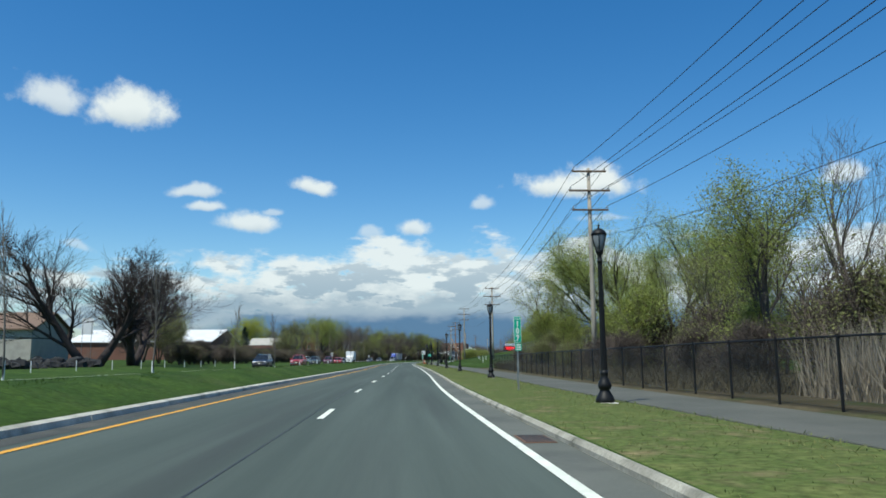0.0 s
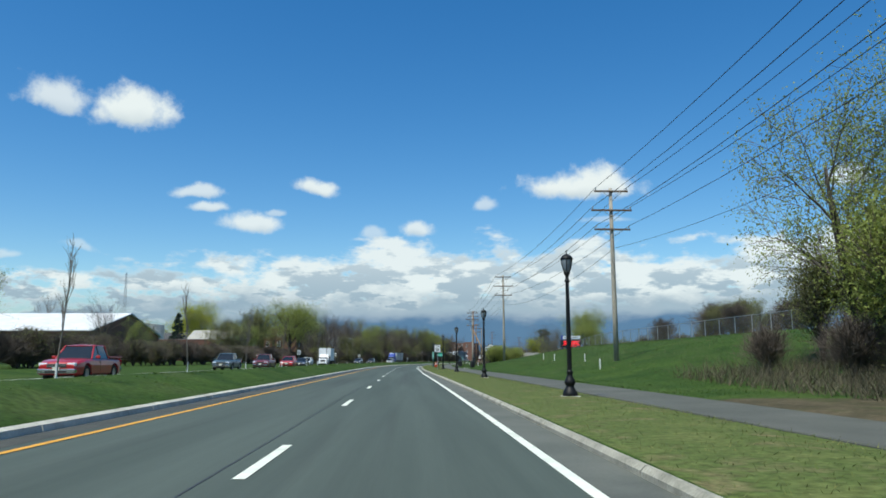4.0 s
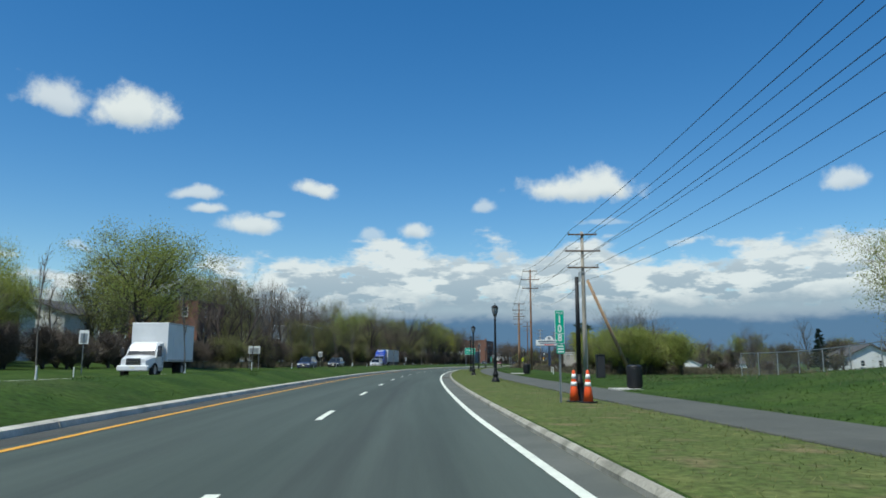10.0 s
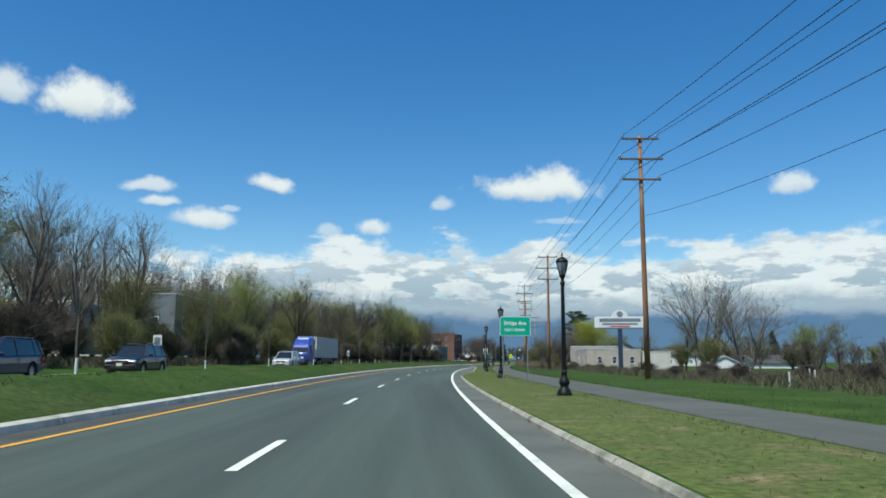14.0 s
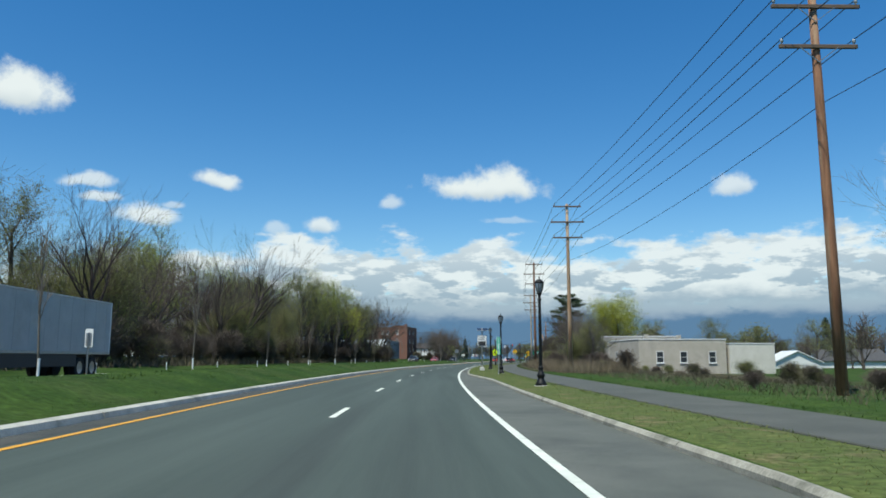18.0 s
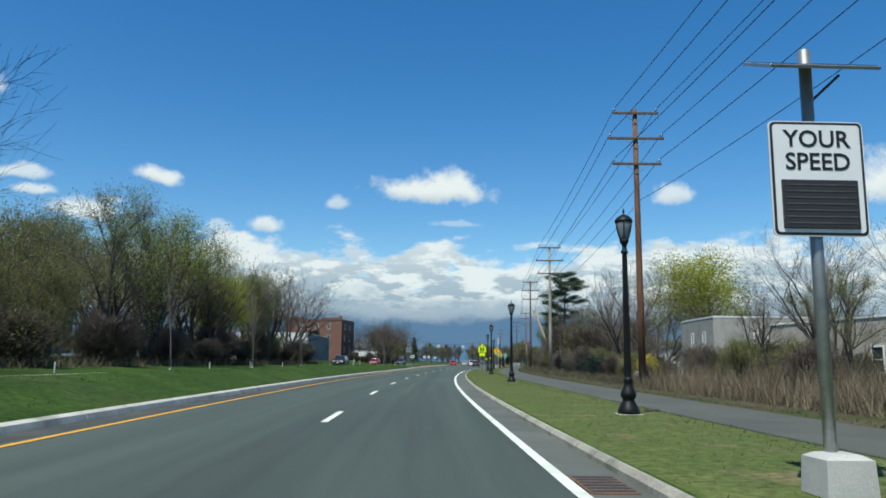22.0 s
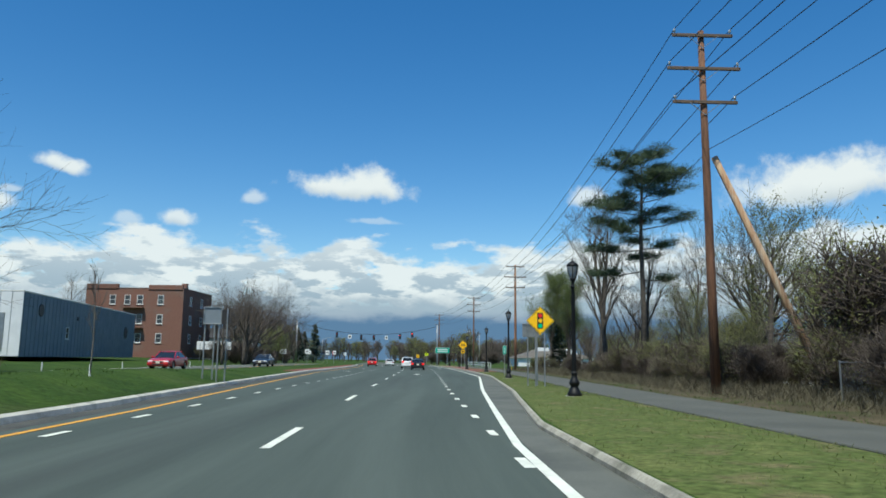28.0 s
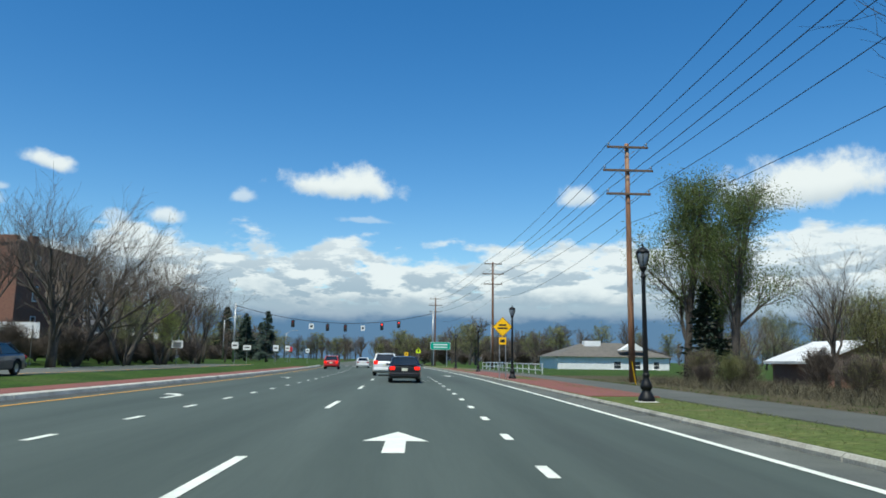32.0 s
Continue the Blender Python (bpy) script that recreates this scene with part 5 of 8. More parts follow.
kind("thicket2", "shrub", "dull brown thicket with a few olive buds", (B, TW, M["leaf_dull"]), (3000, 0.045, 0.22), seed=44, high=2.4, spread=1.5, trunk_r=0.035, levels=4, kids=(8, 6, 6), up=0.75, stems=10, start=0.04, twig_r=0.010, wob=0.24)
kind("green_bush", "shrub", "bushy shrub in olive-green young leaf", (B, TW, M["leaf_dull"]), (11000, 0.042, 0.2), seed=42, high=2.6, spread=1.6, trunk_r=0.035, levels=4, kids=(6, 5, 4), up=0.85, stems=8, start=0.1, twig_r=0.009)
kind("lush_bush", "shrub", "tall shrub in fresh yellow-green leaf", (B, TW, M["leaf"]), (15000, 0.042, 0.22), seed=45, high=2.6, spread=1.5, trunk_r=0.035, levels=4, kids=(6, 5, 4), up=1.0, stems=9, start=0.1, twig_r=0.009)
kind("evergreen_bush", "shrub", "dark evergreen shrub beside the path", (B, TW, M["spruce"]), (4200, 0.09, 0.2), seed=46, high=1.6, spread=0.8, trunk_r=0.035, levels=4, kids=(7, 5, 3), up=0.85, stems=5, start=0.05, twig_r=0.009)
kind("forsythia", "shrub", "forsythia bush covered in yellow blossom", (B, TW, M["yellow_bloom"]), (1800, 0.055, 0.13), seed=43, high=1.5, spread=0.9, trunk_r=0.02, levels=4, kids=(6, 4, 4), up=0.85, stems=8, start=0.1, twig_r=0.006)
kind("sapling", "sapling", "young street tree with a white-wrapped trunk", (TG, TG), seed=51, high=4.0, spread=1.0, trunk_r=0.04, levels=4, kids=(13, 4, 3), up=1.3, start=0.36, twig_r=0.007)
kind("far1", "far_tree", "distant leafless brown tree on the horizon", (B, TW), seed=61, high=8, spread=4.2, trunk_r=0.26, levels=4, kids=(10, 6, 5), up=0.8, twig_r=0.04, start=0.15)
kind("far2", "far_tree", "distant tree in thin olive-green leaf", (B, TW, M["leaf_dull"]), (1500, 0.17, 0.35), seed=62, high=8, spread=4.4, trunk_r=0.26, levels=4, kids=(9, 5, 4), up=0.75, twig_r=0.04, start=0.15)


def plant(key, s, d, high, turn=None, z=None, group="", wide=1.0, label=""):
    """Set a tree of a kind at its place, to a height in metres."""
    name, lab, a, b, c, h0 = KINDS[key]
    rnd = random.Random(int(s * 13 + d * 7))
    k = high / KIND_TOP[key]
    m = at_road(s, d, (ground_z(s, d) if z is None else z) - 0.05, rnd.uniform(0, 360) if turn is None else turn)
    t = thing(name, m @ Matrix.Diagonal((k * wide, k * wide, k, 1)), label or lab, "shrub" if name == "shrub" else "tree", group)
    part("trunk", a, None, t)
    if b.vertices:
        part("crown", b, None, t)
    if c:
        part("leafage", c, None, t)
    return t


SCRUB = {}


def scrub(holder, key, s, d, high, wide=1.0, z=None):
    """One clump of undergrowth or far wood, a single mesh under its holder."""
    if key not in SCRUB:
        me = bpy.data.meshes.new("clump")
        vs, fs, ix = [], [], []
        for k, src in enumerate(x for x in KINDS[key][2:5] if x):
            n = len(vs)
            vs += [tuple(v.co) for v in src.vertices]
            fs += [tuple(i + n for i in p.vertices) for p in src.polygons]
            ix += [k] * len(src.polygons)
            me.materials.append(src.materials[0])
        me.from_pydata(vs, [], fs)
        me.polygons.foreach_set("material_index", ix)
        SCRUB[key] = me
    rnd = random.Random(int(s * 17 + d * 5))
    k = high / KIND_TOP[key]
    ob = part("clump", SCRUB[key], None, holder)
    ob.matrix_basis = at_road(s, d, (ground_z(s, d) if z is None else z) - 0.05, rnd.uniform(0, 360)) @ Matrix.Diagonal((k * wide, k * wide, k, 1))


KIND_TOP = {k: max(v.co.z for me in (x[2], x[3]) for v in me.vertices) for k, x in KINDS.items()}


def conifer(key, label, high, spread, tiers, material, seed, bare=0.1, tips=5, ragged=0.25):
    """A needle tree: a straight stem with tiers of drooping sprays."""
    rnd = random.Random(seed)
    wood, leaf, vs, fs = Geo(), Geo(), [], []
    wood.tube([(0, 0, 0), (0.03, 0.02, high * 0.5), (0, 0, high)], [high * 0.022, high * 0.015, 0.02], 8)
    for i in range(tiers):
        u = bare + (1 - bare) * (i + rnd.random() * 0.6) / tiers
        z = high * u
        r = spread * (1 - u) ** 0.8 * rnd.uniform(1 - ragged, 1 + ragged) + 0.15
        for k in range(tips):
            a = rnd.random() * 6.283
            p0, p1 = Vector((0, 0, z)), Vector((r * math.cos(a), r * math.sin(a), z - 0.12 * r + rnd.uniform(-0.1, 0.15)))
            wood.tube([p0, p1], [0.03, 0.01], 3, False)
            for _ in range(int(10 + 14 * r / spread)):
                q = p0.lerp(p1, rnd.uniform(0.25, 1.05)) + Vector((rnd.gauss(0, 0.12 * r), rnd.gauss(0, 0.12 * r), rnd.gauss(0, 0.10)))
                d = Vector((math.cos(a) + rnd.gauss(0, 0.5), math.sin(a) + rnd.gauss(0, 0.5), rnd.gauss(-0.1, 0.3))).normalized()
                w = d.orthogonal().normalized() * 0.10
                n = len(vs)
                vs += [q - d * 0.28, q + w, q + d * 0.32, q - w]
                fs.append((n, n + 1, n + 2, n + 3))
    KINDS[key] = ["conifer", label, wood.mesh("trunk", M["bark"], True), Geo().mesh("crown", None), leaf.add(vs, fs).mesh("leafage", material), high]
    KIND_TOP[key] = high


conifer("spruce", "dark green pointed spruce", 9, 2.2, 26, M["spruce"], 3)

# ---- planting ----
def pine_tree(s, d, high):
    """A tall white pine with a bare stem and ragged needle tufts on level limbs."""
    rnd = random.Random(9)
    t = thing("pine_tree", at_road(s, d, ground_z(s, d) - 0.05), "tall pine with a bare stem and ragged dark needle tufts", "tree")
    stem = [(0, 0, 0), (0.1, 0, high * 0.3), (0.05, 0.1, high * 0.6), (0.3, 0.1, high * 0.85), (0.2, 0, high * 0.97)]
    part("trunk", Geo().tube(stem, [0.29, 0.24, 0.17, 0.10, 0.03], 9), M["bark"], t, smooth=True)
    vs, fs = [], []

    def tuft(c, r, n):
        for _ in range(n):
            o = Vector((rnd.gauss(0, r), rnd.gauss(0, r), rnd.gauss(0.05, r * 0.5)))
            k = (o.normalized() + Vector((rnd.gauss(0, 0.3), rnd.gauss(0, 0.3), 0.5))).normalized()
            w = k.orthogonal().normalized() * 0.03
            q, b = c + o, len(vs)
            vs.extend([q - k * 0.11, q + w, q + k * 0.15, q - w])
            fs.append((b, b + 1, b + 2, b + 3))

    for i in range(34):
        u = 0.42 + 0.56 * (i / 34) ** 0.7 + rnd.uniform(-0.02, 0.02)
        p = Vector((0.1 + 0.15 * u, 0.05, high * u))
        a = i * 2.4 + rnd.uniform(-0.6, 0.6)
        r = high * 0.205 * min(1.0, 0.25 + (1.0 - u) * 4.5) * rnd.choice((0.35, 0.6, 0.8, 1.0, 1.15))
        out = Vector((math.cos(a), math.sin(a), rnd.uniform(-0.08, 0.42)))
        q = p + out * r
        mid = p.lerp(q, 0.5) + Vector((0, 0, -0.04 * r))
        part("limb", Geo().tube([p, mid, q], [0.055, 0.04, 0.015], 5, False), M["bark"], t)
        if u < 0.55 and rnd.random() < 0.55:
            continue
        side = Vector((-math.sin(a), math.cos(a), 0))
        for c in range(int(4 + r * 3.0)):
            f = rnd.uniform(0.5, 1.05)
            tuft(p.lerp(q, f) + side * rnd.gauss(0, 0.20 * r * f) + Vector((0, 0, rnd.uniform(0.0, 0.28))), rnd.uniform(0.26, 0.46), 120)
    part("crown", Geo().add(vs, fs), M["needle"], t, "dark green needle tufts")


pine_tree(550.4, 19.6, 20.4)
rnd = random.Random(5)
BARE, BUD = ["bare1", "bare2", "bare3"], ["bud1", "bud2", "bud3"]
G = "tree belt beyond the far carriageway"
# first stretch, left: dark spreading trees by the house, hedge and scattered trees
plant("dark", 85.2, -35.6, 16.5, wide=1.4, label="dark leafless spreading tree above the grass verge")
plant("dark", 96.7, -35.4, 15.0, wide=1.45, label="dark leafless tree with a dense rounded twig crown")
plant("dark", 118, -43, 9)
for s, d, h, k in ((122, -40, 8, "olive"), (131, -41, 9, "olive"), (142, -42, 7, "bud2"), (182, -43, 11, "bare1"), (228, -38, 10, "olive"), (240, -37, 11, "bare2"), (247, -40, 9, "bud2")):
    plant(k, s, d, h)
plant("bare1", 106, -38, 11)
plant("bare3", 132, -46, 11)
plant("bare1", 146, -52, 10)
hedge = tagged(new("hedge"), "long brown leafless hedge behind the grass verge", "hedge", kind="stuff")
for i in range(136):
    scrub(hedge, rnd.choice(["thicket", "thicket", "thicket2"]), 112 + 1.27 * i + rnd.uniform(-0.6, 0.6), -32.0 - rnd.random() * 5, rnd.uniform(2.7, 4.2), rnd.uniform(1.1, 1.5))
undergrowth = tagged(new("undergrowth"), "brown leafless undergrowth below the tree belt", "undergrowth", kind="stuff")
for s, d, h, k in ((150, -70, 9, "spruce"), (60, -80, 12, "spruce"), (170, -62, 9, "bud1"), (190, -70, 12, "bare1"), (250, -56, 11, "spruce"), (277.5, -61, 16.5, "lime"), (318, -84, 15, "lime"), (159, -50, 13, "bud3"), (152, -47, 11, "bud2"),
                   (205, -47, 8, "bud3"), (222, -39, 7, "bud2"), (236, -80, 15, "bare2"), (268, -85, 16, "bare3"), (250, -64, 10, "bare1"), (335, -75, 15, "bud2"), (40, -75, 12, "bud1"), (20, -70, 10, "bud2")):
    plant(k, s, d, h)
plant("round", 264.9, -33.0, 17.0, wide=1.25, label="broad round tree in fresh yellow-green leaf")
plant("round", 252, -41, 10, wide=1.0)
plant("bud1", 281, -37, 11)
# the long belt, left
for i, s in enumerate(range(286, 520, 6)):
    near = rnd.random()
    key = rnd.choice(BARE + ["vase", "olive", "olive", "olive", "bud2"]) if s < 480 else rnd.choice(BARE + BUD)
    plant(key, s + rnd.uniform(-3, 3), -29.5 - near * 8, rnd.uniform(9, 12.5) if key == "olive" else rnd.uniform(12.5, 17.5), group=G)
    plant(rnd.choice(BARE + ["vase", "olive", "bud2", "bud3"]), s + rnd.uniform(-3, 3), -42 - rnd.random() * 8, rnd.uniform(14.5, 19.5), group=G)
    plant(rnd.choice(["bare1", "bare2", "bud2"]), s + 3 + rnd.uniform(-3, 3), -54 - rnd.random() * 8, rnd.uniform(13, 17), group=G, z=0.8)
    for _ in range(3):
        scrub(undergrowth, rnd.choice(["thicket", "thicket2", "thicket", "green_bush"]), s + rnd.uniform(-3, 3), -27.5 - rnd.random() * 9, rnd.uniform(3.0, 6.0), rnd.uniform(1.2, 1.7))
for s, d, h, k in ((389, -30.5, 18, "vase"), (424, -31, 20.5, "vase"), (429.5, -32.5, 17.5, "vase"), (438, -36, 17.5, "bare2"), (432, -40, 15, "bare3"), (372, -33, 13, "bare2"), (360, -30, 13.5, "bud1"), (320, -32, 15, "bare2"), (328, -31, 16, "bare2"), (312, -36, 13, "bud2"),
                   (466, -30.5, 18, "bud3"), (472, -32, 18.5, "bare1"), (479, -31, 17, "bud1"), (476, -35, 17, "bud2"), (484, -32, 16.5, "bare1"), (458, -31, 17, "bud2"), (505, -31, 13.5, "bare1"), (511, -33, 14, "bare2"), (498, -30, 14, "bud2"), (492, -31, 15, "bare2"), (486, -30, 12, "lime"), (508, -31, 17, "bare3"), (514, -33, 18, "bare1"), (520, -31.5, 17.5, "bare2"), (525.5, -34, 17, "bare3"), (530, -33.5, 15, "vase"), (517, -37, 16, "bud2"), (528, -45, 10, "bare1")):
    plant(k, s, d, h, group=G)
for i in range(14):
    scrub(undergrowth, rnd.choice(["thicket", "thicket2", "green_bush"]), rnd.uniform(514, 534), -29.5 - rnd.random() * 6, rnd.uniform(2.5, 5.0), 1.4)
# about the brick block and beyond
for s, d, h, k in ((640, -38, 14, "bare3"), (648, -34, 13.5, "bare1"), (656, -36, 15, "bare3"), (664, -33, 14, "bare1"), (672, -38, 13, "bare2"), (634, -34, 9, "bud2"), (645, -30, 7, "bud1"), (620, -72, 13, "bare1"), (600, -75, 12, "bud1"), (690, -45, 10, "bare1"), (628, -64, 16, "bare2"),
                   (720, -30, 11, "spruce"), (735, -36, 13, "spruce"), (742, -28, 10, "spruce")):
    plant(k, s, d, h)
for _ in range(26):
    scrub(undergrowth, rnd.choice(["thicket", "thicket2"]), rnd.uniform(632, 690), -29 - rnd.random() * 14, rnd.uniform(2, 4), 1.4)
for i in range(34):
    scrub(undergrowth, rnd.choice(["bare1", "bare3", "bud2", "bare1"]), rnd.uniform(486, 612), 26 + rnd.random() * 20, rnd.uniform(5, 8.5), 1.0)
for s in (446.5, 449.5, 452, 455.5, 459, 463):
    plant("evergreen_bush", s, 11.6 + rnd.random() * 1.6, rnd.uniform(1.2, 2.0), wide=1.2)
for i in range(30):
    scrub(undergrowth, rnd.choice(["thicket", "thicket2", "thicket"]), rnd.uniform(418, 432), 13.5 + rnd.random() * 5, rnd.uniform(1.0, 2.0), 1.2)
# before the brick block and towards the signals
back_wood = tagged(new("back_wood"), "olive and brown trees behind the houses", "woods", kind="stuff")
for i in range(90):
    scrub(back_wood, rnd.choice(["bud2", "far1", "far2", "bare1"]), rnd.uniform(470, 720), rnd.uniform(58, 105), rnd.uniform(7, 12), 1.1, -1.5)
for s, d, h, k in ((590, -27.5, 13, "bare1"), (597, -26, 14, "bare3"), (603, -27, 13.5, "bare3"), (609, -30, 14, "bare1"), (615, -27, 13, "bare3"), (621, -31, 15, "bare1"), (628, -27, 13.5, "bare3"), (635, -29, 14, "bare1"), (642, -26, 12, "bare3"), (608, -24.5, 6, "bud2"), (620, -25, 7, "bud3"),
                   (655, -28, 9, "bud2"), (668, -27, 8, "bare1"), (706, -24, 11, "spruce"), (712, -29, 10, "spruce"), (726, -25, 9, "bare1"), (745, -24, 9, "bud2")):
    plant(k, s, d, h)
wood = tagged(new("distant_wood"), "brown and olive woods along the horizon", "woods", kind="stuff")
for i in range(170):
    side = rnd.choice((-1, 1))
    scrub(wood, rnd.choice(["far1", "far2", "far1"]), rnd.uniform(708, 940), -27 - rnd.random() * 70 if side < 0 else 13 + rnd.random() * 70, rnd.uniform(8, 12.5), 1.1, 0.0)
for i in range(120):
    scrub(wood, rnd.choice(["far1", "far2", "far1"]), 905 + rnd.random() * 60, rnd.uniform(-110, 110), rnd.uniform(10, 15), 1.1, 0.0)
for i in range(60):
    side = rnd.choice((-1, 1))
    scrub(wood, "thicket", rnd.uniform(702, 760), -25 - rnd.random() * 60 if side < 0 else 14 + rnd.random() * 60, rnd.uniform(3, 5), 1.8, 0.0)
for i in range(26):
    scrub(undergrowth, "thicket", rnd.uniform(600, 650), -25.5 - rnd.random() * 8, rnd.uniform(2, 4), 1.5)
# right, behind the black fence
plant("willow", 97.0, 32.5, 22.5, 150, z=0.0, wide=1.1)
for i in range(46):
    scrub(undergrowth, rnd.choice(["bare1", "olive", "bud2", "thicket2"]), rnd.uniform(52, 128), 36 + rnd.random() * 20, rnd.uniform(5.5, 9.0), 1.15, -0.5)
for s, d, h, k in ((107, 20.4, 14.0, "bud3"), (114, 25, 8, "bud2"), (104, 36, 13, "bud2"), (84, 38, 15, "bud2"), (72, 33, 14, "bare1"), (66, 30, 14, "bud2"), (60, 26, 13, "bud3"), (52, 22, 10, "bud2"), (46, 25, 14, "bare1"), (40, 19, 10.5, "bud1"),
                   (35, 22, 13.5, "bare2"), (31, 15.5, 10.5, "bud1"), (24, 18, 9.5, "bare1"), (15, 17, 7.5, "bud1"), (18, 24, 11, "bare2"), (8, 20, 9, "bud2"), (30, 27, 16, "bare1"), (101, 18.5, 7.8, "lush_bush"), (105, 20.5, 7.5, "lush_bush"), (96, 21, 7.2, "lush_bush"), (92, 17.5, 5, "green_bush"),
                   (110, 20, 6, "green_bush"), (58, 16, 6, "lush_bush"), (47, 15, 6.5, "lush_bush"), (-10, 16, 12, "bud1"), (-22, 18, 12, "bud3")):
    plant(k, s, d, h)
for s in range(30, 110, 2):
    scrub(undergrowth, rnd.choice(["thicket", "thicket2", "thicket", "green_bush"]), s + rnd.uniform(-1, 1), 12.5 + rnd.random() * 7 + (2 if s > 88 else 0), rnd.uniform(2.0, 3.4), 1.3)
for s in range(12, 66, 3):
    scrub(undergrowth, rnd.choice(["green_bush", "thicket2", "lush_bush"]), s + rnd.uniform(-1, 1), 15 + rnd.random() * 5, rnd.uniform(3.5, 5.5), 1.2)
# top of the bank
for s in range(118, 240, 6):
    for _ in range(3):
        scrub(undergrowth, rnd.choice(["thicket", "thicket2", "bud2", "green_bush"]), s + rnd.uniform(-3, 3), 41 + rnd.random() * 14, rnd.uniform(2.5, 4.8) + (1.0 if s > 150 else -0.8), 1.3)
for s, d, h, k in ((236, 38.5, 12.8, "round"), (227, 36, 9, "round"), (243, 42, 8, "olive"), (150, 46, 5, "bud2"), (128, 40, 6, "bare1"), (256, 60, 8, "bare2"), (290, 80, 9, "bare1"), (232, 34, 5, "thicket2"), (262, 52, 7, "bud2")):
    plant(k, s, d, h)
# rough field and shrubs by the propped pole
for _ in range(34):
    plant(rnd.choice(["lush_bush", "lush_bush", "lush_bush", "green_bush"]), rnd.uniform(251, 278), 18.5 + rnd.random() * 7, rnd.uniform(3.0, 4.9), wide=1.25)
for _ in range(46):
    plant("thicket", rnd.uniform(254, 345), 15.5 + rnd.random() * 26, rnd.uniform(0.7, 1.5), wide=1.9)
for s, d, h, k in ((374.2, 39.8, 20, "pale_fan"), (369, 44, 15, "pale_fan"), (378, 37, 9, "bud2"), (366, 38, 6, "green_bush"), (376, 36, 5, "green_bush"), (340, 60, 11, "bare1"), (352, 75, 12, "bare2"), (330, 90, 10, "bare3"), (541.9, 89, 13, "spruce"), (304, 60, 6.5, "spruce"),
                   (455, 80, 12, "bud1"), (462, 84, 14, "bare3"), (450, 86, 12, "bud2")):
    plant(k, s, d, h)
# shrubbery between path and houses
rough = tagged(new("rough_scrub"), "low brown scrub between the path and the houses", "scrub", kind="stuff")
for _ in range(45):
    scrub(rough, rnd.choice(["thicket", "thicket", "thicket2", "green_bush"]), rnd.uniform(340, 436), 12.5 + rnd.random() * 15, rnd.uniform(0.6, 1.3), 1.6)
for s in range(386, 428, 2):
    plant(rnd.choice(["thicket", "thicket2", "thicket", "green_bush"]), s + rnd.uniform(-1, 1), 11.5 + rnd.random() * 4.5, rnd.uniform(1.0, 2.2) + (0.8 if s > 414 else 0), wide=1.2)
for s, d, h, k in ((397.5, 12.9, 3.3, "green_bush"), (399, 14.4, 5.0, "olive"), (396, 14.5, 5.5, "bare2"), (403, 14.0, 6.5, "bare2"), (406.5, 15.0, 7.8, "vase"), (409, 13.5, 5.5, "bare2"), (413, 15, 7.2, "bare1"), (416.5, 13.8, 6.0, "bare2"), (420, 16, 7.5, "vase"), (423, 14.5, 6.0, "bare1"), (400, 16, 4.5, "bud2"), (415, 14, 4.5, "bud2"), (471.5, 27.9, 14.5, "lime"), (464, 21, 9.5, "bare3"), (471, 19.5, 13.5, "bare3"), (478, 20, 8.5, "bare1"), (484, 22, 9, "bare3"),
                   (492, 21, 8, "bare1"), (497, 26, 9, "bare3"), (503, 21.5, 11.5, "bare3"), (507, 24, 11, "bare1"), (459, 33, 9, "bud2"), (452, 40, 9, "bud2"), (476, 34, 9, "bud2"), (526, 25, 8, "bare1"), (521, 24, 7, "bud2"), (516, 27, 8, "bud1"), (532, 22, 12.5, "bud2"),
                   (538, 24, 14, "bare3"), (545, 22, 12, "bare2"), (558, 22, 16, "bare2"), (563.2, 18.8, 21, "bare2"), (567, 23.5, 13, "bare1"), (555, 26, 11, "bare1"), (572, 23, 9, "bare1"), (577, 21, 8.5, "bare1"), (590.0, 18.6, 14.6, "oval"), (586.5, 20.2, 13.0, "oval"), (591.0, 21.5, 12.0, "oval"), (588.5, 19.4, 6.5, "spruce"),
                   (604, 26, 7, "bud2"), (612, 30, 8, "bare1"), (600, 34, 9, "bare1"), (583, 30, 10, "bare2"), (570, 30, 12, "bud2"), (548, 34, 12, "bud1"), (536, 36, 12, "bud2")):
    plant(k, s, d, h)
for s in range(428, 512, 3):
    plant(rnd.choice(["thicket", "thicket2", "thicket", "green_bush"]), s + rnd.uniform(-1, 1), 12.3 + rnd.random() * 5, rnd.uniform(1.2, 2.6) + (1.2 if s > 474 else 0), wide=1.3)
for s in range(514, 582, 2):
    plant(rnd.choice(["thicket", "thicket2", "thicket"]), s + rnd.uniform(-1, 1), 13.6 + rnd.random() * 5, rnd.uniform(0.9, 2.2), wide=1.3)
for i in range(64):
    s = rnd.uniform(506, 546)
    scrub(rough, rnd.choice(["thicket", "thicket2", "thicket2", "green_bush"]), s, 14.2 + rnd.random() * 7, rnd.uniform(1.5, 2.9), 1.35)
for s, d, h, k in ((517, 21, 5.5, "olive"), (529, 19, 5.0, "olive"), (537, 20, 6.5, "bud2"), (556.5, 17.8, 18.0, "bare2"), (578, 24, 6, "olive")):
    plant(k, s, d, h)
for i in range(22):
    scrub(rough, "thicket" if i % 4 else "thicket2", rnd.uniform(492, 511), 14.8 + rnd.random() * 5.5, rnd.uniform(5.0, 7.4), 1.15)
plant("forsythia", 437.5, 13.4, 1.7, wide=1.2)
plant("forsythia", 448.5, 14.2, 1.5)
plant("forsythia", 425, 18, 1.4)
plant("green_bush", 571, 12.9, 1.7, label="yellow-green rounded garden bush")
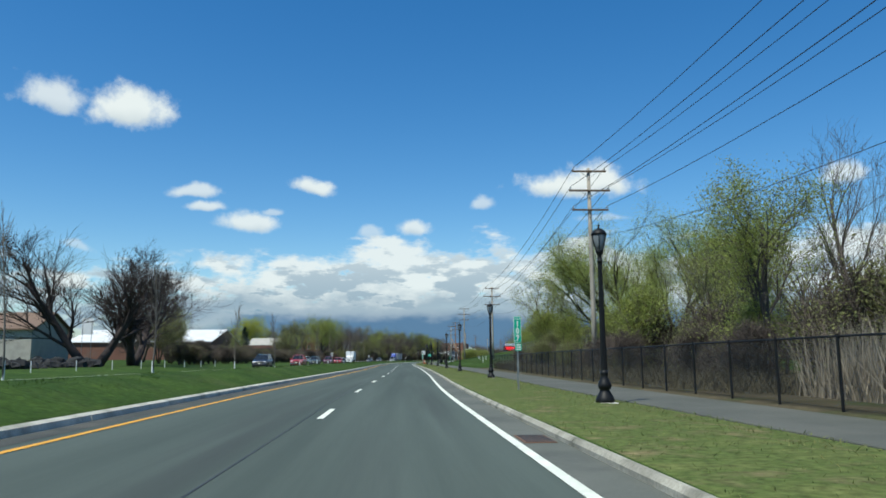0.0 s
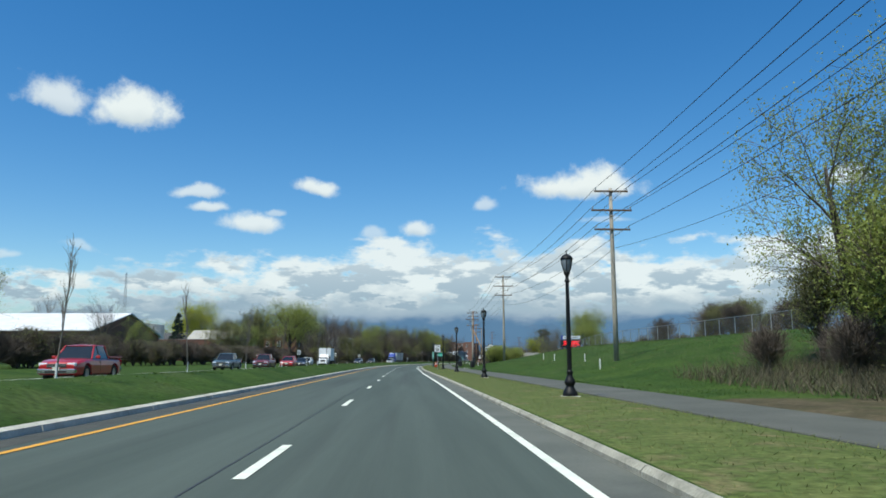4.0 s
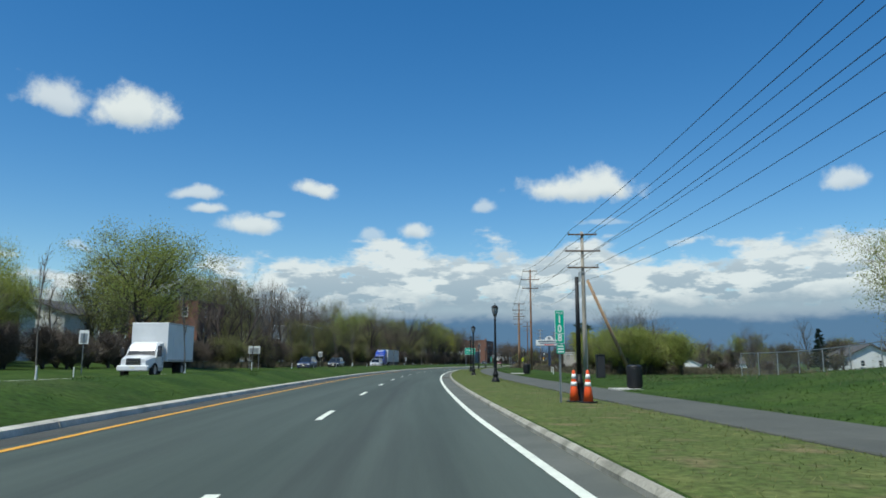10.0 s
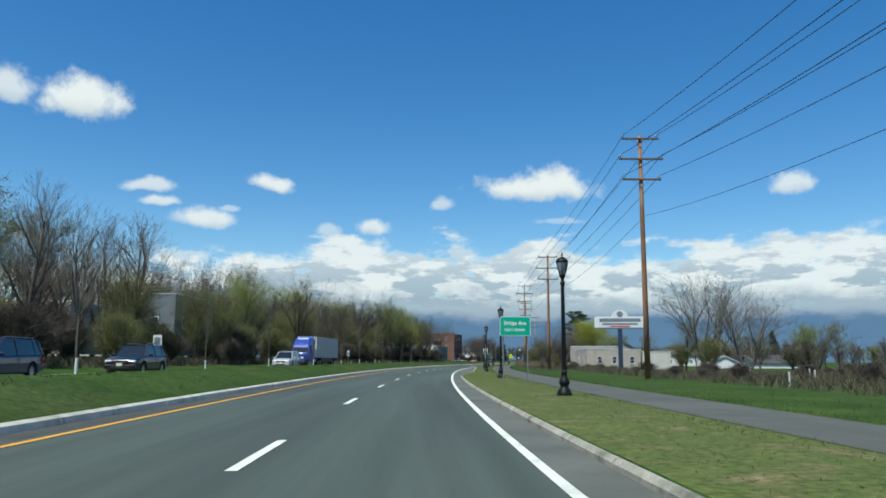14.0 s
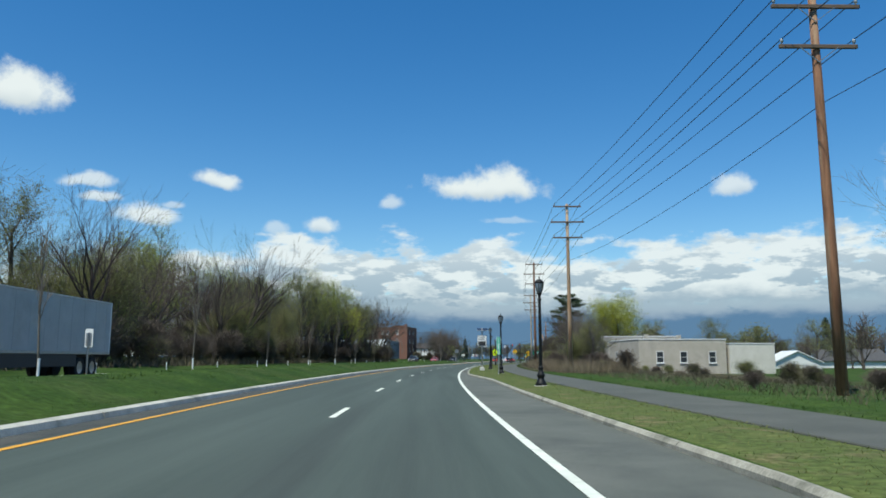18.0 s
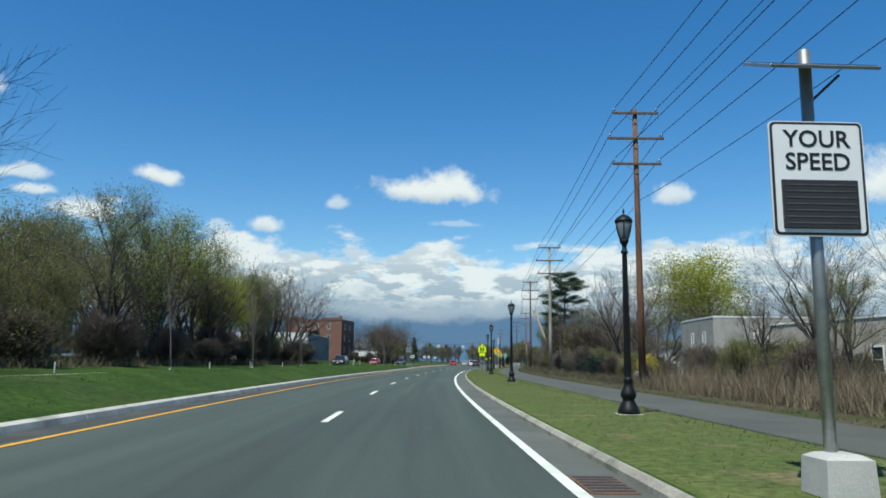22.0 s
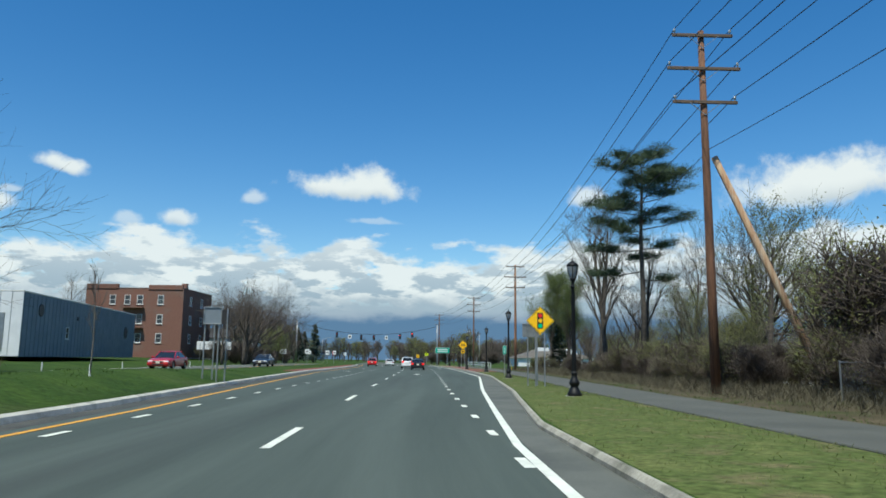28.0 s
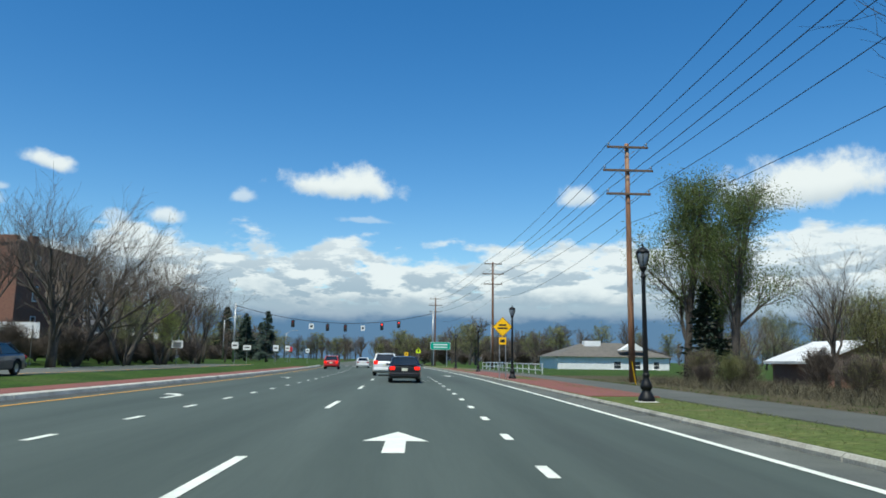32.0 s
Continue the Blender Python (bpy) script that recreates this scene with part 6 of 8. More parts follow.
# white-wrapped street trees on the median
SAPLINGS = [20, 31.2, 45.7, 58, 71, 84, 97, 110, 123, 136.8, 152, 163, 173, 188, 202.9, 216, 229, 241, 252, 264.4, 277, 290, 303, 318, 332.7, 344.8, 357.6, 371, 384, 396, 408, 422, 434.6, 448.6, 461, 474, 487, 498, 509.7]
for s in SAPLINGS:
    t = plant("sapling", s, -10.4 + rnd.uniform(-0.1, 0.1), rnd.uniform(3.7, 4.9), group="street trees on the median", wide=rnd.uniform(0.7, 1.0))
    part("trunk_guard", Geo().tube([(0, 0, 0.0), (0.0, 0, 0.5)], [0.045, 0.042], 8), M["white_paint"], t, "white plastic trunk guard")
# far woods round the horizon
for i in range(150):
    s = rnd.uniform(690, 1050)
    side = rnd.choice((-1, 1))
    d = side * (28 + rnd.random() * 190) - (16 if side < 0 else 0)
    scrub(wood, rnd.choice(["far1", "far2", "far1"]), s, d, rnd.uniform(8, 12.5), 1.0, 0.0)
for i in range(60):
    scrub(wood, rnd.choice(["far1", "far2", "thicket2"]), rnd.uniform(262, 470), rnd.uniform(66, 135), rnd.uniform(4.0, 7.5), 1.3, -0.6)
for i in range(60):
    scrub(wood, rnd.choice(["far1", "far2"]), rnd.uniform(300, 680), rnd.uniform(95, 200), rnd.uniform(6, 10), 1.0, -0.5)
for i in range(60):
    scrub(wood, rnd.choice(["far1", "far2"]), rnd.uniform(120, 700), -rnd.uniform(85, 170), rnd.uniform(11, 16), 1.0, 1.0)


def tufts(name, label, material, seed, count, s0, s1, d_of, high, wide, lean=0.35):
    """Grass blades or stalks strewn over a strip."""
    rnd = random.Random(seed)
    vs, fs = [], []
    for _ in range(count):
        s = round(rnd.uniform(s0, s1), 1)
        d = d_of(s, rnd)
        p = W(s, d, ground_z(s, d) - 0.02)
        a = rnd.random() * 6.283
        w = Vector((math.cos(a), math.sin(a), 0)) * wide * rnd.uniform(0.6, 1.3)
        tip = p + Vector((rnd.gauss(0, lean), rnd.gauss(0, lean), 1)) * high * rnd.uniform(0.4, 1.2)
        n = len(vs)
        vs += [p - w, p + w, tip]
        fs.append((n, n + 1, n + 2))
    ob = part(name, Geo().add(vs, fs), material)
    return tagged(ob, label, "grass", kind="stuff")


tufts("verge_grass", "short dry grass on the verge", M["blade_dry"], 1, 90000, -5, 600, lambda s, r: kerb_r(s) + 0.2 + (path_near(s) - kerb_r(s) - 0.3) * r.random(), 0.06, 0.010, 1.0)
tufts("median_grass", "green grass on the median bank", M["blade"], 2, 70000, 0, 560, lambda s, r: kerb_l(s) - 0.2 - 5.5 * r.random() ** 1.3, 0.045, 0.012, 1.0)
tufts("path_side_grass", "rough grass beyond the path", M["blade"], 3, 42000, 96, 590, lambda s, r: path_far(s) + 0.05 + 5 * r.random() ** 1.6, 0.07, 0.014, 0.9)
tufts("bank_grass", "rough tufted grass on the bank", M["blade"], 9, 60000, 98, 250, lambda s, r: path_far(s) + 1 + 26 * r.random(), 0.09, 0.018, 0.9)
def weedy(s, r):
    """Offsets that gather into clumps on the median bank."""
    c = math.floor(s / 1.7)
    q = random.Random(c)
    return kerb_l(s) - 0.5 - 5.0 * q.random() + r.gauss(0, 0.16)


tufts("median_weeds", "dark green weed clumps on the median bank", M["blade"], 21, 14000, 0, 540, weedy, 0.09, 0.016, 0.9)
tufts("bank_weeds", "dry tan stalks scattered over the bank", M["stalk"], 22, 5000, 100, 250, lambda s, r: path_far(s) + 4 + 24 * r.random(), 0.28, 0.008, 0.5)
tufts("bramble", "brown dead growth behind the black fence", M["bramble"], 12, 30000, 22, 110, lambda s, r: 9.9 + 9 * r.random() + (2.5 if s > 88 else 0), 0.9, 0.012, 0.6)
tufts("weed_stalks", "tall tan weed stalks between the path and the houses", M["stalk"], 13, 23000, 384, 425, lambda s, r: path_far(s) + 1.2 + 6.5 * r.random(), 1.15, 0.010, 0.36)
tufts("dry_reeds", "tall dry pale reeds behind the black fence", M["reed"], 4, 15000, -14, 21.5, lambda s, r: 11.6 + 3.5 * r.random(), 2.1, 0.018, 0.22)
tufts("bramble", "brown dead bramble and weed stalks", M["bramble"], 6, 40000, 252, 345, lambda s, r: 15 + 25 * r.random(), 0.65, 0.016, 0.6)
tufts("bramble", "brown dead weed stalks in the rough ground", M["bramble"], 11, 22000, 338, 440, lambda s, r: path_far(s) + 2.0 + 18 * r.random(), 0.4, 0.012, 0.7)
tufts("bramble", "brown dead weed stalks beside the path", M["bramble"], 7, 60000, 384, 585, lambda s, r: path_far(s) + 1.0 + 5.5 * r.random() ** 0.8, 0.55, 0.009, 0.7)
tufts("bramble", "brown undergrowth below the tree belt", M["bramble"], 8, 24000, 270, 540, lambda s, r: kerb_l(s) - 19.5 - 8 * r.random(), 0.9, 0.04, 0.5)

# ---- fences, bins, bench, cones, rails ----
def fence_run(s0, s1, d, high, name, label, mats, gap=3.0, z=None, post_r=0.03):
    t = tagged(new(name), label, "fence")
    n = int((s1 - s0) / gap)
    fd = d if callable(d) else (lambda q: d)
    for i in range(n + 1):
        s = s0 + (s1 - s0) * i / n
        p = W(s, fd(s), ground_z(s, fd(s)) - 0.1 if z is None else z)
        part("post", Geo().tube([p, p + Vector((0, 0, high + 0.15))], [post_r, post_r], 6), mats[0], t)
        if i < n:
            s2 = s0 + (s1 - s0) * (i + 1) / n
            q = W(s2, fd(s2), ground_z(s2, fd(s2)) - 0.1 if z is None else z)
            part("top_rail", Geo().tube([p + Vector((0, 0, high + 0.1)), q + Vector((0, 0, high + 0.1))], [post_r * 0.7] * 2, 5, False), mats[0], t)
            if mats[1]:
                part("mesh", Geo().add([p + Vector((0, 0, 0.14)), q + Vector((0, 0, 0.14)), q + Vector((0, 0, high + 0.08)), p + Vector((0, 0, high + 0.08))], [(0, 1, 2, 3)]), mats[1], t)
    return t


fence_run(-24, 88, lambda s: steps(s, (0, 35, 60, 88), (9.0, 9.1, 9.4, 9.8)), 1.55, "chain_link_fence", "black chain-link fence along the path", (M["black"], M["chain"]), 2.55, post_r=0.035)
fence_run(112, 245, lambda s: steps(s, (112, 179, 215, 245), (33, 30, 28, 27)), 1.9, "chain_link_fence", "grey chain-link fence on top of the grassy bank", (M["steel"], M["chain_grey"]), 3.2, post_r=0.04)
fence_run(478, 508, 13.2, 1.2, "chain_link_fence", "low weathered fence along the path", (M["steel"], M["chain_grey"]), 2.5)
# white rails before the crossing
t = tagged(new("guard_rail"), "white painted pipe guard rail along the path edge", "guard rail")
for i in range(18):
    s, s2 = 604 + 3 * i, 607 + 3 * i
    f = lambda q: 11.6 + max(0, q - 640) * 0.35
    p, q = W(s, f(s), 0.0), W(s2, f(s2), 0.0)
    part("post", Geo().tube([p, p + Vector((0, 0, 1.05))], [0.05, 0.05], 6), M["rail_white"], t)
    for z in (0.5, 1.0):
        part("rail", Geo().tube([p + Vector((0, 0, z)), q + Vector((0, 0, z))], [0.045] * 2, 6, False), M["rail_white"], t)


def litter_bin(s, d, label):
    t = thing("litter_bin", at_road(s, d, ground_z(s, d)), label, "litter bin", "litter bins along the path")
    part("shell", Geo().lathe([(0.27, 0.03), (0.30, 0.06), (0.31, 0.5), (0.33, 0.86), (0.34, 0.9), (0.30, 0.93)], 20), M["bench_black"], t, smooth=True)
    for k in range(20):
        a = k * math.pi / 10
        part("slat", Geo().box((0, 0, 0.48), (0.05, 0.02, 0.78), Matrix.Rotation(a, 4, "Z") @ Matrix.Translation((0, 0.325, 0)), 0.004), M["bench_black"], t)
    part("lid", Geo().lathe([(0.34, 0.92), (0.33, 0.97), (0.2, 1.03), (0.17, 1.03)], 20), M["bench_black"], t, smooth=True)
    for k in range(3):
        a = k * 2.09
        part("leg", Geo().tube([(0.22 * math.cos(a), 0.22 * math.sin(a), -0.03), (0.22 * math.cos(a), 0.22 * math.sin(a), 0.06)], 0.02, 6), M["bench_black"], t)


litter_bin(189.4, 10.1, "round black slatted litter bin beside the path")
litter_bin(258.4, 10.15, "round black slatted litter bin beside a bench")
litter_bin(214.0, 9.6, "round black slatted litter bin beside the path")


def bench(s, d, turn):
    t = thing("bench", at_road(s, d, ground_z(s, d) + 0.02, turn), "black metal park bench facing the path", "bench")
    for k in range(6):
        part("seat_slat", Geo().box((0, -0.05 + 0.075 * k, 0.45), (1.75, 0.055, 0.02), None, 0.004), M["bench_black"], t)
    for k in range(6):
        part("back_slat", Geo().box((0, 0.40 + 0.028 * k, 0.55 + 0.075 * k), (1.75, 0.02, 0.055), None, 0.004), M["bench_black"], t)
    for x in (-0.8, 0.8):
        part("leg", Geo().tube([(x, -0.05, 0.0), (x, -0.02, 0.44)], 0.025, 6), M["bench_black"], t)
        part("leg", Geo().tube([(x, 0.42, 0.0), (x, 0.36, 0.44), (x, 0.55, 1.0)], 0.025, 6), M["bench_black"], t)
        part("armrest", Geo().tube([(x, -0.06, 0.45), (x, -0.08, 0.66), (x, 0.1, 0.7), (x, 0.42, 0.66)], 0.022, 6), M["bench_black"], t)


bench(261.2, 10.35, -90)
fixed("bench_pad", Geo().box((0, 0, 0), (1.5, 3.4, 0.12), at_road(260.9, 9.6, 0.14), 0.02), M["concrete"], "pale concrete pad under the bench")
fixed("path_pad", Geo().box((0, 0, 0), (1.3, 1.8, 0.1), at_road(188.9, 9.3, 0.13), 0.02), M["concrete"], "pale concrete pad under the litter bin")
fixed("path_pad", Geo().box((0, 0, 0), (1.3, 1.8, 0.1), at_road(214.0, 9.3, 0.13), 0.02), M["concrete"], "pale concrete pad under the litter bin")

t = thing("utility_cabinet", at_road(237.7, 13.5, ground_z(237.7, 13.5) - 0.02), "dark metal utility cabinet beside the propped pole", "cabinet")
part("body", Geo().box((0, 0, 0.85), (0.62, 0.5, 1.7), None, 0.03), M["bench_black"], t)
part("door", Geo().box((0, -0.26, 0.85), (0.52, 0.02, 1.5), None, 0.008), M["dark_plastic"], t)
part("roof", Geo().box((0, 0, 1.73), (0.7, 0.58, 0.06), None, 0.015), M["bench_black"], t)


def cone(s, d, turn):
    t = thing("traffic_cone", at_road(s, d, ground_z(s, d), turn), "orange traffic cone with two white bands", "traffic cone", "traffic cones by the unfinished lamp")
    part("base", Geo().box((0, 0, 0.02), (0.36, 0.36, 0.045), None, 0.015), M["sign_black"], t)
    part("body", Geo().lathe([(0.14, 0.04), (0.105, 0.36), (0.075, 0.62), (0.045, 0.88), (0.03, 0.91)], 16), M["orange"], t, smooth=True)
    for z0, z1, r0, r1 in ((0.46, 0.58, 0.098, 0.083), (0.66, 0.80, 0.074, 0.057)):
        part("band", Geo().lathe([(r0, z0), (r1, z1)], 16), M["reflect"], t, "white reflective band", True)


cone(203.3, 4.75, 10)
cone(202.7, 5.02, 40)
# the unfinished lamp between them: a bare black pole
t = thing("bare_lamp_pole", at_road(203.6, 4.98, 0.13), "bare black lamp pole without its lantern", "street lamp")
part("base", Geo().lathe([(0.23, 0.0), (0.23, 0.10), (0.20, 0.13), (0.20, 0.20), (0.165, 0.26), (0.13, 0.40), (0.12, 0.5), (0.145, 0.55), (0.11, 0.60), (0.08, 0.82)], 16), M["black"], t, smooth=True)
part("pole", Geo().tube([(0, 0, 0.8), (0, 0, 3.7)], [0.075, 0.055], 12), M["black"], t, smooth=True)

# yellow stake, black rubble by the house
t = tagged(part("stake", Geo().tube([W(579, 11.5, 0.0), W(578.7, 11.2, 1.3)], [0.03, 0.025], 6), M["sign_yellow"]), "leaning yellow marker stake", "stake")
rk = random.Random(3)
for i in range(95):
    s, d = 66 + rk.uniform(-11, 12), -34.5 + rk.uniform(-3.0, 2.5)
    r = rk.uniform(0.35, 1.0)
    g = Geo().lathe([(0.05 * r, 0), (0.8 * r, 0.1 * r), (r, 0.45 * r), (0.75 * r, 0.9 * r), (0.2 * r, 1.1 * r)], 7)
    g.v = [(x * rk.uniform(0.75, 1.2), y * rk.uniform(0.75, 1.2), z * rk.uniform(0.8, 1.15)) for x, y, z in g.v]
    o = tagged(part("boulder", g, M["rock"]), "black boulder in a heap of rubble", "boulder", "heap of black boulders")
    o.matrix_basis = at_road(s, d, ground_z(s, d) - 0.1, rk.uniform(0, 360))

# ---- signals over the crossing ----
pl, pr = W(679, -27.3, 0.0), W(690, 10.2, 0.0)
for p, h in ((pl, 11.0), (pr, 11.0)):
    t = thing("signal_pole", Matrix.Translation(p), "tall steel pole that carries the signal wire", "pole", "signal poles")
    part("mast", Geo().tube([(0, 0, 0), (0, 0, h)], [0.24, 0.14], 12), M["steel"], t, smooth=True)
    part("base_plate", Geo().lathe([(0.45, 0), (0.45, 0.08), (0.28, 0.1)], 8), M["steel"], t)
wire = [pl.lerp(pr, u) + Vector((0, 0, 10.6 - 3.3 * 4 * u * (1 - u) * 0.8)) for u in [i / 16 for i in range(17)]]
tagged(part("signal_wire", Geo().tube(wire, 0.05, 5, False), M["wire"]), "sagging signal span wire over the crossing", "wire")
for i, u in enumerate((0.27, 0.44, 0.53, 0.72, 0.81)):
    p = pl.lerp(pr, u) + Vector((0, 0, 10.6 - 3.3 * 4 * u * (1 - u) * 0.8))
    t = thing("traffic_light", Matrix.Translation(p) @ pose(0, 0, 0, 0, 0, -14), "dark traffic light hanging from the span wire", "traffic light", "traffic lights over the crossing")
    part("hanger", Geo().tube([(0, 0, 0), (0, 0, -0.35)], 0.03, 5), M["dark_plastic"], t)
    part("housing", Geo().box((0, 0, -0.9), (0.38, 0.3, 1.1), None, 0.03), M["dark_plastic"], t)
    part("backplate", Geo().box((0, 0.02, -0.9), (0.62, 0.02, 1.35), None, 0.01), M["sign_black"], t)
    for k, c in enumerate(("lamp_red" if i >= 3 else "tail", "rust", "sign_black")):
        part("lens", Geo().lathe([(0.13, 0.0), (0.12, 0.03), (0.0, 0.045)], 14, pose(0, -0.155, -0.55 - 0.35 * k, 90)), M[c], t)
        part("visor", Geo().tube([(-0.15, -0.18, -0.5 - 0.35 * k), (0, -0.25, -0.4 - 0.35 * k), (0.15, -0.18, -0.5 - 0.35 * k)], 0.02, 5), M["sign_black"], t)
for u, w_ in ((0.36, 0.9), (0.62, 0.8)):
    p = pl.lerp(pr, u) + Vector((0, 0, 10.5 - 3.3 * 4 * u * (1 - u) * 0.8))
    t = thing("hanging_sign", Matrix.Translation(p) @ pose(0, 0, 0, 0, 0, -14), "white sign hanging from the span wire", "road sign")
    part("panel", Geo().box((0, 0, -0.85), (w_, 0.03, 1.0), None, 0.01), M["sign_white"], t)
    part("legend_bar", Geo().box((0, -0.02, -0.85), (w_ * 0.5, 0.006, 0.45), None, 0.002), M["sign_black"], t)
    part("hanger", Geo().tube([(0, 0, 0.1), (0, 0, -0.36)], 0.025, 5), M["dark_plastic"], t)
for s, d, side in ((688, -30.5, 1), (684, 21.0, -1), (760, -22, 1)):
    t = thing("tall_street_light", at_road(s, d, 0.0), "tall steel road light with a curved arm", "street lamp", "tall road lights at the crossing")
    part("mast", Geo().tube([(0, 0, 0), (0, 0, 8.3)], [0.11, 0.08], 8), M["steel"], t, smooth=True)
    part("arm", Geo().tube([(0, 0, 8.2), (side * 1.2, 0, 8.9), (side * 2.6, 0, 9.1)], 0.05, 6), M["steel"], t)
    part("luminaire", Geo().box((side * 2.9, 0, 9.1), (0.7, 0.28, 0.16), None, 0.05), M["steel"], t)
t = up_sign("guide_sign", 688, 11.5, "large green guide sign beyond the crossing", z=0.0)
panel(t, rounded(4.0, 1.5, 0.1, 4, 0, 4.0), M["sign_white"])
panel(t, rounded(3.9, 1.4, 0.08, 4, 0, 4.0), M["sign_green"], -0.01)
for k in range(2):
    part("legend_bar", Geo().box((0, -0.016, 4.25 - 0.5 * k), (2.8, 0.004, 0.22), None, 0.002), M["sign_white"], t)
for x in (-1.3, 1.3):
    part("post", Geo().box((x, 0.1, 2.0), (0.15, 0.15, 4.2), None, 0.01), M["steel"], t)
t = up_sign("crossing_sign", 689, 7.2, "fluorescent lime pentagon crossing sign beyond the signals", z=0.0)
panel(t, [(x, z + 0.4) for x, z in pent], M["sign_lime"])
part("symbol", Geo().box((0, -0.01, 3.0), (0.3, 0.006, 0.5), None, 0.002), M["sign_black"], t)
sign_post(t, 0, 0, 3.2)
for s, d, w_, h_, c in ((670, -19, 0.9, 1.0, "sign_white"), (676, -17.5, 0.8, 0.9, "sign_white"), (668, -23.5, 1.3, 0.8, "sign_white"), (690, -18, 0.8, 0.8, "red"), (700, -15, 0.8, 0.8, "sign_white"), (684, -20.5, 1.4, 0.5, "blue_panel"), (720, 8, 0.9, 0.9, "sign_yellow"), (646, -22, 0.9, 0.9, "sign_white")):
    t = up_sign("small_sign", s, d, "small road sign on a post near the crossing")
    panel(t, rounded(w_, h_, 0.05, 3, 0, 2.6), M[c])
    part("legend_bar", Geo().box((0, -0.006, 2.6), (w_ * 0.6, 0.004, h_ * 0.25), None, 0.001), M["sign_black"], t)
    sign_post(t, 0, -0.1, 2.8)

# white marker posts along the far verge
marker = None
for i in range(9):
    s = 47.0 + 7.25 * i
    m = at_road(s, -26.9, ground_z(s, -26.9) - 0.05, (i * 37) % 20 - 10)
    if marker is None:
        marker = thing("marker_post", m, "thin white marker post on the far verge", "marker post", "white marker posts on the far verge")
        part("post", Geo().box((0, 0, 0.42), (0.06, 0.04, 0.84), None, 0.01), M["white_paint"], marker)
        part("cap", Geo().box((0, 0, 0.86), (0.07, 0.05, 0.05), None, 0.012), M["reflect"], marker)
    else:
        copy_thing(marker, m)

# board fence and white garden wall beside the path
t = tagged(new("board_fence"), "weathered grey board fence beside the path", "fence")
for i in range(54):
    s, h = 470 + 0.16 * i, 1.5 + 0.06 * math.sin(i * 1.7)
    part("board", Geo().box((0, 0, h / 2), (0.02, 0.14, h), at_road(s, 12.7, ground_z(s, 12.7) - 0.1, (i * 13) % 5 - 2), 0.004), M["pole_grey"], t)
for z in (0.4, 1.2):
    part("rail", Geo().tube([W(470, 12.75, 0.1 + z), W(478.6, 12.75, 0.1 + z)], 0.035, 5), M["pole_grey"], t)
t = tagged(new("garden_wall"), "low white painted garden wall with a coping", "wall")
for i in range(9):
    a = i * 0.8
    m = at_road(464, 15.5, -0.9, 8)
    part("wall_block", Geo().box((0.4 + a, 0.05 * math.sin(i * 2.1), 0.75), (0.78, 0.24, 1.5 - 0.12 * (i % 3)), m, 0.03), M["white_paint"], t)
    part("coping", Geo().box((0.4 + a, 0, 1.56 - 0.06 * (i % 3)), (0.8, 0.34, 0.10), m, 0.02), M["concrete"], t)

# ---- buildings ----
def window(parent, m, w, h, panes=2):
    """A sash window: frame, sill and panes, standing 4 cm proud."""
    win = new("window")
    win.parent, win.matrix_basis = parent, m
    f = Geo()
    b = 0.09
    f.box((-w / 2 + b / 2, -0.03, 0), (b, 0.08, h), None, 0.01).box((w / 2 - b / 2, -0.03, 0), (b, 0.08, h), None, 0.01)
    f.box((0, -0.03, h / 2 - b / 2), (w - 2 * b, 0.08, b), None, 0.01).box((0, -0.03, -h / 2 + b / 2), (w - 2 * b, 0.08, b), None, 0.01)
    f.box((0, -0.035, 0), (w - 2 * b, 0.06, 0.06), None, 0.006)
    part("frame", f, M["trim"], win)
    for k in (-1, 1):
        part("pane", Geo().box((0, -0.015, k * (h / 4 - 0.02)), (w - 2 * b, 0.012, h / 2 - 0.12), None, 0.001), M["window"], win)
    part("sill", Geo().box((0, -0.07, -h / 2 - 0.04), (w + 0.16, 0.16, 0.07), None, 0.01), M["trim"], win)
    return win


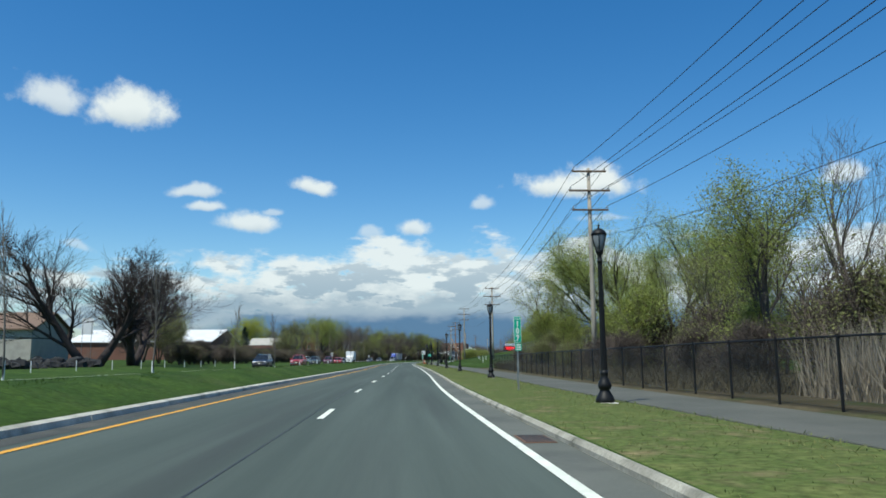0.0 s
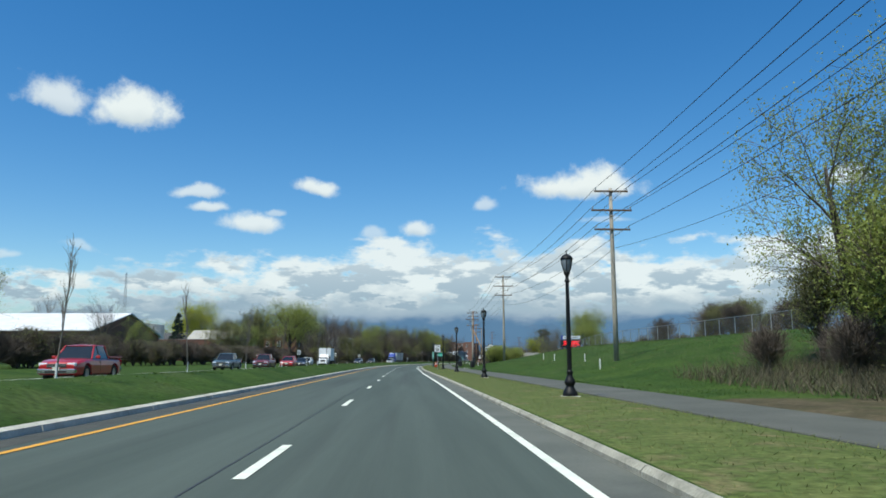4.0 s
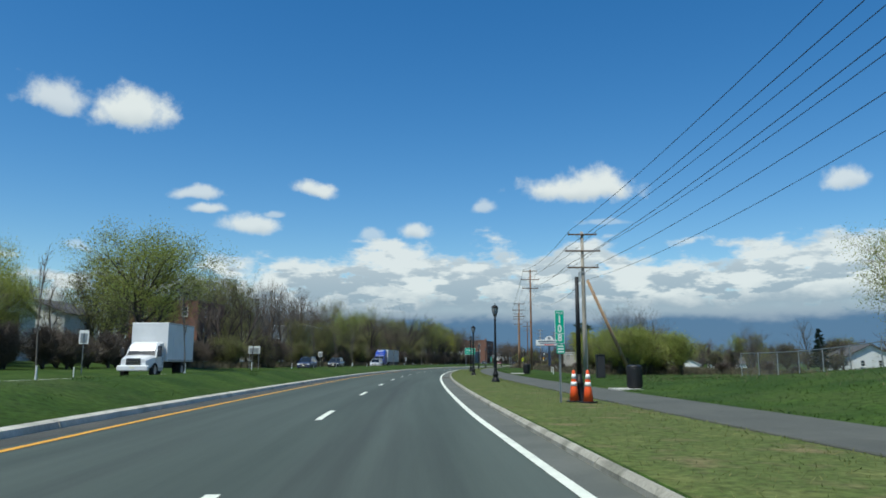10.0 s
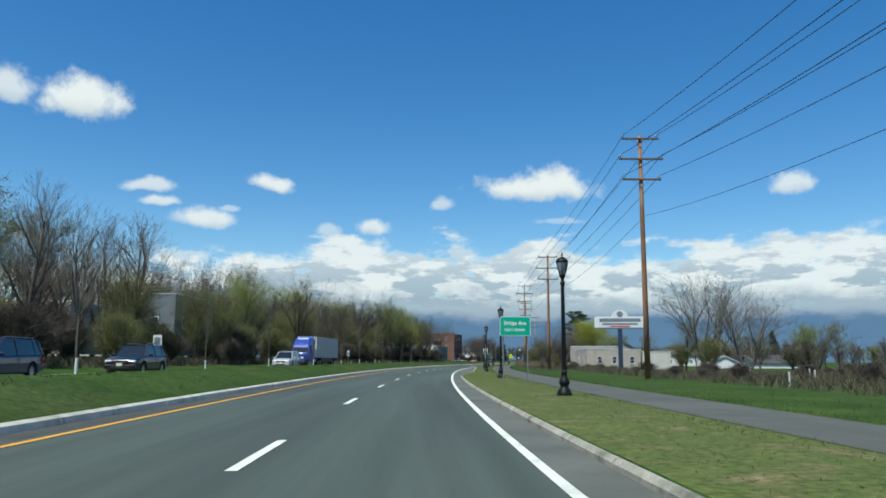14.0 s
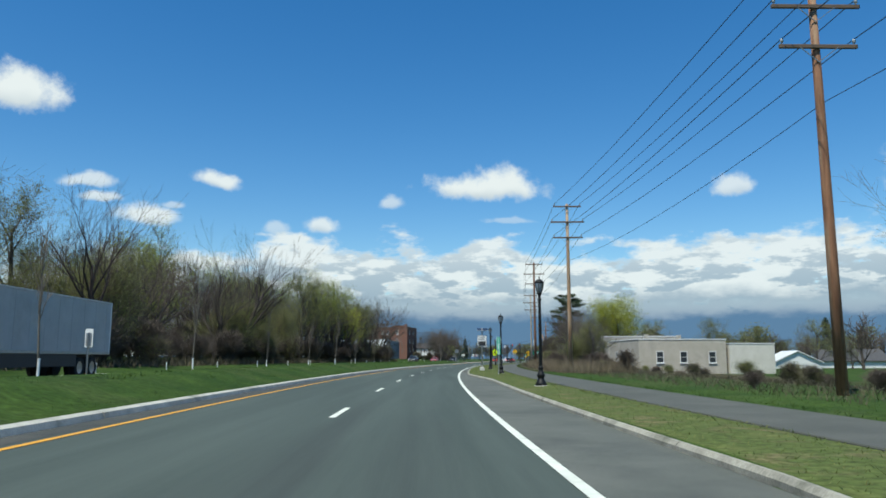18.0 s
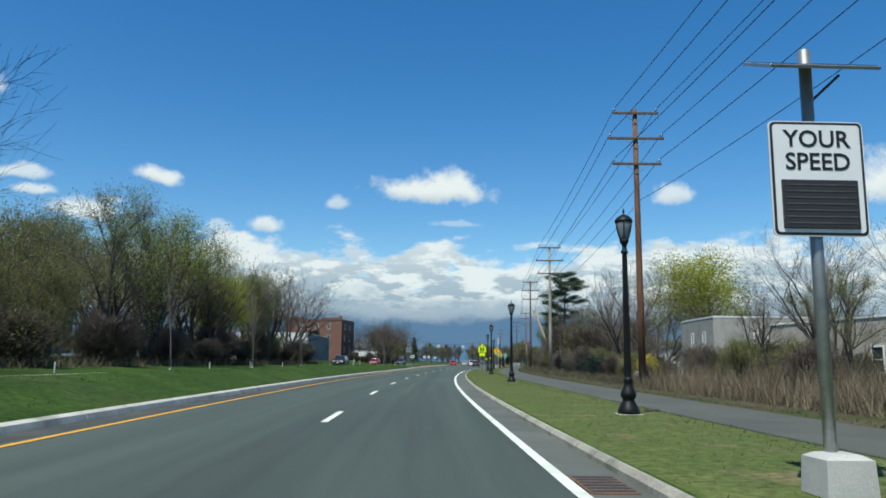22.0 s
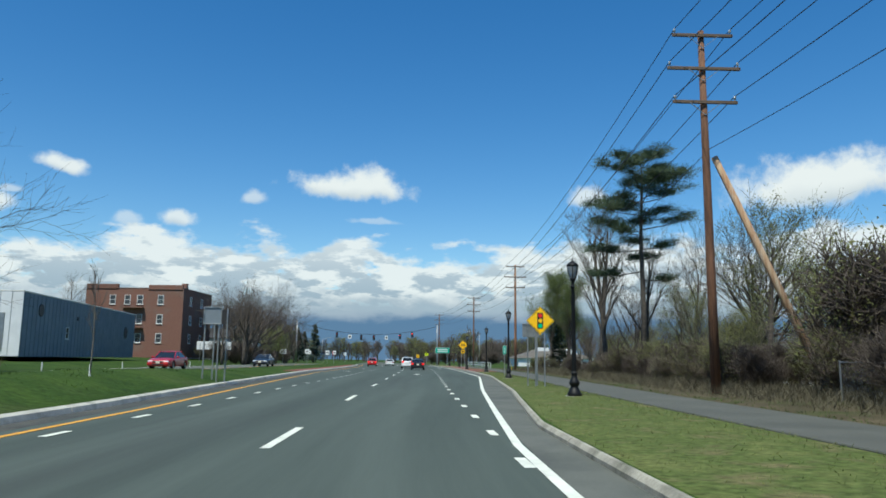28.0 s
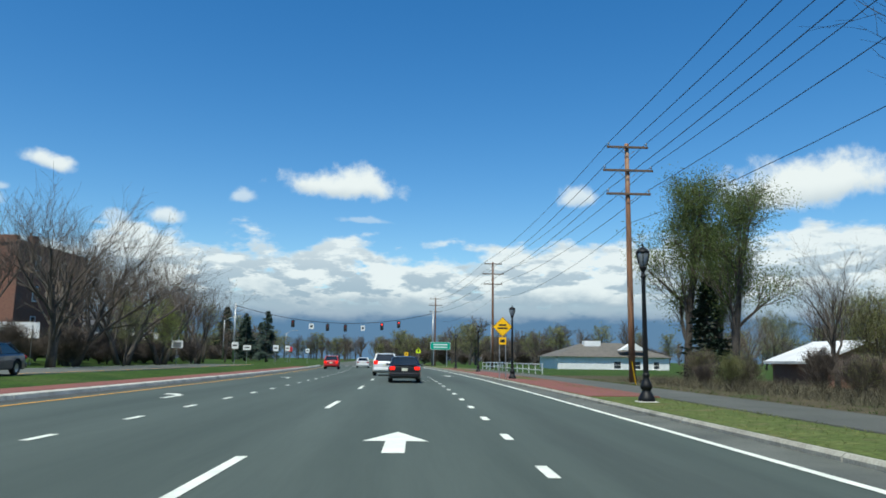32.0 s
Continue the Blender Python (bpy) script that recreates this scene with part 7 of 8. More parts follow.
def block(name, label, s, d, w, l, z0, z1, wall, roof="flat", roof_mat=None, turn=0.0, rise=2.0, wins=(), side_wins=(), parapet=0.4, siding=0.0, right_wins=()):
    """A house whose near left corner is at (s, d): w across the road's line, l along it; windows as (x, z, width, height) from the near left corner,
    on the end that faces back along the road; side_wins run along the left side, right_wins along the right side, from the near corner."""
    t = thing(name, at_road(s, d, z0, turn), label, "building")
    h = z1 - z0
    th = 0.3
    for nm, c, sz in (("front_wall", (w / 2, th / 2, h / 2), (w, th, h)), ("back_wall", (w / 2, l - th / 2, h / 2), (w, th, h)), ("left_wall", (th / 2, l / 2, h / 2), (th, l - 2 * th, h)), ("right_wall", (w - th / 2, l / 2, h / 2), (th, l - 2 * th, h))):
        ob = part(nm, Geo().box(c, sz, None, 0.02), wall, t)
        if siding:
            for k in range(int(h / siding)):
                z = (k + 0.5) * siding
                if nm == "front_wall":
                    part("board", Geo().box((w / 2, -0.012, z), (w + 0.03, 0.03, siding * 0.86), None, 0.008), wall, ob)
                elif nm == "left_wall":
                    part("board", Geo().box((-0.012, l / 2, z), (0.03, l, siding * 0.86), None, 0.008), wall, ob)
                elif nm == "right_wall" and right_wins:
                    part("board", Geo().box((w + 0.012, l / 2, z), (0.03, l, siding * 0.86), None, 0.008), wall, ob)
    rm = roof_mat or M["roof_dark"]
    if roof == "flat":
        part("roof", Geo().box((w / 2, l / 2, h - 0.1), (w - 2 * th, l - 2 * th, 0.2), None, 0.02), rm, t)
        cp = Geo()
        for c, sz in (((w / 2, 0.12, h + 0.06), (w + 0.14, 0.36, 0.12)), ((w / 2, l - 0.12, h + 0.06), (w + 0.14, 0.36, 0.12)), ((0.12, l / 2, h + 0.06), (0.36, l - 0.6, 0.12)), ((w - 0.12, l / 2, h + 0.06), (0.36, l - 0.6, 0.12))):
            cp.box(c, sz, None, 0.02)
        part("coping", cp, M["trim"] if wall is not M["brick"] else M["mortar"], t)
    else:
        o = 0.45
        g = Geo()
        if roof == "gable_y":     # ridge along the road
            a = [(-o, -o, h - 0.1), (w / 2, -o, h + rise), (w + o, -o, h - 0.1)]
            b = [(x, l + o, z) for x, _, z in a]
            for p, q in ((0, 1), (1, 2)):
                g.add([a[p], a[q], b[q], b[p]] + [(x, y, z + 0.18) for x, y, z in (a[p], a[q], b[q], b[p])], [(0, 1, 2, 3), (7, 6, 5, 4), (0, 4, 5, 1), (1, 5, 6, 2), (2, 6, 7, 3), (3, 7, 4, 0)])
            part("gable", Geo().plate([(0, h), (w, h), (w / 2, h + rise - 0.05)], 0.25, Matrix.Translation((0, 0.13, 0))), wall, t)
        elif roof == "gable_x":   # ridge across
            a = [(-o, -o, h - 0.1), (-o, l / 2, h + rise), (-o, l + o, h - 0.1)]
            b = [(w + o, y, z) for _, y, z in a]
            for p, q in ((0, 1), (1, 2)):
                g.add([a[p], a[q], b[q], b[p]] + [(x, y, z + 0.18) for x, y, z in (a[p], a[q], b[q], b[p])], [(3, 2, 1, 0), (4, 5, 6, 7), (0, 1, 5, 4), (1, 2, 6, 5), (2, 3, 7, 6), (3, 0, 4, 7)])
            for x in (0.13, w - 0.13):
                part("gable", Geo().plate([(0, h), (l, h), (l / 2, h + rise - 0.05)], 0.25, Matrix.Translation((x, 0, 0)) @ pose(0, 0, 0, 0, 0, 90)), wall, t)
        else:                     # hipped
            k = min(w, l) / 2 + o
            v = [(-o, -o, h), (w + o, -o, h), (w + o, l + o, h), (-o, l + o, h), (w / 2 - max(0, (w - l) / 2), l / 2 - max(0, (l - w) / 2), h + rise), (w / 2 + max(0, (w - l) / 2) + 0.01, l / 2 + max(0, (l - w) / 2) + 0.01, h + rise)]
            g.add(v, [(0, 1, 5, 4), (1, 2, 5), (2, 3, 4, 5), (3, 0, 4), (3, 2, 1, 0)])
        part("roof", g, rm, t)
    for x, z, ww, wh in wins:
        window(t, pose(x, 0, z), ww, wh)
    for y, z, ww, wh in side_wins:
        window(t, pose(0, y, z, 0, 0, -90), ww, wh)
    for y, z, ww, wh in right_wins:
        window(t, pose(w, y, z, 0, 0, 90), ww, wh)
    return t


# left: house and works behind the first trees
block("house", "low house with a brown shingle roof and pale siding", 100, -74.5, 25, 11, 1.5, 5.6, M["siding"], "gable_x", M["roof_brown"], rise=2.4, wins=((4, 2.0, 2.4, 2.0), (12, 2.2, 1.2, 1.2), (18, 2.2, 1.2, 1.2)))
block("workshop", "long brick workshop with a white roof", 196, -88, 37, 32, 1.5, 6.3, M["brick"], "gable_x", M["roof_white"], rise=3.6, wins=((28, 1.6, 2, 1.2), (33, 1.6, 2, 1.2)), right_wins=((4, 2.0, 2.0, 1.4), (10, 2.0, 2.0, 1.4), (16, 2.0, 2.0, 1.4), (22, 2, 2, 1.4)))
block("workshop", "flat-roofed brown and white works building", 244, -66, 24, 14, 1.5, 6.2, M["brick"], "flat", M["roof_white"], right_wins=((3, 2.5, 1.6, 1.4), (7, 2.5, 1.6, 1.4)))
block("workshop", "pale upper block of the works", 250, -79, 15, 12, 1.5, 10.3, M["stucco_light"], "flat", M["roof_dark"], wins=((3, 6.2, 1.4, 1.2), (7, 6.2, 1.4, 1.2), (11, 6.2, 1.4, 1.2)))
block("house", "white house with a grey gabled roof behind the works", 259, -57, 10, 10, 1.5, 6.6, M["white_paint"], "gable_x", M["siding"], rise=2.4, wins=((2.5, 3.8, 1, 1.4), (7.5, 3.8, 1, 1.4)))
block("house", "white house with a grey roof behind the hedge", 288, -82, 14, 10, 2, 7, M["white_paint"], "gable_x", M["roof_dark"], rise=2.6, wins=((3, 2, 1, 1.5), (7, 2, 1, 1.5), (11, 2, 1, 1.5)))
block("apartment_house", "three-storey brick building behind the tree belt", 300, -51.5, 11.5, 12, 1.6, 11.4, M["brick"], "flat", wins=((2.5, 8, 1, 1.6), (6, 8, 1, 1.6), (9.3, 8, 1, 1.6), (2.5, 5, 1, 1.6), (6, 5, 1, 1.6), (9.3, 5, 1, 1.6), (9.3, 2, 1, 1.6)), right_wins=((3, 8, 1, 1.6), (8, 8, 1, 1.6), (3, 5, 1, 1.6), (8, 5, 1, 1.6)))
block("house", "white clapboard house among bare trees", 288, -66, 11, 10, 1.6, 8.5, M["white_paint"], "gable_y", M["roof_dark"], rise=2.2, wins=((3, 2, 1, 1.6), (8, 2, 1, 1.6), (3, 5, 1, 1.6), (8, 5, 1, 1.6)), siding=0.22)
for i, (s, d, w_, l_, z1, wl, rf) in enumerate(((322, -62, 10, 9, 8.0, "stucco_light", "gable_y"), (346, -60, 12, 10, 8.5, "siding", "flat"), (352, -46, 9, 14, 10.0, "metal_wall", "flat"), (384, -64, 12, 10, 8, "white_paint", "gable_x"), (412, -62, 10, 10, 8, "stucco", "gable_y"), (446, -60, 12, 9, 7, "white_paint", "gable_x"), (474, -58, 10, 9, 7.5, "stucco_light", "gable_y"), (500, -57, 12, 12, 6.5, "white_paint", "flat"), (522, -60, 12, 12, 6.2, "white_metal", "flat"))):
    block("house", ("pale house glimpsed between bare trees", "grey flat-roofed house glimpsed between bare trees", "white house with a dark roof behind the tree belt")[i % 3], s, d, w_, l_, 1.8, z1, M[wl], rf, rise=2.2, wins=((w_ * 0.25, 1.8, 1, 1.5), (w_ * 0.7, 1.8, 1, 1.5), (w_ * 0.25, 4.4, 1, 1.5), (w_ * 0.7, 4.4, 1, 1.5)), right_wins=((3, 1.8, 1, 1.5), (l_ - 3, 1.8, 1, 1.5), (3, 4.4, 1, 1.5), (l_ - 3, 4.4, 1, 1.5)))
# the slate-blue metal hall: pale end towards the road's start
hall = block("metal_hall", "slate-blue metal warehouse with a white end wall", 552.6, -62, 24.6, 38.5, 1.2, 7.3, M["metal_wall"], "flat", M["roof_dark"], turn=6.5, right_wins=((12, 2.6, 0.9, 1.3),))
for k in range(24):
    part("white_panel", Geo().box((0.52 + 1.03 * k, -0.03, 3.05), (0.98, 0.06, 6.0), None, 0.015), M["white_metal"], hall, "white ribbed wall panel")
part("shutter", Geo().box((21.5, -0.08, 2.3), (3.4, 0.06, 3.6), None, 0.02), M["steel"], hall)
for k in range(38):
    part("seam_rib", Geo().box((24.6 + 0.02, 0.5 + k, 3.0), (0.05, 0.06, 6.0), None, 0.01), M["metal_wall"], hall)
for y, z, sz in ((4.5, 4.6, 1.3), (15, 4.3, 0.5), (34, 3.4, 1.7)):
    part("wall_emblem", Geo().lathe([(sz / 2, 0), (sz / 2 * 0.95, 0.06)], 16, Matrix.Translation((24.62, y, z)) @ pose(0, 0, 0, 0, 90, 0)), M["sign_black"], hall)
# the three-storey brick block
fr = (0.28, 0.43, 0.56, 0.77)
ww_ = [(19.0 * u, z, 1.15, 1.8) for z in (11.0, 7.3, 3.7) for u in (fr if z > 10 else fr[1:])]
apt = block("apartment_block", "three-storey red brick apartment block with white windows", 632, -63.2, 19.0, 16, 1.2, 14.4, M["brick"], "flat", turn=-6, wins=ww_, right_wins=((4, 11, 1.1, 1.8), (10, 11, 1.1, 1.8), (4, 7.3, 1.1, 1.8), (10, 7.3, 1.1, 1.8), (4, 3.7, 1.1, 1.8), (10, 3.7, 1.1, 1.8)))
for x, w_, z in ((3.2, 6.2, 13.55), (15.5, 6.6, 13.4)):
    part("parapet", Geo().box((x, 0.1, z), (w_, 0.5, 0.9), None, 0.03), M["brick"], apt)
for zz in (9.4, 5.6):
    b = part("balcony", Geo().box((9.5, -0.6, zz), (4.2, 1.2, 0.14), None, 0.02), M["rust"], apt)
    for k in range(11):
        part("baluster", Geo().tube([(7.5 + 0.4 * k, -1.15, zz), (7.5 + 0.4 * k, -1.15, zz + 0.95)], 0.018, 4), M["sign_black"], b)
    part("handrail", Geo().tube([(7.4, -1.15, zz + 0.97), (11.6, -1.15, zz + 0.97)], 0.025, 5), M["sign_black"], b)
part("chimney", Geo().box((16.5, 7, 14.0), (1.0, 1.0, 1.6), None, 0.03), M["brick"], apt)
for s, d, w_, l_, z1, wl, rf in ((665, -50, 14, 10, 6, "white_paint", "gable_x"), (652, -58, 10, 10, 6.5, "stucco_light", "gable_y"), (700, -60, 14, 10, 7, "white_paint", "gable_y")):
    block("house", "white house behind bare trees near the crossing", s, d, w_, l_, 1.0, z1, M[wl], rf, rise=2.2, wins=((w_ * 0.3, 2, 1, 1.5), (w_ * 0.7, 2, 1, 1.5)), right_wins=((3, 2, 1, 1.5), (7, 2, 1, 1.5)))

# right: stucco block below the path
a = block("stucco_house", "two-storey beige stucco house with a flat roof below the path", 427.2, 24.9, 12.2, 14, -3.4, 3.85, M["stucco"], "flat", turn=8, wins=((2.9, 4.9, 1.05, 1.6), (6.2, 4.9, 1.05, 1.6), (10.2, 4.9, 1.05, 1.6), (2.9, 1.5, 1.0, 1.4), (6.2, 1.5, 1.0, 1.4), (10.2, 1.5, 1.0, 1.4)), side_wins=((4, 5, 1, 1.5), (10, 5, 1, 1.5)))
part("chimney", Geo().box((1.5, 1.2, 7.6), (0.5, 0.5, 0.8), None, 0.03), M["stucco"], a)
part("chimney", Geo().box((6.4, 2.0, 7.5), (0.5, 0.5, 0.8), None, 0.03), M["stucco"], a)
block("stucco_house", "pale stucco annexe with a flat roof", 429.0, 37.4, 6.4, 12, -3.4, 3.3, M["stucco_light"], "flat", M["roof_dark"], turn=8)
block("garage", "small white gabled garage below the path", 487, 61, 9, 10, -3.6, 0.5, M["white_paint"], "gable_y", M["roof_white"], rise=2.3, wins=((3.2, 2.0, 0.9, 1.1),))
block("house", "small white gabled house across the rough field", 318, 70, 8, 8, -0.6, 2.4, M["white_paint"], "gable_y", M["roof_dark"], rise=2.0, wins=((2.5, 1.8, 0.8, 1.1), (5.5, 1.8, 0.8, 1.1)))
block("house", "white house with a low roof behind the garage", 500, 74, 14, 10, -4, 0.8, M["white_paint"], "gable_x", M["roof_dark"], rise=2.4)
block("sided_house", "grey vinyl-sided house with a flat roof beside the path", 449, 21.6, 13, 8.2, -2.0, 4.85, M["siding"], "flat", M["roof_white"], wins=((3.6, 4.9, 1.15, 1.6), (9.5, 4.9, 1.15, 1.6)), side_wins=((2.2, 5.0, 0.7, 1.7), (5.2, 5.0, 0.7, 1.7)), siding=0.2)
block("masonry_house", "old low masonry house among bare shrubs", 434, 27, 15, 13, -2.6, 3.2, M["stucco"], "flat", M["roof_dark"], wins=((2.5, 4.0, 1.1, 1.4), (7, 4.0, 1.1, 1.4), (11, 4.0, 1.1, 1.4)), side_wins=((3, 4, 1.1, 1.4), (9, 4, 1.1, 1.4)))
block("house", "grey-green sided house behind the lime-green tree", 482, 31, 9, 10, -1.5, 4.6, M["siding"], "gable_y", rise=2.6, wins=((2.2, 3.6, 0.9, 1.7), (6.6, 3.6, 0.9, 1.7), (4.4, 6.6, 0.9, 1.2)), side_wins=((3, 3.6, 1, 1.6), (7, 3.6, 1, 1.6)), siding=0.25)
block("house", "white house with a dark gabled roof behind the thicket", 508, 36, 10, 12, -1.6, 2.6, M["white_paint"], "gable_x", rise=2.0, wins=((2, 2.2, 1, 1.3), (5, 2.2, 1, 1.3), (8, 2.2, 1, 1.3)), side_wins=((4, 2.2, 1, 1.3), (8, 2.2, 1, 1.3)))
block("house", "long white house with a dark roof beyond bare trees", 572, 50, 18, 10, -1.8, 3.4, M["white_paint"], "gable_x", rise=2.4, wins=((2, 3, 1, 1.4), (6, 3, 1, 1.4), (10, 3, 1, 1.4), (14, 3, 1, 1.4)))
block("house", "white gabled house beyond bare trees", 556, 38, 8, 9, -1.6, 2.4, M["white_paint"], "gable_y", rise=2.6, wins=((2.5, 2.2, 0.9, 1.3), (5.5, 2.2, 0.9, 1.3)))
block("shed", "brown garden shed with a pale roof", 589, 27, 7, 6, -1.5, 1.4, M["brick"], "gable_y", M["roof_white"], rise=1.4)
b = block("bungalow", "white bungalow with a grey-brown hipped roof past the rails", 648, 24, 17, 11, -1.2, 2.0, M["white_paint"], "hip", M["roof_grey"], rise=2.2, wins=((9, 2.0, 1.2, 1.2), (12, 2.0, 1.2, 1.2), (15, 2.0, 1.0, 1.2)))
part("dormer", Geo().plate([(9.5, 4.2), (13.5, 4.2), (11.5, 5.4)], 1.6, Matrix.Translation((0, 0.6, 0))), M["trim"], b)
part("chimney", Geo().box((6.5, 4.5, 5.1), (2.6, 1.2, 1.0), None, 0.04), M["white_paint"], b)
t = thing("lattice_tower", at_road(300, -95, 2.0), "thin grey radio lattice tower far behind roofs", "tower")
for k in range(3):
    a_ = k * 2.094
    part("leg", Geo().tube([(0.9 * math.cos(a_), 0.9 * math.sin(a_), 0), (0.2 * math.cos(a_), 0.2 * math.sin(a_), 27)], 0.06, 4), M["steel"], t)
for k in range(9):
    r_ = 0.9 - 0.07 * k
    part("ring", Geo().tube([(r_ * math.cos(j * 2.094), r_ * math.sin(j * 2.094), 3 * k + 1.5) for j in range(4)], 0.04, 4), M["steel"], t)

# ---- vehicles ----
PAINTS = {k: paint(k, c) for k, c in {
    "dark_blue_paint": (0.012, 0.018, 0.035), "black_paint": (0.010, 0.010, 0.012), "red_paint": (0.42, 0.012, 0.015), "dark_red_paint": (0.16, 0.012, 0.012),
    "white_car_paint": (0.76, 0.76, 0.75), "silver_paint": (0.42, 0.43, 0.44), "blue_grey_paint": (0.05, 0.085, 0.10), "grey_paint": (0.16, 0.17, 0.18), "navy_paint": (0.016, 0.026, 0.07),
    "truck_blue_paint": (0.012, 0.055, 0.36)}.items()}
M["trailer"] = mat("trailer_panels", (0.42, 0.43, 0.44), 0.5, (0.36, 0.37, 0.38), 0.8, 5, 0.05, 20, stain=(0.33, 0.33, 0.33), stain_scale=0.6)
M["car_glass"] = mat("tinted_car_glass", (0.012, 0.016, 0.018), 0.05, (0.02, 0.024, 0.026), 0.8, spec=0.9)


def wheel(t, x, y, r, w):
    """A tyre with its rim, turning about x."""
    sx = 1 if x > 0 else -1
    m = Matrix.Translation((x, y, r)) @ pose(0, 0, 0, 0, 90 * sx, 0)
    tyre = part("tyre", Geo().lathe([(r * 0.62, -w / 2), (r * 0.92, -w / 2), (r, -w * 0.36), (r, w * 0.36), (r * 0.92, w / 2), (r * 0.62, w / 2), (r * 0.6, w * 0.3)], 20, m), M["tyre"], t, smooth=False)
    part("rim", Geo().lathe([(r * 0.61, w * 0.28), (r * 0.61, w * 0.40), (r * 0.50, w * 0.36), (r * 0.18, w * 0.30), (r * 0.14, w * 0.36), (0.01, w * 0.37)], 12, m), M["rim"], tyre)


def quad_pane(t, name, pts, thick, material, out):
    """A pane with rounded thickness from four corners, shifted outwards."""
    o = Vector(out)
    a = [Vector(p) + o * 0.004 for p in pts]
    b = [Vector(p) - o * thick for p in pts]
    n = len(pts)
    fs = [tuple(range(n)), tuple(range(n, 2 * n))[::-1]] + [(i, i + n, (i + 1) % n + n, (i + 1) % n) for i in range(n)]
    return part(name, Geo().add(a + b, fs), material, t)


CARS = {  # length, width, roof height, bonnet height, boot height, glass base rear/front, roof rear/front (all from the middle), wheel radius
    "sedan": (4.7, 1.80, 1.45, 0.86, 0.98, -1.62, 1.05, -0.95, 0.25, 0.32),
    "suv": (4.6, 1.88, 1.72, 1.02, 1.08, -2.16, 1.00, -1.85, 0.35, 0.36),
    "crossover": (4.4, 1.80, 1.60, 0.96, 1.02, -2.0, 1.10, -1.45, 0.30, 0.34),
    "minivan": (5.0, 1.95, 1.76, 0.98, 1.05, -2.38, 1.45, -2.15, 0.55, 0.34),
    "pickup": (5.6, 1.95, 1.78, 1.05, 1.08, -0.95, 1.05, -0.78, 0.42, 0.38)}


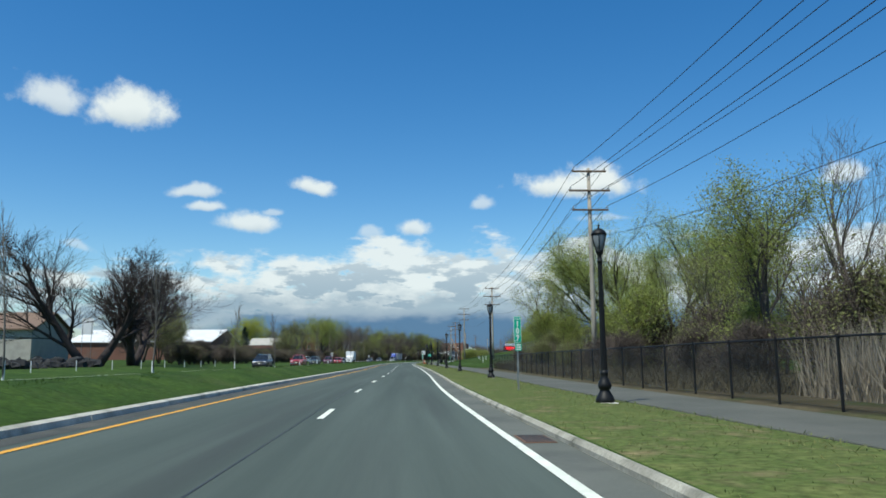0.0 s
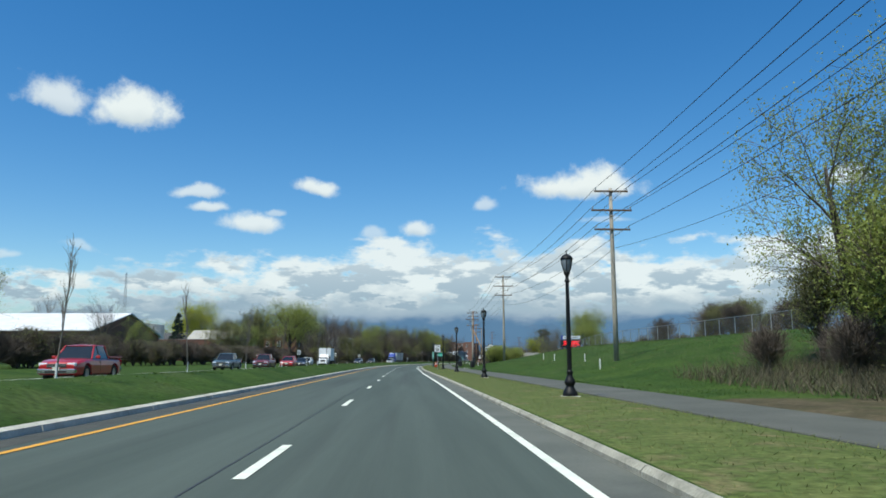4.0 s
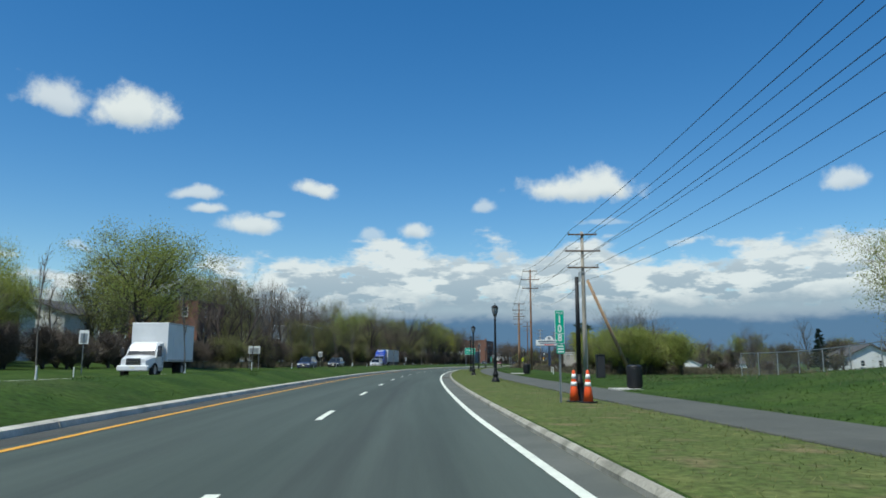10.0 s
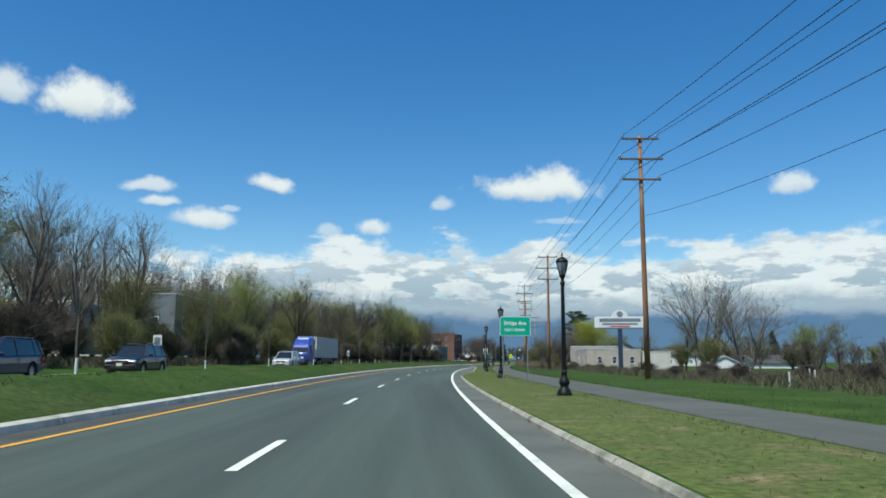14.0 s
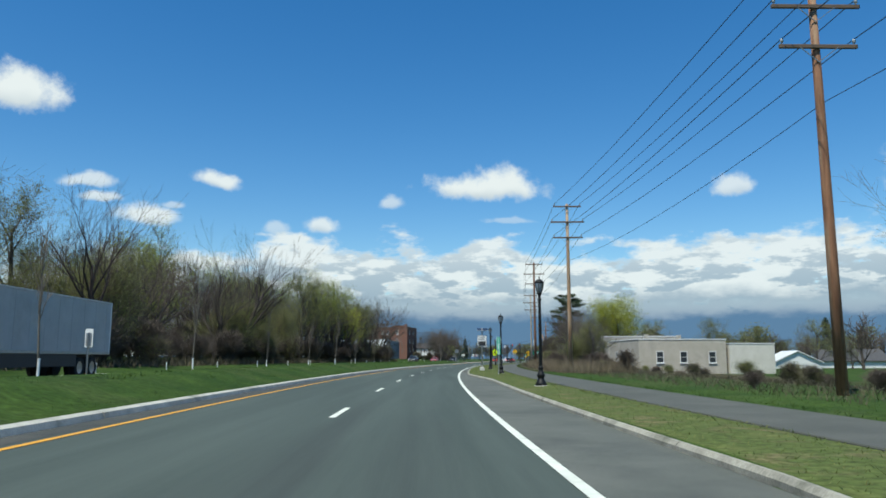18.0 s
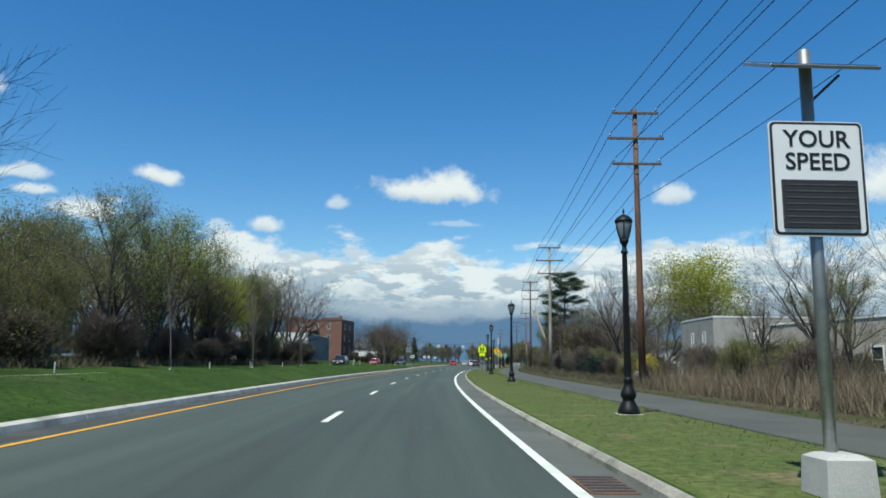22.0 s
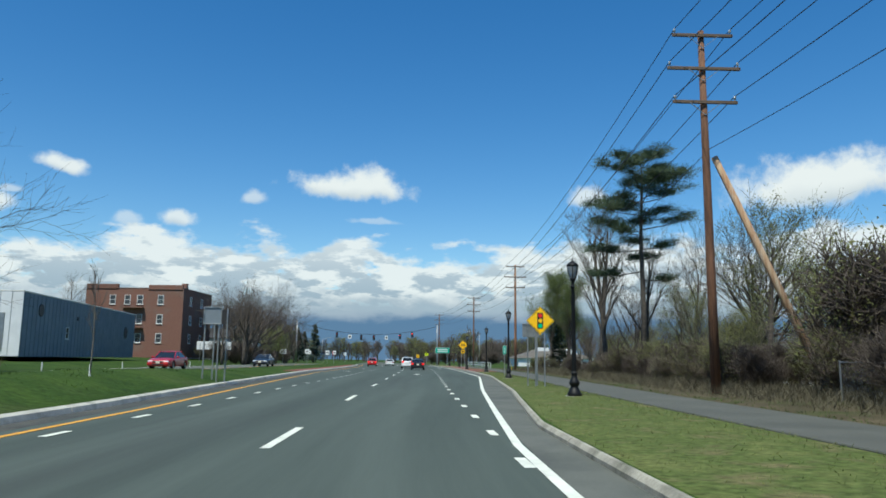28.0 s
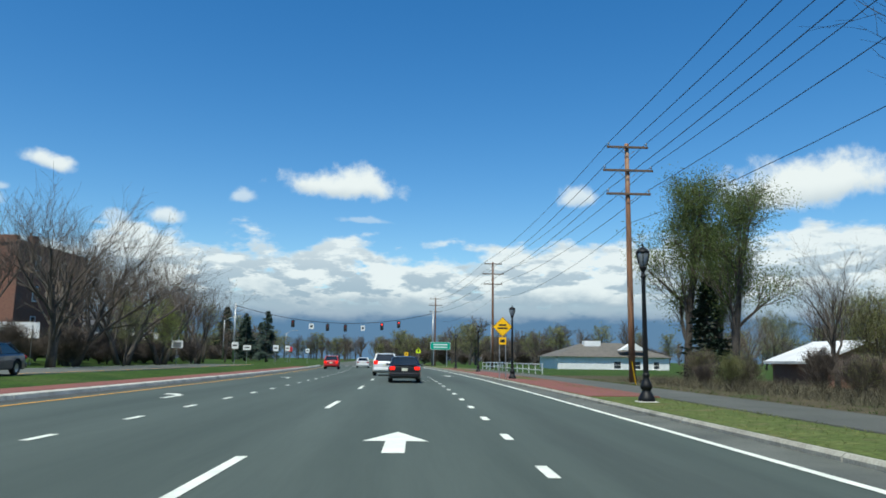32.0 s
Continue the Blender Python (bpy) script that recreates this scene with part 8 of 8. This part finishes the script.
def car(kind_of, m, colour, label, lights_on=False, name="", group=""):
    L, Wd, H, zb, zr, gb, gf, rb, rf, wr = CARS[kind_of]
    t = thing(name or {"suv": "suv", "crossover": "car", "minivan": "minivan", "pickup": "pickup_truck", "sedan": "car"}[kind_of], m, label, {"pickup": "pickup", "minivan": "minivan", "suv": "suv"}.get(kind_of, "car"), group)
    col = PAINTS[colour]
    axles = (-L * 0.29, L * 0.30)
    clear, hw = 0.24 if kind_of in ("sedan", "minivan") else 0.30, Wd / 2

    def top(y):
        if y > gf:
            u = (y - gf) / (L / 2 - gf)
            return zb + 0.02 - 0.20 * u ** 2.2
        if y < gb:
            u = (gb - y) / max(L / 2 + gb, 0.05)
            return zr - 0.05 * u
        return zr + (zb + 0.02 - zr) * (y - gb) / (gf - gb)

    def half(y):
        u = abs(y) / (L / 2)
        return hw * (1 - 0.17 * max(0.0, (u - 0.72) / 0.28) ** 2)

    rows = []
    n = 64
    for i in range(n + 1):
        y = -L / 2 + L * i / n
        zt, w, z0 = top(y), half(y), clear
        end = max(0.0, (abs(y) / (L / 2) - 0.93) / 0.07)
        zt -= 0.10 * end ** 2
        z0 += 0.10 * end ** 2
        for ay in axles:
            q = (wr + 0.07) ** 2 - (y - ay) ** 2
            if q > 0:
                z0 = max(z0, wr + math.sqrt(q))
        z0 = min(z0, zt - 0.16)
        mid = max(z0 + 0.05, clear + (zt - clear) * 0.58)
        pts = [(w * 0.93, z0), (w, min(z0 + 0.06, mid - 0.02)), (w * 1.0, mid), (w * 0.975, max(mid + 0.02, zt - 0.10)), (w * 0.90, zt - 0.015), (w * 0.45, zt + 0.02), (0, zt + 0.03)]
        ring = [Vector((x, y, z)) for x, z in pts] + [Vector((-x, y, z)) for x, z in pts[-2::-1]]
        rows.append(ring + [ring[0].copy()])
    g = Geo().strip(rows)
    k = len(rows[0])
    g.f += [tuple(range(k - 1))[::-1], tuple(n * k + j for j in range(k - 1))]
    part("body", g, col, t, smooth=False)
    part("underbody", Geo().box((0, 0, 0.42), (Wd * 0.72, L * 0.92, 0.36), None, 0.04), M["dark_plastic"], t)
    # cabin: panes, posts and roof
    wb, wt = hw * 0.90, hw * 0.70
    z1 = H - 0.07
    zf, zk = top(gf), top(gb)
    A = [(-wb * 0.95, gf, zf), (wb * 0.95, gf, zf), (wt, rf, z1), (-wt, rf, z1)]
    Bk = [(wb * 0.95, gb, zk), (-wb * 0.95, gb, zk), (-wt, rb, z1), (wt, rb, z1)]
    quad_pane(t, "windscreen", A, 0.02, M["car_glass"], (0, 0.5, 0.6))
    quad_pane(t, "rear_window", Bk, 0.02, M["car_glass"], (0, -0.8, 0.4))
    for sx in (-1, 1):
        S = [(sx * wb, gf - 0.02, zf), (sx * wb, gb + 0.02, zk), (sx * wt, rb, z1), (sx * wt, rf, z1)]
        quad_pane(t, "side_window", S if sx > 0 else S[::-1], 0.02, M["car_glass"], (sx, 0, 0.3))
        part("pillar", Geo().tube([(sx * wb * 0.985, gf, zf - 0.02), (sx * wt, rf, z1 + 0.01)], 0.042, 6), col, t)
        part("pillar", Geo().tube([(sx * wb * 0.985, gb, zk - 0.02), (sx * wt, rb, z1 + 0.01)], 0.062, 6), col, t)
        ym = (gf + gb) / 2 + 0.15
        posts = [ym] if kind_of in ("sedan", "pickup") else [ym, gb + 0.62]
        for y in posts:
            part("pillar", Geo().tube([(sx * wb, y, (zf + zk) / 2 - 0.02), (sx * wt, max(rb + 0.08, y), z1)], 0.034, 6), M["dark_plastic"] if y == ym else col, t)
        for y in ([ym, gb + 0.5] if kind_of != "pickup" else [ym]):
            part("door_seam", Geo().box((sx * hw * 0.998, y, (clear + zb) / 2 + 0.08), (0.012, 0.012, zb - clear - 0.2), None, 0.002), M["dark_plastic"], t)
            part("door_handle", Geo().box((sx * hw * 0.995, y + 0.14, zb - 0.14), (0.03, 0.17, 0.03), None, 0.008), M["chrome"] if kind_of == "pickup" else col, t)
        mir = part("wing_mirror", Geo().box((sx * (hw + 0.09), gf - 0.28, zf + 0.08), (0.20, 0.12, 0.14), None, 0.035), col, t)
        part("mirror_glass", Geo().box((sx * (hw + 0.09), gf - 0.345, zf + 0.08), (0.16, 0.008, 0.10), None, 0.002), M["chrome"], mir)
        fy = L / 2 - 0.10
        part("headlamp", Geo().box((sx * hw * 0.66, fy - 0.06, zb - 0.25), (hw * 0.42, 0.26, 0.15), pose(0, 0, 0), 0.04), M["head"], t, "clear head lamp")
        part("tail_lamp", Geo().box((sx * hw * 0.74, -L / 2 + 0.06, zr - 0.20 if kind_of != "suv" else zr - 0.08), (hw * 0.34, 0.16, 0.19 if kind_of == "sedan" else 0.30), None, 0.04), M["tail_on"] if lights_on else M["tail"], t, "red tail lamp")
        part("fog_lamp", Geo().box((sx * hw * 0.68, L / 2 - 0.06, clear + 0.22), (0.16, 0.08, 0.08), None, 0.02), M["head"], t)
    rows = []
    for i in range(7):
        u = i / 6
        y = rb - 0.05 + (rf - rb + 0.10) * u
        ease = 0.05 * (abs(2 * u - 1)) ** 3
        w = wt * (1 - 0.04 * (abs(2 * u - 1)) ** 4)
        prof = [(-w - 0.03, z1 - 0.01), (-w, z1 + 0.035 - ease * 0.6), (-w * 0.6, H - 0.012 - ease), (0, H - ease), (w * 0.6, H - 0.012 - ease), (w, z1 + 0.035 - ease * 0.6), (w + 0.03, z1 - 0.01), (0, z1 - 0.03)]
        rows.append([Vector((x, y, z)) for x, z in prof] + [Vector((prof[0][0], y, prof[0][1]))])
    g = Geo().strip(rows)
    g.f += [tuple(range(8)), tuple(6 * 9 + j for j in range(8))[::-1]]
    part("roof", g, col, t, smooth=False)
    if kind_of in ("suv", "crossover", "minivan"):
        for sx in (-1, 1):
            part("roof_rail", Geo().tube([(sx * wt * 0.86, rb + 0.15, H), (sx * wt * 0.86, rb + 0.3, H + 0.05), (sx * wt * 0.86, rf - 0.3, H + 0.05), (sx * wt * 0.86, rf - 0.15, H)], 0.018, 5), M["steel"], t)
    fr = L / 2
    gr = part("grille", Geo().box((0, fr - 0.03, zb - 0.30), (Wd * 0.46, 0.10, 0.17), None, 0.03), M["dark_plastic"], t, "dark front grille")
    for q in range(3):
        part("grille_bar", Geo().box((0, fr + 0.022, zb - 0.35 + 0.05 * q), (Wd * 0.44, 0.012, 0.015), None, 0.003), M["chrome"], gr)
    part("front_bumper", Geo().box((0, fr - 0.08, clear + 0.19), (Wd * 0.90, 0.24, 0.22), None, 0.06), M["chrome"] if kind_of == "pickup" else col, t)
    part("air_intake", Geo().box((0, fr + 0.035, clear + 0.16), (Wd * 0.5, 0.02, 0.09), None, 0.006), M["dark_plastic"], t)
    part("rear_bumper", Geo().box((0, -fr + 0.08, clear + 0.20), (Wd * 0.92, 0.24, 0.22), None, 0.06), M["chrome"] if kind_of == "pickup" else col, t)
    part("number_plate", Geo().box((0, fr + 0.055, clear + 0.30), (0.31, 0.012, 0.155), None, 0.004), M["plate"], t, "pale number plate")
    part("number_plate", Geo().box((0, -fr - 0.012, zr - 0.26), (0.31, 0.012, 0.155), None, 0.004), M["plate"], t, "pale number plate")
    if kind_of == "sedan":
        part("boot_lip", Geo().box((0, -fr + 0.06, zr - 0.03), (Wd * 0.74, 0.10, 0.03), None, 0.01), col, t)
    if kind_of == "pickup":
        y0, y1 = -L / 2 + 0.12, gb - 0.14
        part("load_bed", Geo().box((0, (y0 + y1) / 2, zr + 0.025), (Wd * 0.80, y1 - y0, 0.03), None, 0.01), M["dark_plastic"], t, "dark open load bed")
        for sx in (-1, 1):
            part("bed_rail", Geo().box((sx * hw * 0.88, (y0 + y1) / 2, zr + 0.06), (0.10, y1 - y0 + 0.1, 0.09), None, 0.02), col, t)
        part("tailgate", Geo().box((0, -L / 2 + 0.08, zr + 0.02), (Wd * 0.84, 0.07, 0.14), None, 0.02), col, t)
    if kind_of in ("suv", "minivan", "crossover"):
        part("rear_wiper", Geo().tube([(0, gb - 0.05, zk + 0.06), (0.35, gb - 0.02, zk + 0.12)], 0.012, 4), M["dark_plastic"], t)
    for ay in axles:
        for sx in (-1, 1):
            wheel(t, sx * (hw - 0.12), ay, wr, 0.22)
    return t


ONC = "oncoming traffic on the far carriageway"
FZ = 0.362


def oncoming(kind_of, s, d, colour, label):
    car(kind_of, at_road(s, d, FZ, 180), colour, label, group=ONC)


oncoming("suv", 93, -18.1, "dark_blue_paint", "dark blue sport utility car with roof rails on the road")
oncoming("pickup", 113, -16.5, "red_paint", "bright red pickup truck with chrome bumper")
oncoming("pickup", 153, -18.6, "blue_grey_paint", "old blue-grey pickup truck with chrome bumper")
oncoming("pickup", 165, -17.0, "dark_red_paint", "dark red pickup truck on the far carriageway")
oncoming("crossover", 177, -16.0, "red_paint", "red compact car with dark windows")
oncoming("sedan", 190, -16.2, "black_paint", "black saloon car on the far carriageway")
oncoming("crossover", 209, -18.2, "white_car_paint", "white compact crossover with dark windscreen")
oncoming("minivan", 286, -18.3, "navy_paint", "dark blue minivan with roof rails")
oncoming("suv", 296, -16.2, "black_paint", "dark boxy sport utility car with pale head lamps")
oncoming("minivan", 331, -15.8, "silver_paint", "silver minivan with dark windows")
oncoming("suv", 508, -18.8, "black_paint", "black sport utility car on the far carriageway")
oncoming("sedan", 545, -20.0, "red_paint", "red saloon car beside the sign posts")
oncoming("sedan", 574, -18.6, "dark_blue_paint", "dark blue saloon car on the far carriageway")
LEAD = "traffic ahead towards the signals"
car("sedan", at_road(584, -0.4, 0.008), "black_paint", "black saloon car with lit red tail lamps", True, group=LEAD)
car("suv", at_road(600.5, -1.75, 0.008), "white_car_paint", "white sport utility car with dark rear window", True, group=LEAD)
car("crossover", at_road(632, -8.0, 0.008), "red_paint", "dark red compact car in the turning lane", True, group=LEAD)
car("sedan", at_road(648, -4.4, 0.008), "white_car_paint", "white saloon car waiting at the signals", False, group=LEAD)
car("suv", at_road(622, -1.2, 0.008), "black_paint", "black sport utility car queueing at the signals", True, group=LEAD)
car("sedan", at_road(640, -0.9, 0.008), "dark_red_paint", "dark red saloon car queueing at the signals", True, group=LEAD)
# parked by the low brick building
car("minivan", at_road(232, -33.0, ground_z(232, -33) - 0.02, 62), "white_car_paint", "white minivan parked beside the low brick building", group="parked vehicles")


def truck_box(t, name, w, h, y0, y1, z0, material):
    """A van body or trailer of ribbed panels with corner posts and roof rails."""
    b = part(name, Geo().box((0, (y0 + y1) / 2, z0 + h / 2), (w, y1 - y0, h), None, 0.03), material, t)
    for sx in (-1, 1):
        for y in (y0 + 0.05, y1 - 0.05):
            part("corner_post", Geo().box((sx * (w / 2 - 0.03), y, z0 + h / 2), (0.10, 0.12, h + 0.01), None, 0.02), M["white_metal"], b)
        part("top_rail", Geo().box((sx * (w / 2 - 0.02), (y0 + y1) / 2, z0 + h - 0.05), (0.07, y1 - y0, 0.11), None, 0.015), M["steel"], b)
        part("bottom_rail", Geo().box((sx * (w / 2 - 0.02), (y0 + y1) / 2, z0 + 0.07), (0.07, y1 - y0, 0.15), None, 0.015), M["steel"], b)
        y = y0 + 0.6
        while y < y1 - 0.3:
            part("panel_rib", Geo().box((sx * (w / 2 + 0.004), y, z0 + h / 2), (0.012, 0.03, h - 0.26), None, 0.003), material, b)
            y += 1.22
    part("door_seam", Geo().box((0, y0 - 0.004, z0 + h / 2), (0.03, 0.01, h - 0.2), None, 0.002), M["dark_plastic"], b)
    return b


def lorry_cab(t, col, w, nose, y_front, roof, sleeper):
    """A bonneted cab: bonnet, cab shell, screens, grille, lamps, mirrors."""
    hw = w / 2
    yb = y_front - nose
    hood_z = roof * 0.56
    rows = []
    for i in range(9):
        u = i / 8
        y = yb + nose * u
        ww = hw * (0.92 - 0.20 * u ** 2)
        zt = hood_z + 0.12 - 0.26 * u ** 1.6
        prof = [(ww, 0.62), (ww * 1.02, 0.9), (ww, zt - 0.14), (ww * 0.86, zt - 0.02), (0, zt + 0.03), (-ww * 0.86, zt - 0.02), (-ww, zt - 0.14), (-ww * 1.02, 0.9), (-ww, 0.62)]
        rows.append([Vector((x, y, z)) for x, z in prof])
    g = Geo().strip(rows)
    g.f += [tuple(range(9))[::-1], tuple(8 * 9 + j for j in range(9))]
    part("bonnet", g, col, t)
    back = yb - 1.3 - sleeper
    rows = []
    for y, zt, ww in ((yb + 0.05, hood_z, hw * 0.95), (yb + 0.04, hood_z + 0.05, hw * 0.95), (yb - 0.45, roof - 0.22, hw * 0.9), (yb - 0.75, roof - 0.05, hw * 0.9), (back, roof + (0.35 if sleeper else 0.0), hw * 0.95)):
        prof = [(ww, 0.6), (ww, min(hood_z, zt)), (ww * 0.97, max(zt - 0.12, 0.7)), (ww * 0.82, zt), (-ww * 0.82, zt), (-ww * 0.97, max(zt - 0.12, 0.7)), (-ww, min(hood_z, zt)), (-ww, 0.6)]
        rows.append([Vector((x, y, z)) for x, z in prof])
    g = Geo().strip(rows)
    g.f += [tuple(range(8)), tuple(4 * 8 + j for j in range(8))[::-1]]
    part("cab", g, col, t)
    quad_pane(t, "windscreen", [(-hw * 0.84, yb + 0.03, hood_z + 0.08), (hw * 0.84, yb + 0.03, hood_z + 0.08), (hw * 0.76, yb - 0.42, roof - 0.3), (-hw * 0.76, yb - 0.42, roof - 0.3)], 0.02, M["car_glass"], (0, 0.03 / 0.03, 0.6))
    for sx in (-1, 1):
        S = [(sx * hw * 0.95, yb - 0.12, hood_z + 0.02), (sx * hw * 0.95, yb - 0.95, hood_z + 0.02), (sx * hw * 0.93, yb - 0.95, roof - 0.3), (sx * hw * 0.91, yb - 0.42, roof - 0.3)]
        quad_pane(t, "side_window", S if sx > 0 else S[::-1], 0.02, M["car_glass"], (sx * 3, 0, 0.2))
        part("door_seam", Geo().box((sx * hw * 0.956, yb - 1.08, (roof + 0.6) / 2), (0.012, 0.015, roof - 0.9), None, 0.002), M["dark_plastic"], t)
        arm = part("wing_mirror", Geo().box((sx * (hw + 0.14), yb - 0.1, hood_z + 0.32), (0.2, 0.12, 0.5), None, 0.03), M["dark_plastic"], t)
        part("mirror_arm", Geo().tube([(sx * hw * 0.93, yb - 0.1, hood_z + 0.3), (sx * (hw + 0.1), yb - 0.08, hood_z + 0.3)], 0.02, 5), M["dark_plastic"], arm)
        part("headlamp", Geo().box((sx * hw * 0.60, y_front - 0.06, hood_z - 0.55), (hw * 0.26, 0.18, 0.22), None, 0.04), M["head"], t, "clear head lamp")
        part("step", Geo().box((sx * hw * 0.9, yb - 0.7, 0.5), (0.2, 0.9, 0.22), None, 0.02), M["steel"], t)
    gr = part("grille", Geo().box((0, y_front, hood_z - 0.48), (hw * 0.85, 0.08, 0.75), None, 0.04), M["dark_plastic"], t, "chrome-barred front grille")
    for q in range(6):
        part("grille_bar", Geo().box((0, y_front + 0.045, hood_z - 0.78 + 0.12 * q), (hw * 0.8, 0.02, 0.035), None, 0.006), M["chrome"], gr)
    part("front_bumper", Geo().box((0, y_front + 0.02, 0.58), (w * 0.92, 0.3, 0.36), None, 0.06), M["dark_plastic"] if sleeper else M["white_metal"], t)
    part("number_plate", Geo().box((0, y_front + 0.175, 0.62), (0.31, 0.012, 0.155), None, 0.004), M["plate"], t)
    return back


def axle(t, w, y, r, dual):
    for sx in (-1, 1):
        wheel(t, sx * (w / 2 - 0.16), y, r, 0.28)
        if dual:
            wheel(t, sx * (w / 2 - 0.47), y, r, 0.28)


def box_truck(s, d):
    t = thing("box_truck", at_road(s, d, FZ, 180), "white box truck with a bonneted cab and tall plain van body", "truck", ONC)
    back = lorry_cab(t, PAINTS["white_car_paint"], 2.2, 1.15, 3.9, 2.35, 0.0)
    truck_box(t, "van_body", 2.45, 2.65, -4.0, back - 0.12, 1.0, M["white_metal"])
    part("chassis", Geo().box((0, -0.4, 0.75), (1.0, 7.4, 0.34), None, 0.03), M["dark_plastic"], t)
    axle(t, 2.2, 2.9, 0.46, False)
    axle(t, 2.3, -2.1, 0.46, True)


def semi_truck(s, d):
    t = thing("semi_truck", at_road(s, d, FZ, 180), "blue tractor unit with a roof fairing pulling a long grey trailer", "truck", ONC)
    back = lorry_cab(t, PAINTS["truck_blue_paint"], 2.45, 1.75, 9.6, 2.95, 1.5)
    rows = []
    for y, z in ((7.2, 2.9), (6.7, 3.35), (6.1, 3.7), (5.2, 3.85), (back, 3.85)):
        prof = [(-1.08, 2.8), (-1.05, z - 0.15), (-0.85, z), (0.85, z), (1.05, z - 0.15), (1.08, 2.8)]
        rows.append([Vector((x, y, zz)) for x, zz in prof])
    g = Geo().strip(rows)
    g.f += [tuple(range(6)), tuple(4 * 6 + j for j in range(6))[::-1]]
    fair = part("roof_fairing", g, PAINTS["truck_blue_paint"], t, "blue wind deflector")
    part("emblem", Geo().add([(-0.7, 6.52, 3.48), (0.7, 6.52, 3.48), (0.62, 6.28, 3.63), (-0.62, 6.28, 3.63)], [(0, 1, 2, 3)], Matrix.Translation((0, 0.02, 0.02))), M["sign_white"], fair, "plain white emblem")
    for x in (-0.7, -0.35, 0, 0.35, 0.7):
        part("marker_lamp", Geo().box((x, 7.22, 2.93), (0.1, 0.06, 0.05), None, 0.01), M["amber"], t)
    truck_box(t, "trailer", 2.55, 2.75, -9.2, back - 0.7, 1.15, M["trailer"])
    part("trailer_front", Geo().box((0, back - 0.69, 2.52), (2.5, 0.03, 2.6), None, 0.01), M["white_metal"], t, "white trailer front wall")
    part("chassis", Geo().box((0, 4.6, 0.85), (0.95, 8.6, 0.3), None, 0.03), M["dark_plastic"], t)
    part("trailer_frame", Geo().box((0, -5.6, 0.98), (1.1, 6.0, 0.26), None, 0.03), M["dark_plastic"], t)
    for sx in (-1, 1):
        part("fuel_tank", Geo().tube([(sx * 0.98, 4.6, 0.72), (sx * 0.98, 6.1, 0.72)], 0.3, 12), M["chrome"], t)
        part("side_skirt", Geo().box((sx * 1.22, -2.2, 0.85), (0.03, 7.0, 0.58), None, 0.01), M["dark_plastic"], t)
        part("landing_leg", Geo().box((sx * 0.7, 1.6, 0.65), (0.12, 0.12, 1.0), None, 0.01), M["steel"], t)
        part("exhaust", Geo().tube([(sx * 1.12, back - 0.12, 1.0), (sx * 1.12, back - 0.12, 3.6)], 0.07, 8), M["chrome"], t)
    axle(t, 2.4, 8.3, 0.5, False)
    for y in (2.9, 1.6 + 0.0, -6.2, -7.5):
        axle(t, 2.45, y, 0.5, True)


box_truck(234, -18.4)
semi_truck(355.2, -18.4)
